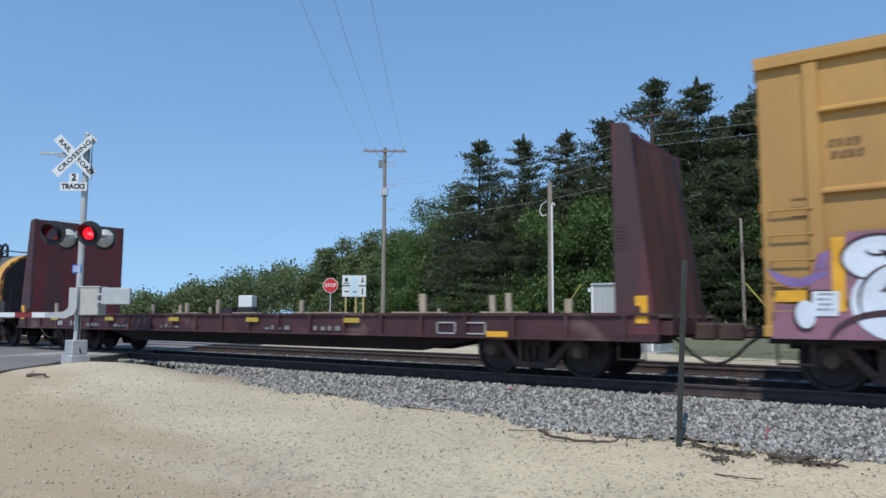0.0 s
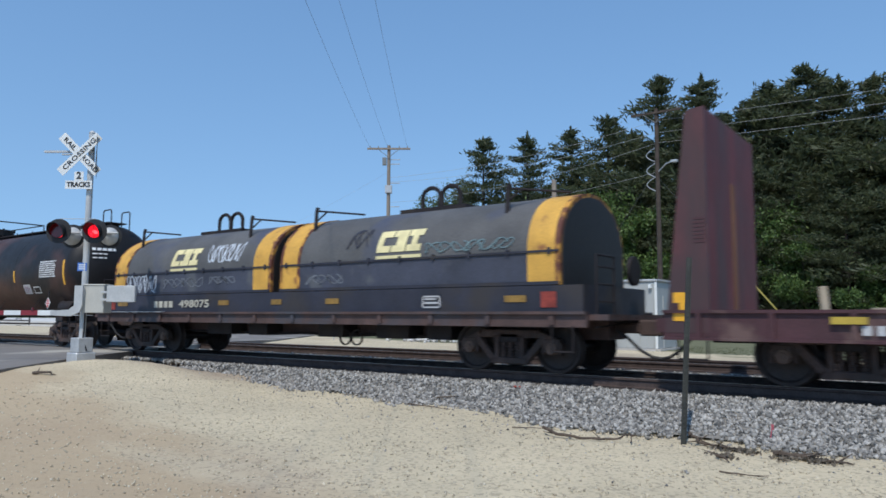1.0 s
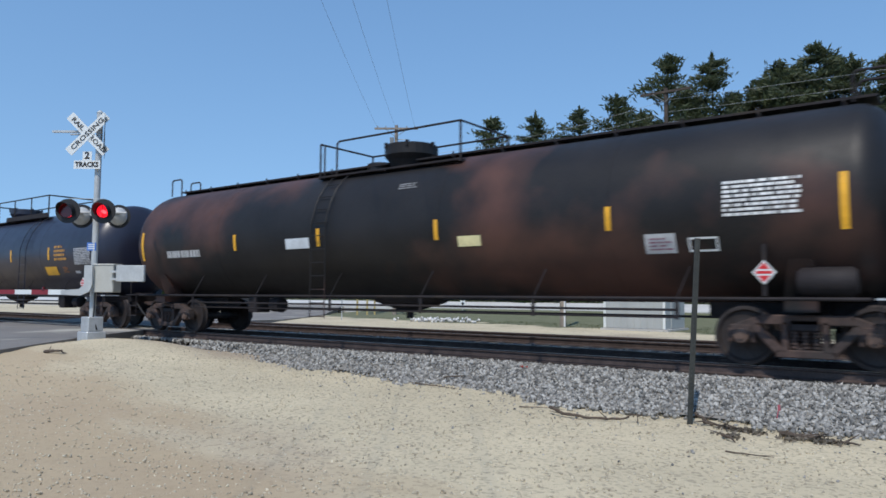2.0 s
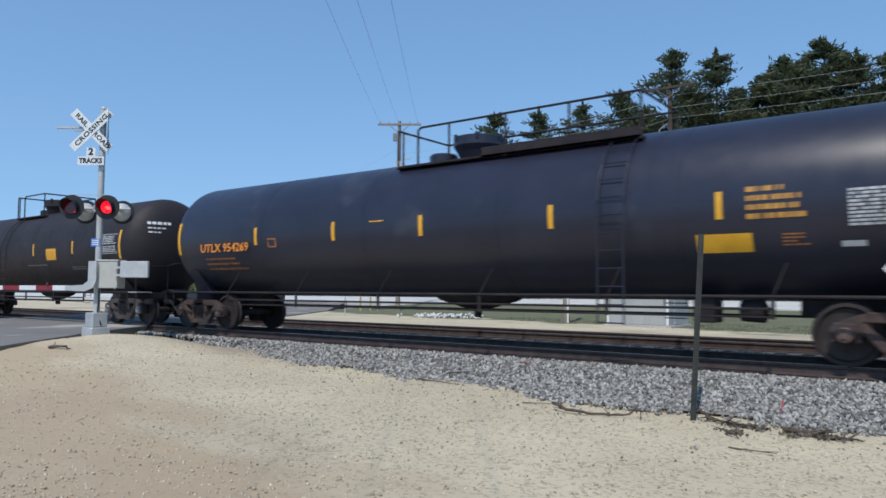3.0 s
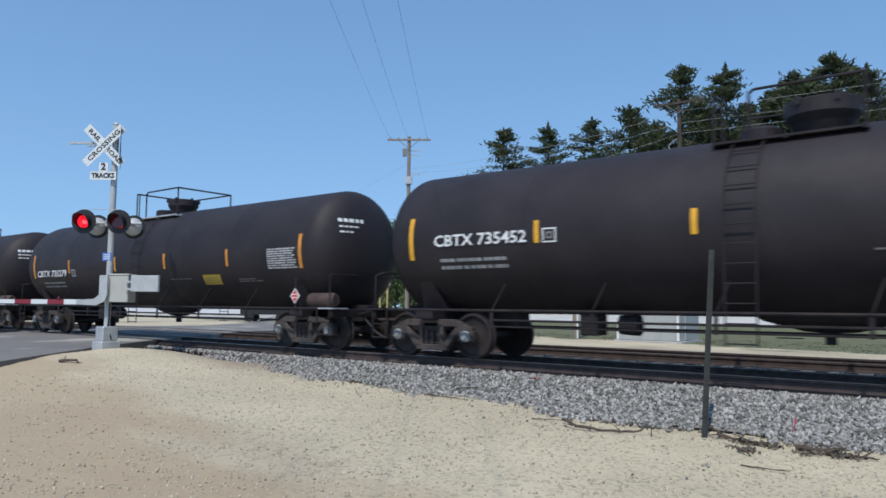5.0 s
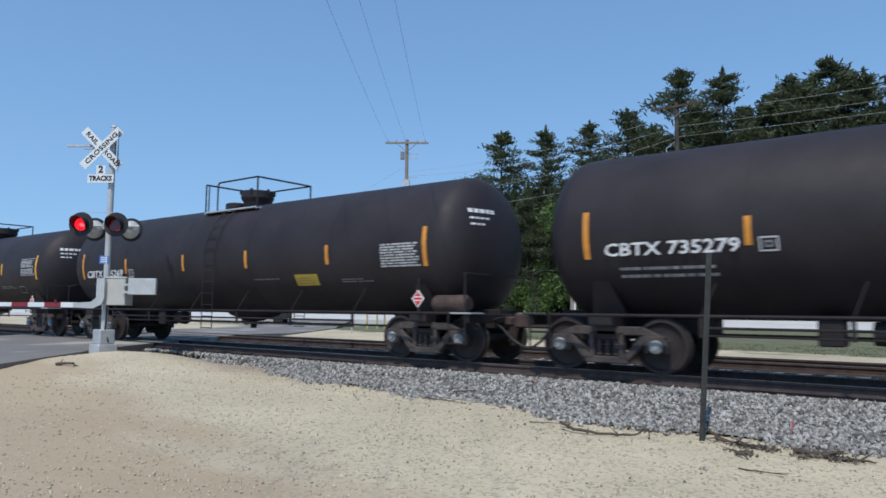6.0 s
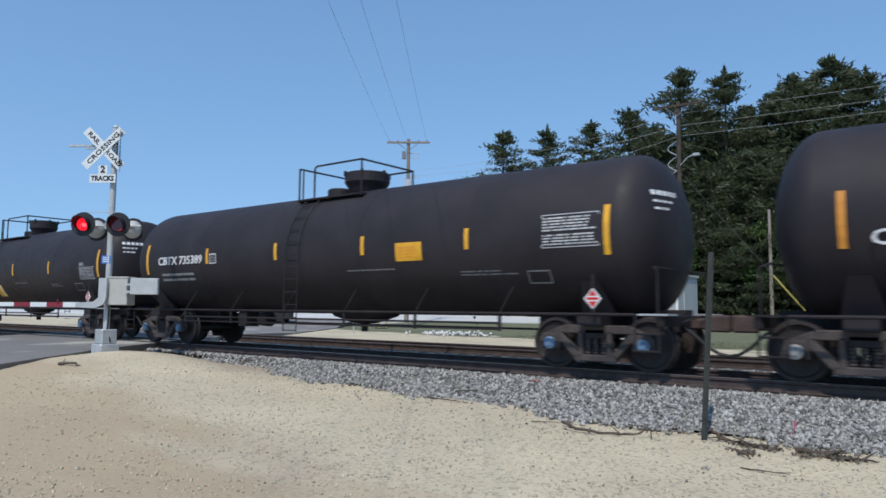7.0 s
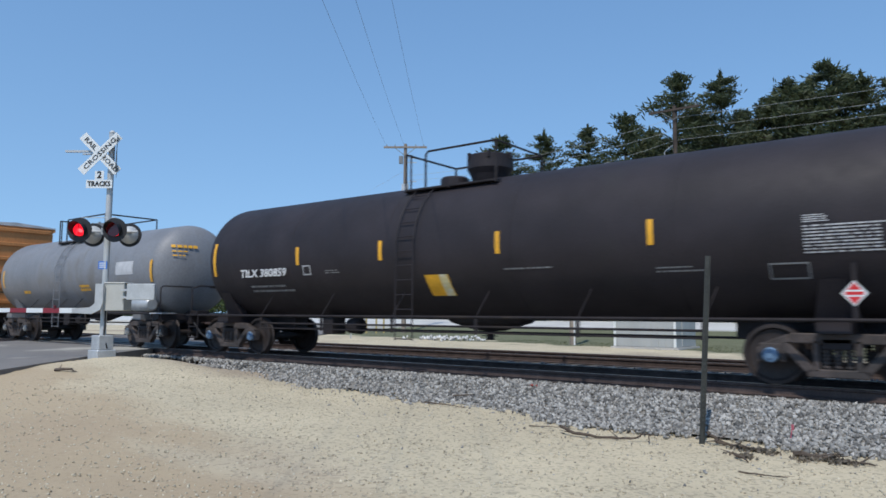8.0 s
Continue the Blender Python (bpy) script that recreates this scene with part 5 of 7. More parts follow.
    bm = bmesh.new()
    L = 7.75
    box(bm, -L, L, -1.46, 1.46, 1.06, 1.59)
    part("body", bm, BODYBLUE, car, "dull blue side trough")
    bm = bmesh.new()
    for s in (-1, 1):
        box(bm, -L - 0.1, L + 0.1, min(s * 1.46, s * 1.56), max(s * 1.46, s * 1.56), 0.86, 1.10)
        box(bm, -L - 0.1, L + 0.1, min(s * 1.46, s * 1.62), max(s * 1.46, s * 1.62), 1.08, 1.13)
        for i in range(12):
            x = -7.2 + i * 1.31
            box(bm, x - 0.05, x + 0.05, min(s * 1.47, s * 1.60), max(s * 1.47, s * 1.60), 0.90, 1.08)
    box(bm, -L, L, -0.4, 0.4, 0.62, 1.06)
    box(bm, -L - 0.45, -L + 0.2, -1.45, 1.45, 0.98, 1.08)
    box(bm, L - 0.2, L + 0.45, -1.45, 1.45, 0.98, 1.08)
    part("side_sill", bm, RUSTYSILL, car, "rusty brown side sill")
    bm = bmesh.new()
    box(bm, -7.8, -4.4, -1.66, -1.57, 1.125, 1.14)
    part("foot_board", bm, GALV, car)
    bm = bmesh.new()
    for x, w in ((-3.4, 1.0), (-1.7, 0.7), (0.8, 0.8), (2.6, 0.9), (4.0, 0.6)):
        box(bm, x, x + w, -0.9, 0.9, 0.56, 0.86)
    rod(bm, (-4.5, -0.6, 0.62), (4.5, -0.6, 0.62), 0.03, 8)
    for x in (1.6, 1.95):
        lathe(bm, [(-0.84, 0.15), (-0.84, 0.18), (-0.80, 0.18), (-0.80, 0.15)], 16, lambda a, p, q: (x + p, a, q + 0.56), closed=True)
    part("brake_gear", bm, FRAME, car)
    for x, w in ((6.2, 0.45), (-6.9, 0.5), (-2.2, 0.4), (-0.2, 0.35), (1.6, 0.4)):
        bm = bmesh.new()
        box(bm, x, x + w, -1.475, -1.468, 1.30, 1.42)
        part("reflector", bm, DULLOCHRE, car, "dull ochre reflective patch")
    for x in (6.95, -7.35):
        bm = bmesh.new()
        box(bm, x, x + 0.3, -1.475, -1.468, 1.20, 1.48)
        part("rust_patch", bm, RUSTORANGE, car, "orange rust patch")
    lettering("car_number", "498075", 0.27, CREAMGREY, car, pose(-3.88, -1.478, 1.335, 90, 0, 0), 0.005, "LEFT", 1.62)
    bm = bmesh.new()
    for i in range(4):
        x = -5.05 + i * 0.232
        bm.faces.new([bm.verts.new(c) for c in ((x, 0, 1.25), (x + 0.17, 0, 1.25), (x + 0.17, 0, 1.42), (x, 0, 1.42))])
    for v in bm.verts:
        v.co.y = -1.476
    part("car_number", bm, CREAMGREY, car, "worn owner's mark, as plain blocks")
    bm = bmesh.new()
    for a, b, c, d in ((4.3, 4.75, 1.2, 1.44), ):
        for p in ((a, b, c, c + 0.03), (a, b, d - 0.03, d), (a, a + 0.03, c, d), (b - 0.03, b, c, d), (a + 0.06, b - 0.06, c + 0.08, c + 0.12), (a + 0.06, b - 0.1, c + 0.16, c + 0.19)):
            box(bm, p[0], p[1], -1.476, -1.468, p[2], p[3])
    part("boxed_mark", bm, GREYPALE, car)
    for s in (-1, 1):
        coupler(car, s * 8.65, s)
        truck(car, s * 6.05, RUSTED, RUSTEDCAP)
        bm = bmesh.new()
        x = s * 7.95
        pipe(bm, [(x, -1.35, 1.05), (x, -1.35, 2.1), (x, -0.6, 2.1), (x, -0.6, 1.05)], 0.02)
        for z in (1.3, 1.6, 1.9):
            rod(bm, (x, -1.35, z), (x, -0.6, z), 0.016, 6)
        part("end_ladder", bm, FRAME, car)
        bm = bmesh.new()
        rod(bm, (x - s * 0.02, 0.3, 1.9), (x + s * 0.06, 0.3, 1.9), 0.28, 18)
        part("brake_wheel", bm, FRAME, car)
        bm = bmesh.new()
        for dx in (-0.2, 0.2):
            rod(bm, (s * 7.4 + dx, -1.56, 0.88), (s * 7.4 + dx, -1.56, 0.42), 0.016, 6)
        rod(bm, (s * 7.4 - 0.2, -1.56, 0.44), (s * 7.4 + 0.2, -1.56, 0.44), 0.016, 6)
        part("step", bm, FRAME, car)
    go(car, -34.65)


DULLOCHRE = mat("dull ochre tape", (0.24, 0.14, 0.03), 0.6, var=0.25, scale=5)
HAZE = mat("faint spray paint", (0.17, 0.185, 0.205), 0.6, var=0.2, scale=4)
HAZEGREEN = mat("faint green spray paint", (0.12, 0.18, 0.19), 0.6, var=0.2, scale=4)
RUSTYSILL = mat("rusty brown sill paint", (0.075, 0.045, 0.04), 0.75, var=0.3, scale=2, tint=(0.05, 0.05, 0.06), amount=0.2, bump=0.15)
RUSTORANGE = mat("orange rust", (0.22, 0.035, 0.025), 0.8, var=0.3, scale=5)
CREAMGREY = mat("greyed cream stencil", (0.46, 0.44, 0.36), 0.65, var=0.2, scale=6)


def box_car(name, label, u, half, body, z0, z1, paint, roof, ribs, painted):
    car = empty(name, label, "box car", "freight cars of the train")
    bm = bmesh.new()
    box(bm, -body, body, -1.52, 1.52, z0, z1)
    part("body", bm, paint, car, bevel=0.02)
    for s in (-1, 1):
        y = s * 1.52
        n = int(2 * body / 1.15)
        for i in range(n + 1):
            x = -body + 0.72 + i * (2 * body - 1.44) / n
            bm = bmesh.new()
            box(bm, x - 0.10, x + 0.10, min(y, y + s * 0.07), max(y, y + s * 0.07), z0 + 0.145, z1 - 0.145)
            part("side_post", bm, paint, car, bevel=0.012)
        for d, za, zb in ((0.09, z1 - 0.14, z1 + 0.01), (0.05, z0 - 0.02, z0 + 0.14)):
            bm = bmesh.new()
            box(bm, -body - 0.02, body + 0.02, min(y, y + s * d), max(y, y + s * d), za, zb)
            part("side_rail", bm, paint, car, bevel=0.012)
        for i in range(n if ribs else 0):
            x = -body + 0.72 + (i + 0.5) * (2 * body - 1.44) / n
            for z in ribs:
                bm = bmesh.new()
                a = [bm.verts.new((xx, yy, zz)) for xx in (x - 0.46, x + 0.46) for yy, zz in ((y, z), (y + s * 0.09, z + 0.03), (y + s * 0.09, z + 0.06), (y, z + 0.12))]
                bm.faces.new(a[:4])
                bm.faces.new(a[4:][::-1])
                for p in range(4):
                    q = (p + 1) % 4
                    bm.faces.new((a[p], a[p + 4], a[q + 4], a[q]))
                bmesh.ops.recalc_face_normals(bm, faces=bm.faces)
                part("side_rib", bm, paint, car)
    bm = bmesh.new()
    a = [bm.verts.new((x, y, z)) for x in (-body - 0.03, body + 0.03) for y, z in ((-1.6, z1), (-1.6, z1 + 0.05), (0, z1 + 0.16), (1.6, z1 + 0.05), (1.6, z1))]
    bm.faces.new(a[:5])
    bm.faces.new(a[5:][::-1])
    for i in range(5):
        j = (i + 1) % 5
        bm.faces.new((a[i], a[i + 5], a[j + 5], a[j]))
    bmesh.ops.recalc_face_normals(bm, faces=bm.faces)
    part("roof", bm, roof, car)
    for s in (-1, 1):
        for k in range(6):
            bm = bmesh.new()
            z = z0 + 0.45 + k * (z1 - z0 - 0.7) / 5
            x = s * body
            box(bm, min(x, x + s * 0.06), max(x, x + s * 0.06), -1.4, 1.4, z, z + 0.16)
            part("end_rib", bm, paint, car, bevel=0.02)
        for k in range(5):
            bm = bmesh.new()
            z = z0 + 0.35 + k * 0.36
            grab(bm, (s * (body - 0.68), -1.53, z), (s * (body - 0.12), -1.53, z), (0, -0.07, 0))
            part("hand_iron", bm, paint, car)
        bm = bmesh.new()
        for dx in (0.15, 0.60):
            rod(bm, (s * (body - dx), -1.54, z0), (s * (body - dx), -1.54, 0.40), 0.018, 6)
        rod(bm, (s * (body - 0.15), -1.54, 0.42), (s * (body - 0.60), -1.54, 0.42), 0.018, 6)
        part("step", bm, FRAME, car)
        coupler(car, s * half, s)
        truck(car, s * (body - 1.65), RUSTED, RUSTEDCAP)
    bm = bmesh.new()
    box(bm, -body + 0.1, body - 0.1, -0.4, 0.4, 0.60, z0)
    box(bm, -body, body, -1.35, 1.35, z0 - 0.12, z0)
    part("underframe", bm, FRAME, car)
    if painted:
        def flat_shape(material, label, y, *polys):
            for pts in polys:
                bm = bmesh.new()
                bm.faces.new([bm.verts.new((x, y, z)) for x, z in pts])
                part("graffiti", bm, material, car, label)
                y -= 0.0012

        def oval(cx, cz, rx, rz, n=18):
            return [(cx + rx * math.cos(2 * math.pi * i / n), cz + rz * math.sin(2 * math.pi * i / n)) for i in range(n)]

        flat_shape(MAROON, "mauve sprayed ground", -1.612, [(-8.3, 0.78), (-4.0, 0.78), (-4.0, 1.05), (-7.3, 1.22), (-8.25, 1.28)])
        flat_shape(MAROON, "mauve sprayed haze", -1.6135, [(-7.82, 1.46), (-7.5, 1.46), (-7.5, 2.0), (-7.68, 1.96)], [(-7.36, 1.32), (-7.12, 1.30), (-7.10, 1.84), (-7.34, 1.86)], [(-7.35, 2.06), (-6.6, 2.1), (-6.6, 2.26), (-7.3, 2.24)])
        flat_shape(PURPLE, "purple sprayed curl", -1.6175, [(-8.34, 1.78), (-8.22, 1.60), (-8.02, 1.50), (-7.88, 1.50), (-7.72, 1.58), (-7.56, 1.66), (-7.58, 1.74), (-7.76, 1.68), (-7.9, 1.62), (-8.08, 1.66)], [(-7.70, 1.74), (-7.60, 1.76), (-7.54, 2.02), (-7.62, 1.96)])
        flat_shape(YELLOW, "orange-yellow sprayed bars", -1.620, [(-7.52, 1.16), (-7.36, 1.16), (-7.34, 2.18), (-7.50, 2.18)], [(-8.25, 1.30), (-7.85, 1.30), (-7.83, 1.46), (-8.22, 1.46)])
        flat_shape(SPRAYW, "white sprayed balloon shapes", -1.624, oval(-6.95, 1.88, 0.44, 0.30), oval(-6.75, 1.28, 0.56, 0.52), oval(-5.6, 1.5, 0.7, 0.7), oval(-4.3, 1.4, 0.6, 0.6), oval(-7.86, 1.12, 0.13, 0.20),
                   [(-7.78, 1.10), (-7.45, 1.10), (-7.43, 1.44), (-7.76, 1.44)])
        bm = bmesh.new()
        for k, z in enumerate((1.17, 1.24, 1.31, 1.38)):
            box(bm, -7.72 + 0.03 * (k % 2), -7.50 - 0.02 * (k % 3), -1.630, -1.627, z, z + 0.035)
        part("graffiti", bm, GREYBAR, car, "grey lines on a white plate")
        for cx, cz, rx, rz, a0, a1, w in ((-6.95, 1.88, 0.44, 0.31, 0.6, 4.4, 0.022), (-6.95, 1.98, 0.14, 0.07, 3.0, 6.2, 0.016), (-6.98, 1.70, 0.20, 0.28, -1.4, 1.3, 0.04), (-6.85, 0.72, 0.72, 0.42, 0.3, 3.0, 0.045),
                                          (-7.86, 1.12, 0.14, 0.21, 2.4, 5.6, 0.022), (-6.7, 1.3, 0.5, 0.5, 1.8, 3.6, 0.02), (-5.6, 1.5, 0.7, 0.7, 0.5, 4.2, 0.03), (-4.3, 1.4, 0.6, 0.6, 0.5, 4.2, 0.03)):
            pts = [Vector((cx + rx * math.cos(a0 + (a1 - a0) * i / 16), -1.632, cz + rz * math.sin(a0 + (a1 - a0) * i / 16))) for i in range(17)]
            bm = bmesh.new()
            edge = []
            for i, p in enumerate(pts):
                d = pts[min(i + 1, 16)] - pts[max(i - 1, 0)]
                k = Vector((-d.z, 0, d.x)).normalized() * w * (0.35 + 0.65 * math.sin(math.pi * (i + 0.5) / 17))
                edge.append((bm.verts.new(p - k), bm.verts.new(p + k)))
            for (a, b), (c, d) in zip(edge, edge[1:]):
                bm.faces.new((a, c, d, b))
            part("graffiti", bm, SPRAYDARK, car, "dark maroon sprayed outline")
        bm = bmesh.new()
        for k in range(4):
            letter_block(bm, k % 2, -7.50 + k * 0.105, 3.47, 0.08, 0.10, 0.02, 0.25)
            letter_block(bm, (k + 1) % 2, -7.47 + k * 0.105, 3.30, 0.08, 0.10, 0.02, 0.25)
        for v in bm.verts:
            v.co.y = -1.535
        part("slogan", bm, BROWNINK, car, "worn brown italic slogan, unreadable")["kind"] = "stuff"
        bm = bmesh.new()
        for k in range(3):
            box(bm, -8.0, -7.78, -1.536, -1.531, 2.50 + 0.13 * k, 2.52 + 0.13 * k)
        part("small_stencil", bm, BROWNINK, car)["kind"] = "stuff"
    go(car, u)


SPRAYDARK = mat("dark maroon spray paint", (0.05, 0.02, 0.028), 0.6, var=0.2, scale=3)
BROWNINK = mat("worn brown stencil", (0.22, 0.13, 0.06), 0.7, var=0.2, scale=5)


# ---- beside the track ----
def lamp_unit(parent, x, z, y, facing):
    """A flashing light: round black background, hood, red lens and rear housing. facing -1 is towards the approach road."""
    f = facing
    bm = bmesh.new()
    rod(bm, (x, y, z), (x, y + f * 0.012, z), 0.30, 28)
    unit = part("lamp", bm, LAMPBLACK, parent, "round black signal lamp with hood")
    bm = bmesh.new()
    n = 20
    for i in range(n):
        a0, a1 = radians(-60 + 300 * i / n), radians(-60 + 300 * (i + 1) / n)
        L0, L1 = [0.33 * max(0.15, math.sin((a + radians(60)) / radians(300) * math.pi)) for a in (a0, a1)]
        q = [bm.verts.new((x + 0.185 * math.cos(a), y + f * (0.012 + l), z + 0.185 * math.sin(a))) for a, l in ((a0, 0), (a1, 0), (a1, L1), (a0, L0))]
        bm.faces.new(q)
    bmesh.ops.remove_doubles(bm, verts=bm.verts, dist=1e-4)
    hood = part("hood", bm, LAMPBLACK, unit)
    sol = hood.modifiers.new("thickness", "SOLIDIFY")
    sol.thickness = 0.008
    bm = bmesh.new()
    lathe(bm, [(y - f * 0.02, 0.0), (y - f * 0.02, 0.23), (y - f * 0.10, 0.215), (y - f * 0.22, 0.12), (y - f * 0.25, 0.0)], 20, lambda a, p, q: (x + p, a, z + q))
    part("housing", bm, ALU, unit, "aluminium-painted rear housing", smooth=True)
    return unit


FLASH_DISCS = []


def signal():
    """The crossing signal with its gate; it stands beside the road with the arm down."""
    base = Vector((-17.45, 8.9, 0))
    sig = empty("crossing_signal", "aluminium crossing signal with lowered red and white gate", "railroad signal")
    sig.matrix_basis = Matrix.Translation((base.x, base.y, -0.03))
    bm = bmesh.new()
    box(bm, -0.24, 0.24, -0.24, 0.24, -0.2, 0.16)
    box(bm, -0.19, 0.19, -0.19, 0.19, 0.16, 0.52)
    part("foundation", bm, GALV, sig, "galvanised base with pinned corners", bevel=0.02)
    bm = bmesh.new()
    rod(bm, (0, 0, 0.5), (0, 0, 5.62), 0.075, 20)
    rod(bm, (0, 0, 5.62), (0, 0, 5.68), 0.085, 20, 0.04)
    part("mast", bm, ALU, sig, "aluminium mast", smooth=True)
    # crossbuck and track count, turned to the approach
    cb = new("crossbuck")
    cb.parent = sig
    cb.matrix_basis = pose(-0.13, -0.16, 5.05, 0, 0, 36)
    for k, (a, words) in enumerate(((45, None), (-45, "CROSSING"))):
        bm = bmesh.new()
        box(bm, -0.66, 0.66, -0.004, 0.004, -0.115, 0.115, Matrix.Rotation(radians(a), 4, "Y"))
        bl = part("blade", bm, SIGNWHITE, cb, "white crossbuck blade with black letters", m=pose(0, -0.12 - 0.012 * k, 0))
        rows = ((words, 0.0),) if words else (("RAIL", -0.36), ("ROAD", 0.36))
        for w, off in rows:
            s = math.sin(radians(a))
            lettering("letters", w, 0.165, DARKINK, bl, Matrix.Rotation(radians(a), 4, "Y") @ pose(off, -0.009, -0.0, 90, 0, 0), 0.002, "CENTER", 1.36 if words else 1.2)
    bm = bmesh.new()
    box(bm, -0.33, 0.33, -0.004, 0.004, -0.105, 0.105)
    tr = part("track_sign", bm, SIGNWHITE, cb, "white plate reading 2 TRACKS", m=pose(0, -0.11, -0.77))
    lettering("letters", "TRACKS", 0.17, DARKINK, tr, pose(0, -0.009, 0, 90, 0, 0), 0.006, "CENTER", 0.92)
    bm = bmesh.new()
    box(bm, -0.115, 0.115, -0.004, 0.004, 0.106, 0.33)
    t2 = part("track_sign", bm, SIGNWHITE, cb, "white plate with the digit 2", m=pose(0, -0.11, -0.77))
    lettering("letters", "2", 0.24, DARKINK, t2, pose(0, -0.009, 0.225, 90, 0, 0), 0.008, "CENTER", 1.0)
    # the crossbuck for the other side, seen from behind and edge-on
    back = new("rear_crossbuck")
    back.parent = sig
    back.matrix_basis = pose(0, 0, 5.05, 0, 0, -29)
    for k, a in enumerate((45, -45)):
        bm = bmesh.new()
        box(bm, -0.61, 0.61, -0.004, 0.004, -0.115, 0.115, Matrix.Rotation(radians(a), 4, "Y"))
        part("blade", bm, GALVDARK, back, "back of a crossbuck blade", m=pose(0, 0.11 + 0.012 * k, 0))
    bm = bmesh.new()
    box(bm, -0.95, -0.05, -0.03, 0.03, 0.06, 0.11)
    box(bm, -0.5, -0.05, -0.03, 0.03, 0.0, 0.03)
    part("sign_bracket", bm, ALU, cb)
    # lamps on a cross arm
    arm = new("lamp_arm")
    arm.parent = sig
    arm.matrix_basis = pose(0, 0, 3.10, 0, 0, 38)
    bm = bmesh.new()
    rod(bm, (-0.75, 0, 0), (0.75, 0, 0), 0.03, 10)
    box(bm, -0.12, 0.12, -0.10, 0.10, -0.08, 0.08)
    rod(bm, (-0.53, -0.30, 0.31), (0.33, -0.30, 0.31), 0.008, 6)
    part("arm_tube", bm, ALU, arm)
    lit = []
    for s in (-1, 1):
        cx = s * 0.43 - 0.10
        lamp_unit(arm, cx, 0.0, -0.34, -1)
        lamp_unit(arm, s * 0.46 - 0.02, -0.06, 0.26, 1)
        bm = bmesh.new()
        lathe(bm, [(-0.352, 0.0), (-0.352, 0.155), (-0.356, 0.158), (-0.365, 0.15), (-0.375, 0.09), (-0.378, 0.0)], 24, lambda a, p, q: (cx + p, a, q))
        part("lens", bm, LENSON, arm, "red lens, always glowing behind a disc", smooth=True)
        bm = bmesh.new()
        lathe(bm, [(-0.380, 0.0), (-0.380, 0.045), (-0.384, 0.04), (-0.386, 0.0)], 14, lambda a, p, q: (cx + p * 1.5 + 0.03, a, q - 0.02 - 0.4 * p))
        part("filament", bm, LENSCORE, arm)
        # added disc, no part of such a lamp: covers the steady glow to imitate flashing
        sh = bmesh.new()
        rod(sh, (0, -0.005, 0), (0, 0.005, 0), 0.165, 24)
        shutter = part("shutter", sh, LENSOFF, arm, "added dark red disc that hides the glowing lens", m=pose(cx, -0.41, 0))
        FLASH_DISCS.append((shutter, s))
    # gate mechanism and arm
    gate = new("gate")
    gate.parent = sig
    gate.matrix_basis = pose(0, 0, 0, 0, 0, 34)
    bm = bmesh.new()
    box(bm, 0.10, 0.60, -0.20, 0.20, 1.12, 1.80)
    box(bm, 0.08, 0.62, -0.22, 0.22, 1.78, 1.82)
    part("mechanism_box", bm, BOXGREY, gate, "grey-beige gate machine box", bevel=0.015)
    bm = bmesh.new()
    pts = [(0.02, 1.78), (0.02, 1.30), (-0.10, 1.20), (-0.55, 1.17), (-0.55, 1.06), (-0.06, 1.04), (0.16, 1.14), (0.22, 1.30), (0.22, 1.78)]
    a = [bm.verts.new((x - 0.10, -0.30, z)) for x, z in pts]
    b = [bm.verts.new((x - 0.10, -0.24, z)) for x, z in pts]
    bm.faces.new(a)
    bm.faces.new(b[::-1])
    for i in range(len(pts)):
        j = (i + 1) % len(pts)
        bm.faces.new((a[i], a[j], b[j], b[i]))
    bmesh.ops.recalc_face_normals(bm, faces=bm.faces)
    part("arm_support", bm, ALU, gate, "bent aluminium arm support")
    bm = bmesh.new()
    box(bm, 0.55, 0.98, -0.27, -0.24, 1.42, 1.47)
    box(bm, 0.55, 0.98, -0.27, -0.24, 1.60, 1.65)
    part("counterweight_bar", bm, ALU, gate)
    bm = bmesh.new()
    box(bm, 0.72, 1.42, -0.32, -0.22, 1.38, 1.78)
    part("counterweight", bm, ALU, gate, "flat aluminium counterweight", bevel=0.015)
    x = -0.55
    k = 0
    while x > -7.5:
        w = 0.42
        bm = bmesh.new()
        h = 0.062 - 0.003 * k
        box(bm, x - w, x, -0.29, -0.26, 1.12 - h, 1.12 + h)
        part("gate_stripe", bm, (SIGNWHITE, GATERED)[k % 2], gate, ("white stripe of the gate arm", "red stripe of the gate arm")[k % 2])
        x -= w
        k += 1
    for xx in (-1.1, -3.6, -6.9):
        bm = bmesh.new()
        rod(bm, (xx, -0.275, 1.18), (xx, -0.275, 1.25), 0.035, 12)
        box(bm, xx - 0.03, xx + 0.03, -0.30, -0.25, 1.16, 1.18)
        part("gate_light", bm, LENSOFF, gate, "small dark red gate light")
    bm = bmesh.new()
    box(bm, -0.11, 0.11, -0.008, 0.0, -0.10, 0.10)
    tag = part("notice", bm, SIGNBLUE, sig, "small blue notice plate", m=pose(-0.0, -0.085, 2.25, 0, 0, 40))
    bm = bmesh.new()
    for z in (-0.05, 0.0, 0.05):
        box(bm, -0.08, 0.08, -0.012, -0.009, z - 0.012, z + 0.012)
    part("notice_lines", bm, SIGNWHITE, tag)
    bm = bmesh.new()
    pipe(bm, [(0.12, -0.02, 1.15), (0.16, -0.04, 0.75), (0.14, -0.05, 0.5), (0.20, 0.02, 0.2)], 0.02)
    part("cable", bm, LAMPBLACK, sig)


GATERED = mat("dark red sheeting", (0.22, 0.02, 0.03), 0.5, var=0.12, scale=5)
GALVDARK = mat("dull back of sign", (0.20, 0.21, 0.21), 0.55, metal=0.4, var=0.15)
BOXGREY = mat("grey-beige machine paint", (0.44, 0.43, 0.38), 0.55, var=0.08, scale=3)


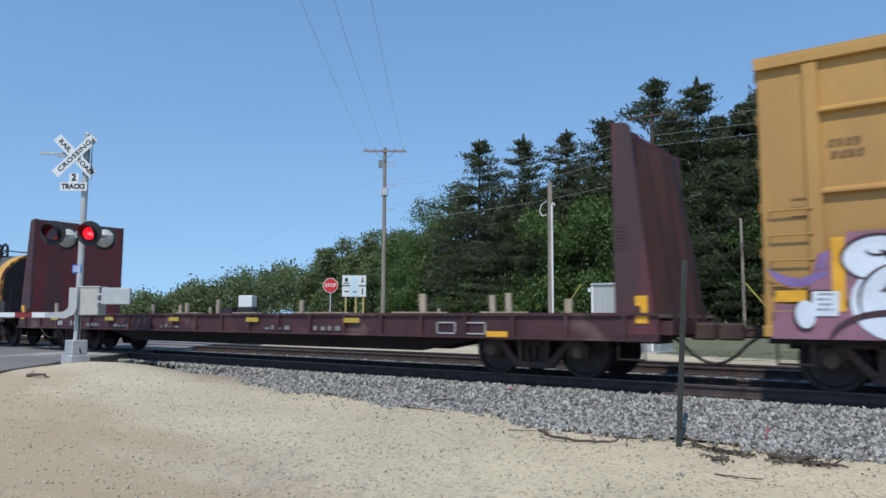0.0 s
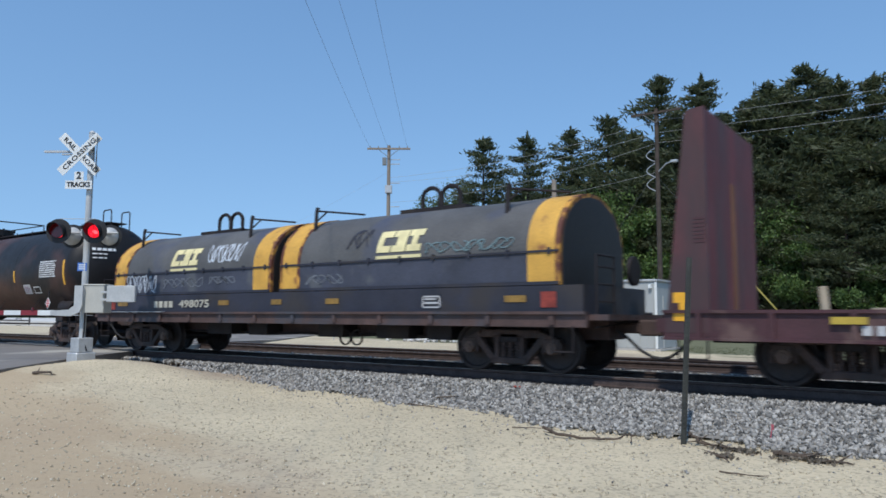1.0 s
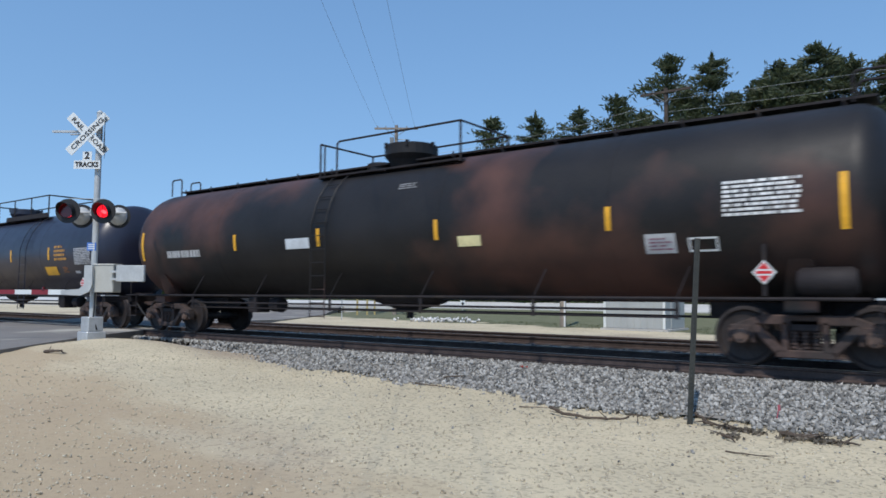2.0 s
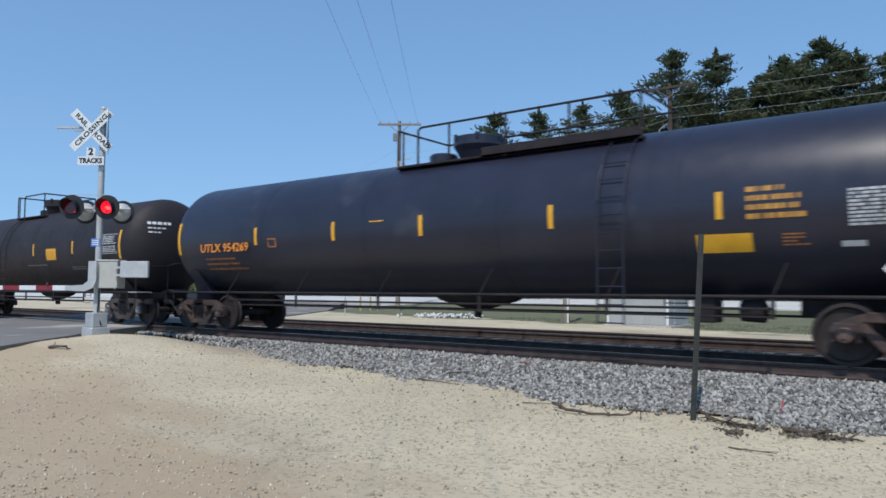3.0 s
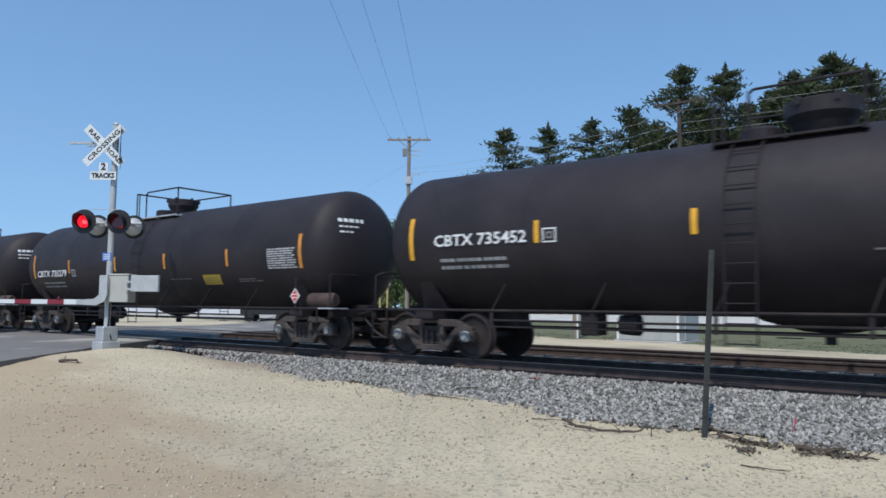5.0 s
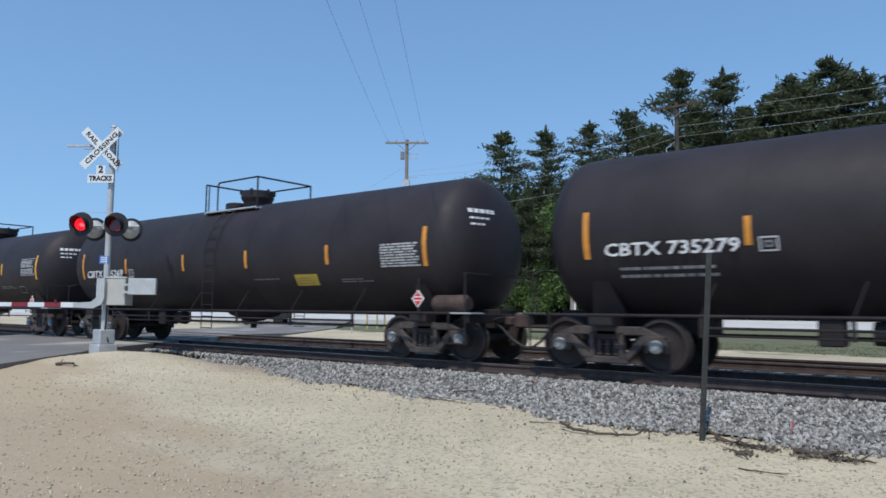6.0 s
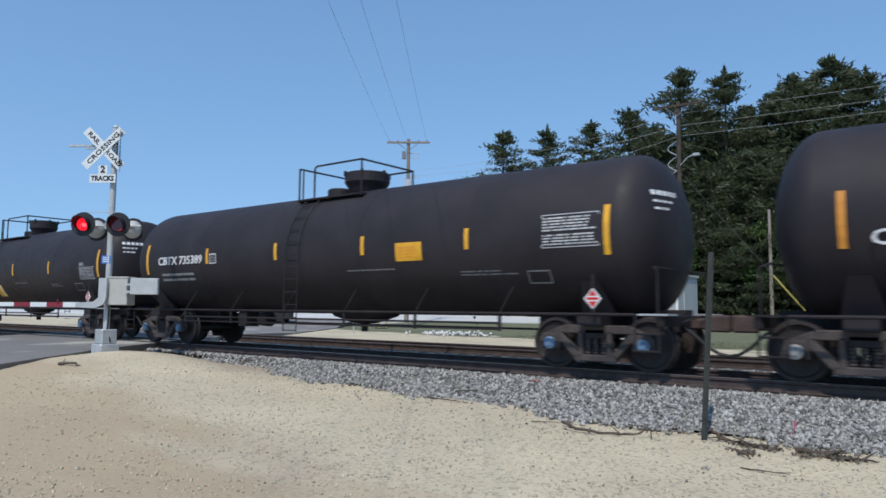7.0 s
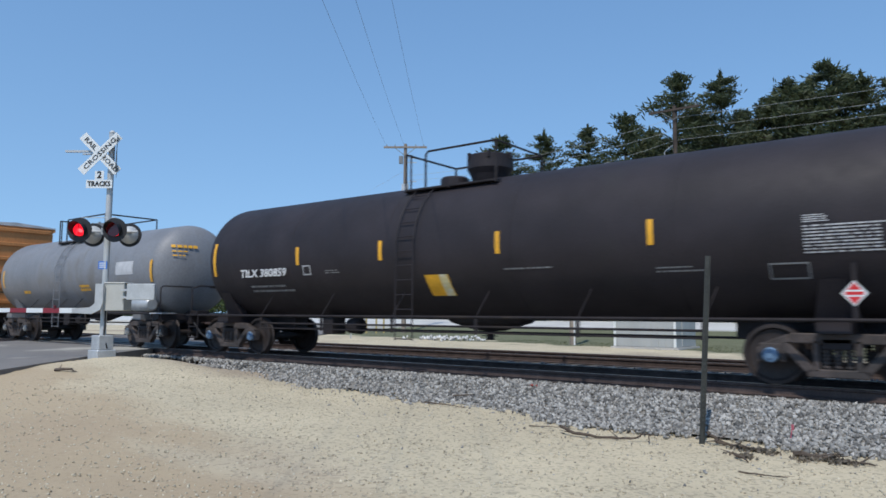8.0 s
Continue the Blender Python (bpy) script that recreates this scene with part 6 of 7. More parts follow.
def marker_post():
    """A leaning dark steel post at the foot of the ballast."""
    bm = bmesh.new()
    box(bm, -0.032, 0.032, -0.006, 0.006, -0.25, 2.31)
    box(bm, -0.006, 0.006, 0.006, 0.034, -0.25, 2.31)
    box(bm, -0.032, -0.024, -0.022, -0.006, -0.25, 2.31)
    box(bm, 0.024, 0.032, -0.022, -0.006, -0.25, 2.31)
    for k in range(32):
        box(bm, -0.010, 0.010, -0.016, -0.006, 0.2 + k * 0.062, 0.225 + k * 0.062)
    p = part("marker_post", bm, POSTSTEEL, m=pose(-2.87, 8.95, float(ground_z(-2.87, 8.95)), 0, 3.3, 30))
    tagged(p, "dark steel post leaning at the foot of the ballast", "post")


def branch(name, label, pts, r, seed, twigs=3):
    """A dead stick on the ground, tapered, with a few twigs."""
    rng = random.Random(seed)
    bm = bmesh.new()
    n = len(pts) - 1
    raw = [Vector((x, y, float(ground_z(x, y)) + h)) for x, y, h in pts]
    P = []
    for a, b in zip(raw, raw[1:]):
        for k in range(3):
            P.append(a.lerp(b, k / 3) + Vector((rng.uniform(-1, 1), rng.uniform(-1, 1), rng.uniform(-0.3, 0.6))) * r * (0.9 if k else 0.3))
    P.append(raw[-1])
    n = len(P) - 1
    for i in range(n):
        rod(bm, P[i], P[i + 1], r * (1 - 0.7 * i / n) * rng.uniform(0.8, 1.15), 7, r * (1 - 0.7 * (i + 1) / n) * rng.uniform(0.8, 1.15))
    for k in range(twigs):
        a = P[rng.randrange(1, n)]
        d = Vector((rng.uniform(-0.25, 0.25), rng.uniform(-0.15, 0.15), rng.uniform(0.0, 0.10)))
        rod(bm, a, a + d, r * 0.45, 5, r * 0.15)
    tagged(part(name, bm, TWIG), label, "stick")


LITTER = leaf_mat("dead leaves and bark", (0.05, 0.04, 0.03), (0.17, 0.14, 0.10), 0.05)


def debris():
    branch("dead_branch", "long thin dead branch with a curled end on the gravel",
           ((-4.55, 8.45, 0.10), (-4.3, 8.36, 0.05), (-4.0, 8.40, 0.03), (-3.75, 8.50, 0.03), (-3.55, 8.55, 0.05), (-3.46, 8.60, 0.10), (-3.38, 8.56, 0.10), (-3.36, 8.48, 0.03)), 0.022, 2)
    branch("dead_branch", "thin pale twig on the gravel", ((-5.1, 8.6, 0.02), (-4.8, 8.72, 0.03), (-4.5, 8.8, 0.02)), 0.008, 3, 1)
    branch("dead_branch", "dark root-like branch beside the steel post",
           ((-2.80, 9.0, 0.14), (-2.70, 8.98, 0.05), (-2.62, 8.97, 0.02), (-2.50, 8.90, 0.03), (-2.3, 8.82, 0.03), (-2.08, 8.76, 0.02)), 0.026, 4, 6)
    branch("dead_branch", "dark dead branch at the ballast's foot", ((-1.80, 8.72, 0.03), (-1.62, 8.66, 0.04), (-1.45, 8.70, 0.03), (-1.25, 8.60, 0.03), (-1.0, 8.56, 0.02)), 0.03, 5, 6)
    branch("dead_branch", "short dark stick on the gravel", ((-2.3, 8.3, 0.03), (-2.18, 8.16, 0.03), (-2.1, 8.05, 0.01)), 0.022, 6, 1)
    branch("dead_branch", "thin stick lying on the ballast", ((-7.6, 10.2, 0.10), (-7.2, 10.45, 0.14), (-6.8, 10.7, 0.18)), 0.014, 7, 1)
    branch("dead_branch", "small dark twig on the lot", ((-2.05, 7.5, 0.01), (-1.8, 7.44, 0.02), (-1.6, 7.5, 0.01)), 0.01, 8, 1)
    branch("dead_branch", "small dark stick beside the road", ((-15.4, 6.9, 0.03), (-15.0, 7.0, 0.06), (-14.8, 7.05, 0.02)), 0.035, 9, 2)
    branch("dead_branch", "small flat stick on the gravel", ((-7.9, 9.7, 0.02), (-7.3, 9.55, 0.03), (-6.8, 9.5, 0.02)), 0.014, 10, 1)
    nr = np.random.default_rng(77)
    C = []
    for x0, y0, x1, y1, w, m in ((-2.45, 8.88, -2.05, 8.74, 0.05, 30), (-1.72, 8.68, -1.15, 8.58, 0.07, 46), (-2.3, 8.45, -2.15, 8.35, 0.05, 8)):
        for _ in range(m):
            t = nr.uniform()
            x, y = x0 + (x1 - x0) * t + nr.normal(0, w), y0 + (y1 - y0) * t + nr.normal(0, w)
            C.append((x, y, float(ground_z(x, y)) + 0.018))
    V, F = leaf_quads(nr, np.array(C), [0.035] * len(C), 9, 0.028, 0.2, 0.5)
    tagged(from_arrays("leaf_litter", V, F, LITTER), "dark dead leaves and bark round the branches", "leaf litter", kind="stuff")
    bm = bmesh.new()
    rod(bm, (0, 0, 0), (0.03, 0.02, 0.22), 0.007, 6)
    box(bm, 0.015, 0.045, 0.015, 0.022, 0.15, 0.22)
    tagged(part("survey_stake", bm, PINKTAPE, m=pose(-2.0, 9.55, float(ground_z(-2.0, 9.55)) + 0.02)), "small pink survey stake in the ballast", "stake")
    bm = bmesh.new()
    box(bm, -0.10, 0.10, -0.06, 0.06, 0, 0.03)
    tagged(part("rusty_plate", bm, RUSTORANGE, bevel=0.01, m=pose(-6.35, 10.95, -0.20, 4, 6, 20)), "rusty tie plate lying on the ballast", "plate")


def shelter():
    """The pale metal signal shelter beyond the tracks."""
    sh = empty("signal_shelter", "pale grey metal signal shelter with a lidded roof", "shelter")
    sh.matrix_basis = pose(-11.05, 28.9, -0.32)
    bm = bmesh.new()
    box(bm, -1.27, 1.27, -1.2, 1.2, 0.10, 2.76)
    part("body", bm, SHELTER, sh, bevel=0.02)
    bm = bmesh.new()
    box(bm, -1.33, 1.33, -1.27, 1.27, 2.765, 2.86)
    part("roof", bm, GALV, sh, "thin metal roof lid", bevel=0.025)
    for x in (-1.25, 1.25):
        bm = bmesh.new()
        box(bm, x - 0.05, x + 0.05, -1.235, -1.202, 0.12, 2.75)
        part("corner_post", bm, SIGNWHITE, sh, "pale corner post")
    bm = bmesh.new()
    box(bm, -1.4, 1.4, -1.3, 1.3, -0.25, 0.10)
    part("plinth", bm, CONCRETE, sh, "concrete plinth")
    for i in range(9):
        bm = bmesh.new()
        x = -1.12 + i * 0.28
        box(bm, x - 0.025, x + 0.025, -1.218, -1.202, 0.14, 2.74)
        part("rib", bm, SHELTER, sh)
    bm = bmesh.new()
    box(bm, 1.27, 1.30, -0.5, 0.45, 0.14, 2.2)
    part("door", bm, SHELTER, sh, "pale grey door")
    for x in (-1.33, 1.05):
        bm = bmesh.new()
        box(bm, x - 0.06, x + 0.06, -1.34, -1.22, 2.50, 2.66)
        part("lifting_lug", bm, SIGNWHITE, sh)


def far_furniture():
    # stop sign
    st = empty("stop_sign", "red octagonal stop sign on a steel post", "road sign")
    st.matrix_basis = pose(-28.05, 28.2, -0.3, 0, 0, 40)
    bm = bmesh.new()
    box(bm, -0.03, 0.03, -0.02, 0.02, -0.2, 3.2)
    part("post", bm, GALV, st)
    bm = bmesh.new()
    m8 = Matrix.Rotation(radians(90), 4, "X") @ Matrix.Rotation(radians(22.5), 4, "Z")
    bmesh.ops.create_cone(bm, cap_ends=True, segments=8, radius1=0.43, radius2=0.43, depth=0.01, matrix=Matrix.Translation((0, -0.03, 3.15)) @ m8)
    part("rim", bm, SIGNWHITE, st)
    bm = bmesh.new()
    bmesh.ops.create_cone(bm, cap_ends=True, segments=8, radius1=0.40, radius2=0.40, depth=0.01, matrix=Matrix.Translation((0, -0.038, 3.15)) @ m8)
    part("face", bm, RED, st)
    lettering("letters", "STOP", 0.27, SIGNWHITE, st, pose(0, -0.048, 3.15, 90, 0, 0), 0.006, "CENTER", 0.95)
    # route sign board
    rs = empty("route_sign", "white route marker board on three timber posts", "road sign")
    rs.matrix_basis = pose(-32.9, 35.3, 0.75, 0, 0, 40)
    bm = bmesh.new()
    box(bm, -0.80, 0.80, -0.02, 0.02, 1.75, 3.18)
    part("board", bm, SIGNWHITE, rs)
    for x in (-0.55, 0.12, 0.62):
        bm = bmesh.new()
        box(bm, x - 0.06, x + 0.06, 0.02, 0.10, -1.25, 1.9)
        part("post", bm, TIMBERYELLOW, rs, "yellowish timber post")
    bm = bmesh.new()
    for a in ((-0.72, -0.32, 2.62, 2.68), (-0.62, -0.42, 2.75, 3.0), (-0.8, -0.28, 2.44, 2.52), (0.30, 0.8, 2.44, 2.52), (-0.64, -0.34, 2.05, 2.13), (-0.1, 0.18, 2.02, 2.10), (0.52, 0.60, 1.90, 2.30), (0.46, 0.66, 2.72, 2.80), (0.52, 0.60, 2.80, 3.02)):
        box(bm, a[0], a[1], -0.028, -0.021, a[2], a[3])
    part("marks", bm, DARKINK, rs)
    bm = bmesh.new()
    rod(bm, (0.0, -0.021, 2.85), (0.0, -0.03, 2.85), 0.24, 18)
    box(bm, -0.22, 0.25, -0.028, -0.0215, 1.80, 2.58)
    part("shield", bm, PALEBLUE, rs, "pale blue shield")
    bm = bmesh.new()
    box(bm, -0.02, 0.02, -0.02, 0.02, -0.2, 1.6)
    ms = part("marker_sign", bm, GALV, m=pose(-27.2, 38.6, -0.3, 0, 0, 36))
    tagged(ms, "small white marker sign with dark marks on a post", "road sign")
    bm = bmesh.new()
    box(bm, -0.16, 0.16, -0.035, -0.022, 0.75, 1.65)
    pl = part("plate", bm, SIGNWHITE, ms)
    bm = bmesh.new()
    for z in (0.85, 1.12, 1.42):
        rod(bm, (0, -0.036, z + 0.02), (0, -0.04, z + 0.02), 0.09, 10)
    part("marks", bm, DARKINK, pl)


def box_truck():
    """A small white box truck standing on the highway."""
    t = empty("box_truck", "small truck with a white box body on the highway", "truck")
    t.matrix_basis = pose(-44.4, 35.7, -0.20, 0, 0, 38)
    bm = bmesh.new()
    box(bm, -0.52, 0.52, -0.8, 0.8, 2.05, 2.95)
    part("box_body", bm, SIGNWHITE, t, bevel=0.04)
    bm = bmesh.new()
    box(bm, -2.3, 1.5, -0.85, 0.85, 0.55, 1.33)
    box(bm, -0.6, 0.6, -0.8, 0.8, 1.30, 2.05)
    a = [bm.verts.new((x, y, z)) for y in (-0.85, 0.85) for x, z in ((-2.1, 1.33), (-0.95, 1.33), (-0.95, 2.05), (-1.5, 2.05))]
    bm.faces.new(a[:4])
    bm.faces.new(a[4:][::-1])
    for i in range(4):
        j = (i + 1) % 4
        bm.faces.new((a[i], a[i + 4], a[j + 4], a[j]))
    bmesh.ops.recalc_face_normals(bm, faces=bm.faces)
    part("cab", bm, LAMPBLACK, t, "dark cab and chassis")
    for x in (-1.6, 0.8):
        for y in (-0.8, 0.8):
            bm = bmesh.new()
            rod(bm, (x, y - 0.12, 0.36), (x, y + 0.12, 0.36), 0.36, 18)
            part("wheel", bm, LAMPBLACK, t)


TIMBERYELLOW = mat("yellowish timber", (0.42, 0.33, 0.14), 0.8, var=0.2, scale=4)
PALEBLUE = mat("pale blue sheeting", (0.50, 0.66, 0.72), 0.5, var=0.06)


def cable(name, label, a, b, sag, r, material):
    a, b = Vector(a), Vector(b)
    cu = bpy.data.curves.new(name, "CURVE")
    cu.dimensions, cu.bevel_depth, cu.bevel_resolution = "3D", r, 1
    n = 24
    sp = cu.splines.new("POLY")
    sp.points.add(n)
    for i in range(n + 1):
        t = i / n
        p = a.lerp(b, t)
        sp.points[i].co = (p.x, p.y, p.z - 4 * sag * t * (1 - t), 1)
    cu.materials.append(material)
    return tagged(new(name, cu), label, "cable", "overhead wires")


POLE_A, POLE_B, POLE_C = Vector((-30.7, 35.75, -0.3)), Vector((-13.7, 39.5, -0.3)), Vector((22.0, 44.0, -0.3))


def pole(at, h, arm_turn, label, r=0.16, crossarm=True, wood=None, fittings=True):
    p = empty("utility_pole", label, "utility pole", "utility poles")
    p.matrix_basis = Matrix.Translation(at)
    bm = bmesh.new()
    rod(bm, (0, 0, -0.5), (0, 0, h), r, 14, r * 0.68)
    part("pole_shaft", bm, wood or OLDWOOD, p, smooth=True)
    if crossarm:
        bm = bmesh.new()
        m = Matrix.Translation((0, 0, h - 0.25)) @ Matrix.Rotation(radians(arm_turn), 4, "Z")
        box(bm, -1.45, 1.45, -0.17, -0.06, -0.06, 0.06, m)
        part("crossarm", bm, wood or OLDWOOD, p)
        for x in (-1.25, -0.7, 0.7, 1.25):
            bm = bmesh.new()
            box(bm, x - 0.03, x + 0.03, -0.15, -0.08, 0.06, 0.18, m)
            part("insulator", bm, GALVDARK, p)
        for s in (-1, 1):
            bm = bmesh.new()
            rod(bm, m @ Vector((s * 0.7, -0.18, -0.05)), m @ Vector((0, -0.18, -0.6)), 0.02, 6)
            part("arm_brace", bm, GALVDARK, p)
        if not fittings:
            return p
        bm = bmesh.new()
        box(bm, -0.42, -0.16, -0.16, 0.10, h - 1.35, h - 0.85, Matrix.Rotation(radians(arm_turn), 4, "Z"))
        part("cutout", bm, GALVDARK, p, "small dark switch can")
        m2 = Matrix.Rotation(radians(arm_turn), 4, "Z")
        for z in (h - 1.0, h - 1.3, h - 2.6, h - 4.2):
            bm = bmesh.new()
            box(bm, 0.1, 0.75, -0.03, 0.03, z, z + 0.05, m2)
            part("bracket", bm, GALV, p)
        bm = bmesh.new()
        box(bm, -0.22, 0.22, -0.22, 0.22, h - 3.25, h - 2.75, m2)
        part("pole_band", bm, GALV, p)
    return p


def poles_and_wires():
    pole(POLE_A, 12.8, 36, "tall grey wooden utility pole with a crossarm")
    p = pole(POLE_B, 13.3, 0, "dark wooden utility pole with curved brackets and a lamp", wood=BARK, fittings=False)
    bm = bmesh.new()
    for z in (10.6, 9.7, 8.9):
        pts = [Vector((-0.1 - 0.5 * math.sin(math.pi * i / 8), -0.1, z + 0.4 - 0.8 * i / 8)) for i in range(9)]
        pipe(bm, pts, 0.025)
    pipe(bm, [(0.1, -0.1, 9.6), (0.6, -0.35, 9.95), (1.1, -0.6, 10.0)], 0.035)
    box(bm, 1.0, 1.35, -0.75, -0.5, 9.92, 10.05)
    part("lamp_bracket", bm, GALV, p)
    pole(POLE_C, 13.9, 5, "wooden utility pole with a crossarm")
    g = pole(Vector((-15.0, 29.2, -0.3)), 7.65, 0, "short grey pole with a white conduit up its side", 0.155, False)
    bm = bmesh.new()
    rod(bm, (0.14, -0.10, 0), (0.14, -0.10, 6.55), 0.045, 10)
    pipe(bm, [(0.14, -0.10, 6.55), (0.21, -0.08, 6.68), (0.24, 0, 6.55)], 0.04)
    pipe(bm, [(-0.12, -0.08, 6.8), (-0.40, -0.08, 6.65), (-0.50, -0.08, 6.35), (-0.36, -0.08, 6.1), (-0.16, -0.08, 6.15)], 0.02)
    part("conduit", bm, CONDUIT, g, "white plastic conduit")
    st = pole(Vector((-10.87, 47.5, 0.4)), 7.1, 0, "short weathered pole among the bushes", 0.13, False)
    up = Vector((0, 0, 1))
    for k, (za, zb, sag) in enumerate(((10.6, 12.6, 0.5), (10.3, 11.9, 0.55), (8.9, 11.3, 0.6), (7.9, 9.6, 0.45))):
        cable("overhead_wire", "thin grey overhead wire between utility poles", POLE_A + up * za, POLE_B + up * zb, sag, 0.008, WIRE)
        if k == 3:
            continue
        cable("overhead_wire", "thin grey overhead wire between utility poles", POLE_B + up * zb, POLE_C + up * (zb + 1.0), sag * 0.4, 0.008, WIRE)
    cable("overhead_wire", "thin wire sagging down the pole line", POLE_A + up * 11.0, Vector((-95, 64, 9)), 1.0, 0.005, WIRE)
    d = Vector((16.4, -21.7, 0)).normalized()
    side = Vector((0.80, 0.60, 0))
    for s in (-1.25, -0.05, 1.25):
        a = POLE_A + up * 12.6 + side * s
        cable("overhead_wire", "dark overhead wire crossing above the tracks", a, a + d * 66 - up * 1.0 - side * s * 0.3, 1.0, 0.0055, WIREDARK)
    # guy wires with yellow guards
    for x, y, top in ((-24.2, 47.5, (-13.7, 39.5, 9.5)), (-8.48, 47.5, (-13.7, 39.5, 9.0))):
        a, b = Vector((x, y, 0.5)), Vector(top)
        cable("guy_wire", "steel guy wire anchored in the ground", a, b, 0, 0.010, WIREDARK)
        bm = bmesh.new()
        rod(bm, a, a.lerp(b, 0.32), 0.05, 8)
        tagged(part("guy_guard", bm, GUARDYELLOW), "yellow plastic guard on a guy wire", "guard", "guy guards")


GUARDYELLOW = mat("faded yellow plastic", (0.50, 0.40, 0.10), 0.5, var=0.1)


# ---- plants ----
def leaf_quads(rng, centres, spread, per, size, flat=1.0, thin=0.45, up=0.0):
    """Small diamond leaves strewn round each centre."""
    n = len(centres) * per
    c = np.repeat(centres, per, 0) + rng.normal(0, 1, (n, 3)) * np.repeat(np.asarray(spread).reshape(-1, 1) * np.ones((len(centres), 3)) * np.array([1, 1, flat]), per, 0)
    u = rng.normal(size=(n, 3)) + np.array([0, 0, up])
    u /= np.linalg.norm(u, axis=1)[:, None]
    w = np.cross(u, rng.normal(size=(n, 3)))
    w /= np.linalg.norm(w, axis=1)[:, None]
    s = rng.uniform(0.6, 1.3, (n, 1)) * size
    V = np.stack([c - u * s, c - w * s * thin, c + u * s, c + w * s * thin], 1).reshape(-1, 3)
    F = np.arange(4 * n).reshape(-1, 4)
    return V, F


def sprays(rng, centres, axes, spread, per, size, thin):
    """Needle sprays round each centre, fanned out along its axis and turned up at the tips."""
    n = len(centres) * per
    ax = np.repeat(axes, per, 0)
    c = np.repeat(centres, per, 0) + rng.normal(0, 1, (n, 3)) * np.repeat(spread, per, 0)
    u = ax + rng.normal(0, 0.42, (n, 3)) + np.array([0, 0, 0.30])
    u /= np.linalg.norm(u, axis=1)[:, None]
    w = np.cross(u, rng.normal(size=(n, 3)))
    w /= np.linalg.norm(w, axis=1)[:, None]
    s = rng.uniform(0.55, 1.25, (n, 1)) * size
    V = np.stack([c - u * s, c - w * s * thin + u * s * 0.2, c + u * s, c + w * s * thin + u * s * 0.2], 1).reshape(-1, 3)
    return V, np.arange(4 * n).reshape(-1, 4)


def pine(h, seed, base=1.0, wide=4.7):
    """A tall white pine: straight trunk, level limbs in loose layers, plumes of needles turned up at the tips."""
    rng = np.random.default_rng(seed)
    t = empty("pine_tree", "tall dark green pine with layered plumes of needles", "tree", "pines behind the tracks")
    bm = bmesh.new()
    rod(bm, (0, 0, -0.3), (0, 0, h * 0.55), 0.26, 10, 0.15)
    rod(bm, (0, 0, h * 0.55), (0, 0, h * 0.97), 0.15, 8, 0.03)
    C, A, S = [], [], []
    z = base
    while z < h - 0.35:
        f = (z - base) / (h - base)
        reach = 0.30 + wide * min(1.0, (1 - f) * 1.95)
        for k in range(int(rng.integers(6, 9)) - (2 if f > 0.8 else 0)):
            a = rng.uniform(0, 2 * math.pi)
            L = reach * rng.choice((0.5, 0.75, 0.9, 1.0, 1.08))
            d = np.array([math.cos(a), math.sin(a), 0.0])
            side = np.array([-d[1], d[0], 0.0])
            o = np.array([0, 0, z + rng.normal(0, 0.15)])
            e = d * L + np.array([0, 0, (0.04 + 0.22 * f * f) * L])
            rod(bm, o, o + e, 0.045 * (1 - f) + 0.018, 4, 0.01)
            for q in np.linspace(0.32, 1.0, max(3, int(L * 1.75))):
                rise = 0.16 * L * (q * q - q * 0.8)
                C.append(o + e * q + np.array([0, 0, rise]) + side * rng.normal(0, 0.15 * L * q))
                A.append(d * 0.8 + side * rng.normal(0, 0.4))
                S.append((0.20 + 0.06 * L, 0.20 + 0.06 * L, 0.09 + 0.014 * L))
        z += rng.uniform(0.75, 1.40) * (1.05 - 0.6 * f)
    for q in range(5):
        C.append(np.array([0, 0, h - 0.22 * q]))
        A.append(np.array([0, 0, 1.0]))
        S.append((0.03 + 0.03 * q, 0.03 + 0.03 * q, 0.10))
    part("trunk", bm, BARK, t)
    V, F = sprays(rng, np.array(C), np.array(A), np.array(S), 23, 0.25, 0.23)
    from_arrays("crown", V, F, NEEDLE, t)
    return t


def broadleaf(h, w, seed, material, name="broadleaf_tree", label="bright green broadleaf tree", trunk=0.16, size=0.125, per=30, low=0.12):
    rng = np.random.default_rng(seed)
    t = empty(name, label, "tree" if h > 5 else "bush", "broadleaf trees and bushes")
    bm = bmesh.new()
    rod(bm, (0, 0, -0.3), (0, 0, h * 0.5), trunk, 9, trunk * 0.6)
    C, S = [], []
    lobes = []
    for k in range(max(8, int(h * 1.6))):
        a, q = rng.uniform(0, 2 * math.pi), rng.uniform(low, 0.9)
        rad = w * math.sqrt(max(0.05, 1 - ((q - 0.45) / 0.6) ** 2)) * rng.uniform(0.25, 0.85)
        p = np.array([rad * math.cos(a), rad * math.sin(a), h * q])
        lobes.append(p)
        rod(bm, (0, 0, h * min(0.45, q * 0.6)), p, trunk * 0.35, 6, 0.02)
    lobes.append(np.array([0.1, 0, h * 0.92]))
    for p in lobes:
        R = w * rng.uniform(0.24, 0.42)
        for k in range(26):
            d = rng.normal(size=3)
            d /= np.linalg.norm(d)
            C.append(p + d * R * rng.uniform(0.5, 1.0) * np.array([1, 1, 0.75]))
            S.append(R * 0.20)
    part("trunk", bm, BARK, t)
    C = np.array(C)
    C[:, 2] = np.clip(C[:, 2], 0.15, h)
    V, F = leaf_quads(rng, C, S, per, size)
    from_arrays("crown", V, F, material, t)
    return t


def polar(bearing, d, z=-0.3):
    a = radians(bearing)
    return Vector((d * math.sin(a), d * math.cos(a), z))


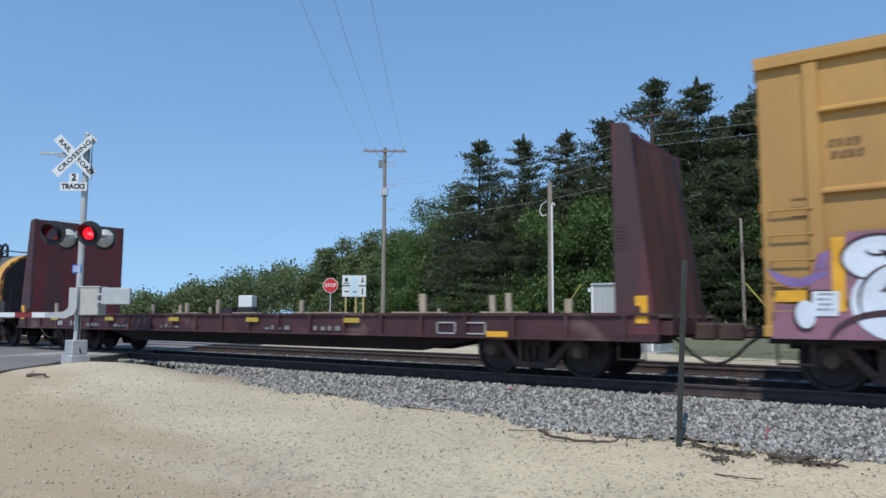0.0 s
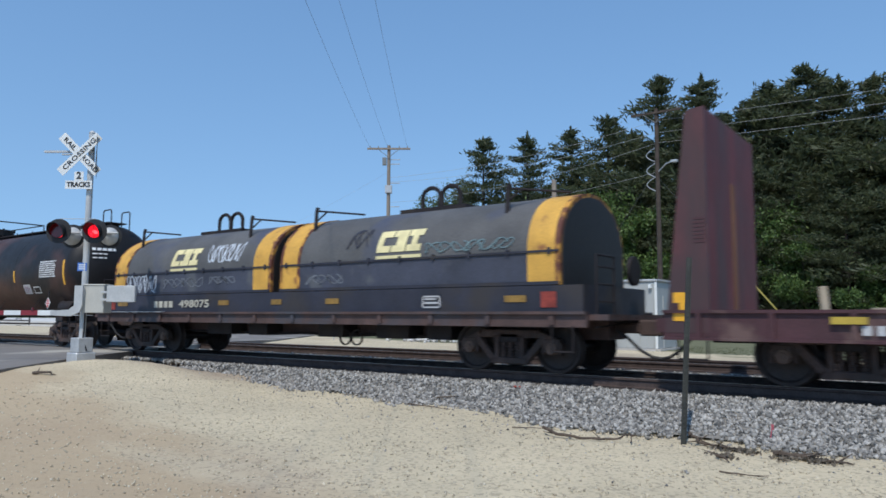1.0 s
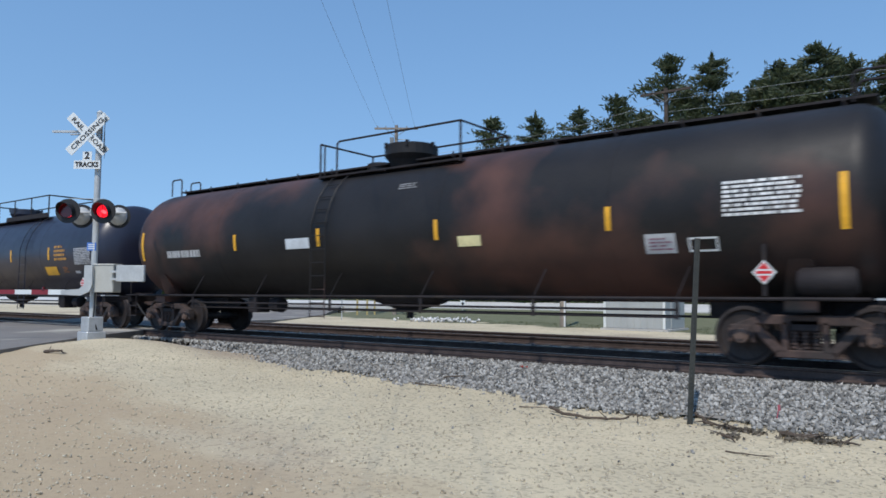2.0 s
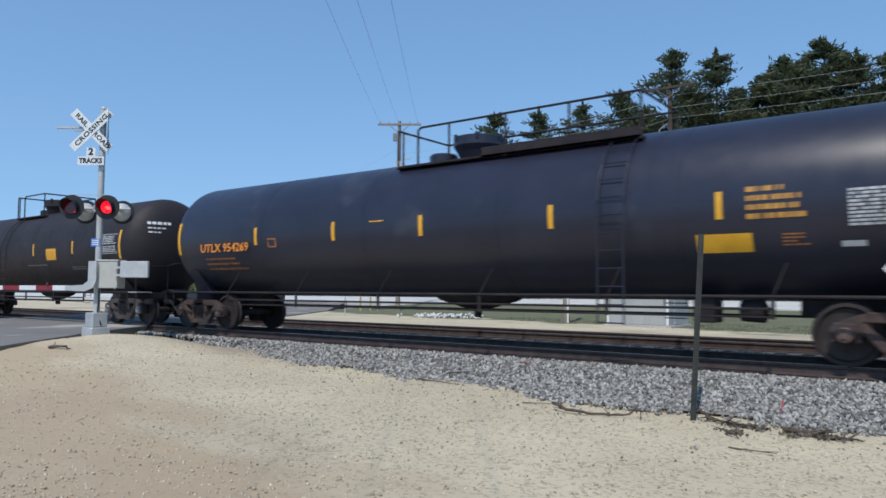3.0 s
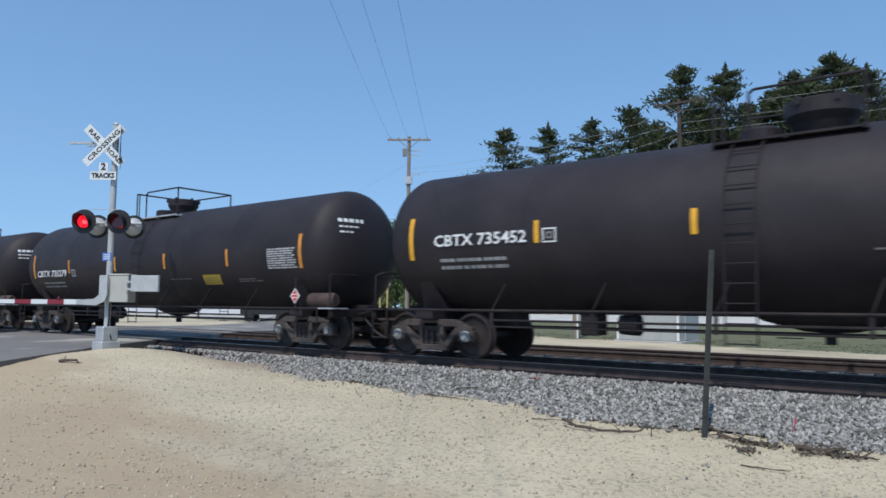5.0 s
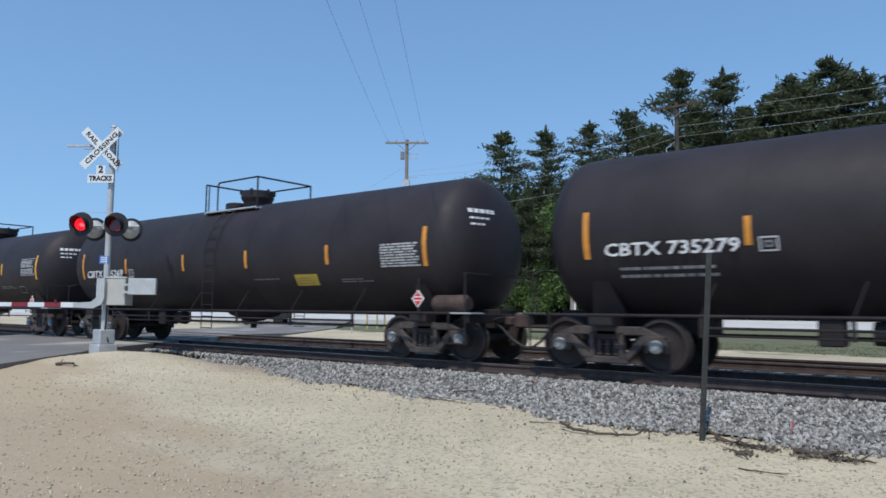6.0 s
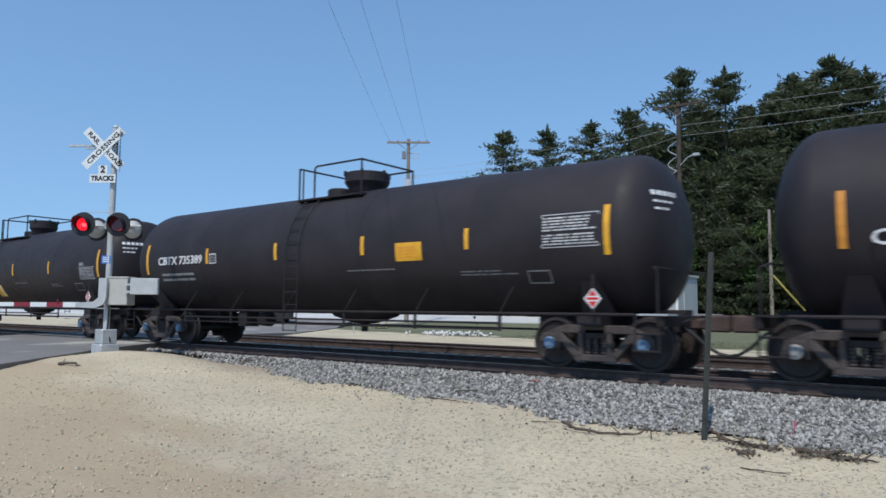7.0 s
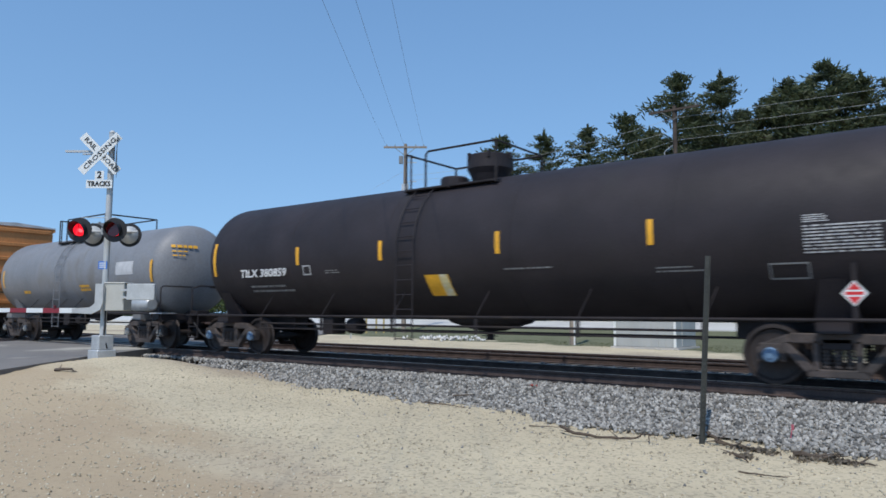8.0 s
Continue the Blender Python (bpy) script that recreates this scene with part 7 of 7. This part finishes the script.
def woods():
    rng = random.Random(4)
    kinds = [pine(17.0, 11), pine(20.0, 12), pine(19.0, 13), pine(15.0, 14)]
    hs = [17.0, 20.0, 19.0, 15.0]
    spots = ((-32.9, 62, 17.0), (-29.3, 61, 17.2), (-25.8, 60, 17.2), (-22.9, 60, 18.0), (-19.0, 57, 20.0), (-15.7, 56, 19.6), (-12.9, 56, 16.8), (-11.0, 55, 18.0), (-8.4, 54, 18.6),
             (-6.4, 54, 17.6), (-4.2, 54, 17.4), (-2.0, 53, 18.2), (0.8, 53, 17.8), (3.6, 52, 17.5), (-34.4, 68, 13.4), (-29.4, 71, 14.2), (-24.3, 68, 15.6), (-20.9, 66, 17.6),
             (-17.3, 66, 18.4), (-14.2, 64, 17.4), (-9.8, 63, 17.8), (-5.4, 62, 17.6), (-1.0, 62, 17.6), (-26.8, 56, 11.0), (-14.4, 52, 12.0), (-9.6, 51, 12.5), (-6.4, 50, 12.0), (-30.8, 57, 10.5),
             (-21.0, 54, 12.0), (-17.4, 52, 11.0), (-12.0, 51, 11.5), (-17.4, 60, 17.4), (-14.3, 59, 17.2), (-12.0, 58, 18.4), (-9.7, 57, 18.6), (-21.0, 61, 16.8), (-7.4, 57, 18.4))
    for i, (b, d, h) in enumerate(spots):
        k = i % 4
        src = kinds[k]
        s = h / hs[k]
        m = Matrix.Translation(polar(b, d)) @ Matrix.Rotation(rng.uniform(0, 6.28), 4, "Z") @ Matrix.Diagonal((s, s, s, 1))
        if i < 4:
            src.matrix_basis = m
        else:
            c = copy_thing(src, Matrix.Identity(4))
            c.matrix_basis = m
    big = broadleaf(12.0, 4.6, 21, LEAF)
    mid = broadleaf(8.0, 3.4, 22, LEAF)
    bush = broadleaf(4.0, 2.4, 23, LEAF, "bush", "bright green leafy bush", 0.07, 0.11, 32, 0.05)
    dull = broadleaf(13.0, 5.2, 24, LEAFHAZED, size=0.22)
    plan = ((big, 12.0, ((-37.0, 72, 13.4), (-35.2, 70, 14.2), (-24.3, 54, 10.4), (-38.4, 86, 11.0), (-36.4, 80, 13.6))),
            (mid, 8.0, ((-25.4, 54, 8.4), (-27.9, 54, 9.5), (-1.2, 51, 7.5), (-22.6, 53, 10.3), (-10.8, 50, 8.3), (-9.0, 50, 6.9))),
            (bush, 4.0, ((-29.4, 56, 5.0), (-31.5, 58, 4.0), (-20.4, 52, 4.0), (-5.0, 49, 4.2), (-34.0, 60, 4.5), (-26.9, 55, 6.4), (-1.5, 49, 4.6))),
            (dull, 13.0, ((-41.6, 108, 14.5), (-43.6, 112, 13.8), (-40.0, 100, 13.5), (-45.8, 128, 10.5), (-39.0, 104, 14.0))))
    for src, h0, where in plan:
        for i, (b, d, h) in enumerate(where):
            s = h / h0
            m = Matrix.Translation(polar(b, d)) @ Matrix.Rotation(rng.uniform(0, 6.28), 4, "Z") @ Matrix.Diagonal((s, s, s, 1))
            ob = src if i == 0 else copy_thing(src, Matrix.Identity(4))
            ob.matrix_basis = m
    # far woods along the horizon, distance haze painted into their leaf colour
    nr = np.random.default_rng(31)
    C, S = [], []
    for _ in range(3000):
        b = nr.uniform(-74, -36.5)
        d = nr.uniform(155, 200)
        top = float(np.interp(b, (-74, -60, -57, -54, -49, -45, -36), (3.0, 4.0, 5.5, 9.0, 12.0, 13.0, 13.0)))
        top = (top + 1.2 * math.sin(b * 1.9) + 0.9 * math.sin(b * 5.1)) * nr.uniform(0.25, 1.0)
        p = polar(b, d, 0)
        C.append((p.x, p.y, max(0.5, top)))
        S.append(0.95)
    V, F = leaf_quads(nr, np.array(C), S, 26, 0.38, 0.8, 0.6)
    tagged(from_arrays("far_woods", V, F, LEAFHAZED), "distant green woodland along the horizon", "woods", kind="stuff")
    C = []
    for _ in range(1500):
        b, d = nr.uniform(-36, 12), nr.uniform(64, 95)
        p = polar(b, d, 0)
        C.append((p.x, p.y, nr.uniform(0.5, 12.5) if b > -33 else nr.uniform(0.5, 8)))
    V, F = leaf_quads(nr, np.array(C), [0.95] * len(C), 22, 0.55, 0.8, 0.5)
    tagged(from_arrays("understory", V, F, NEEDLE), "dark undergrowth between the pines", "woods", kind="stuff")
    C = []
    for _ in range(900):
        x, y = nr.uniform(-60, 20), nr.uniform(46.6, 54)
        C.append((x, y, 0.5))
    V, F = leaf_quads(nr, np.array(C), [0.5] * len(C), 24, 0.16, 0.35)
    tagged(from_arrays("tall_grass", V, F, GRASS), "tall grass along the wood's edge", "grass", kind="stuff")
    C = []
    for _ in range(1500):
        x = nr.uniform(-34, 8)
        y = nr.uniform(28.4, 36.5) - 0.24 * (x + 14)
        if road_side(x, y) > 1.0:
            C.append((x, y, -0.29))
    V, F = leaf_quads(nr, np.array(C), [0.20] * len(C), 12, 0.03, 0.06)
    tagged(from_arrays("verge_grass", V, F, GRASS), "sparse green grass on the verge beyond the tracks", "grass", kind="stuff")


# ---- build ----
ground()
road()
near_track = track(TRACK, "near_track", "railway track with rusty rails on dark wooden ties")
far_track = track(TRACK2, "far_track", "second railway track on dark wooden ties")
ballast()
bulkhead_flat_car()
coil_car()
box_car("box_car", "tan-yellow box car with large sprayed graffiti along its foot", 6.15, 9.45, 8.4, 0.82, 4.86, BOXYELLOW, BOXYELLOW, (2.78, 3.94), True)
box_car("box_car", "orange-brown box car with a pale grey roof", -214.4, 9.4, 8.35, 0.95, 4.66, BOXRUST, ROOFGREY, (), False)
tanks()
signal()
marker_post()
debris()
shelter()
far_furniture()
box_truck()
poles_and_wires()
woods()
ties(near_track, TRACK, -60, 14, 0.52, 1)
ties(far_track, TRACK2, -60, 14, 0.52, 2)


def motions():
    turn = SPEED / FPS / WHEEL_R
    steps = round(8.0 * FPS)
    for car, u in CARS:
        walk(car, [(t, pose(u + SPEED * t, TRACK, 0)) for t in (0, 2, 4, 6, 8)])
        for o in car.children_recursive:
            if o.name.startswith("wheelset"):
                place = o.matrix_basis.translation.copy()
                walk(o, [(i / FPS, Matrix.Translation(place) @ Matrix.Rotation(turn * i, 4, "Y")) for i in range(steps + 1)])
    # the lamps flash in turn: an added disc swings edge-on before the always-lit lens
    switch = (0.16, 0.65, 1.15, 1.65, 2.10, 2.57, 3.05, 3.55, 3.98, 4.46, 4.95, 5.43, 5.92, 6.40, 6.88, 7.37, 7.86)
    for shutter, s in FLASH_DISCS:
        place = shutter.matrix_basis.translation.copy()
        shut = lambda on: Matrix.Translation(place) @ Matrix.Rotation(radians(-65 if on else 0), 4, "Z")
        on = s > 0
        rows = [(0.0, shut(on))]
        for t in switch:
            rows += [(t - 0.017, shut(on)), (t + 0.017, shut(not on))]
            on = not on
        rows.append((8.0, shut(on)))
        walk(shutter, rows)


motions()
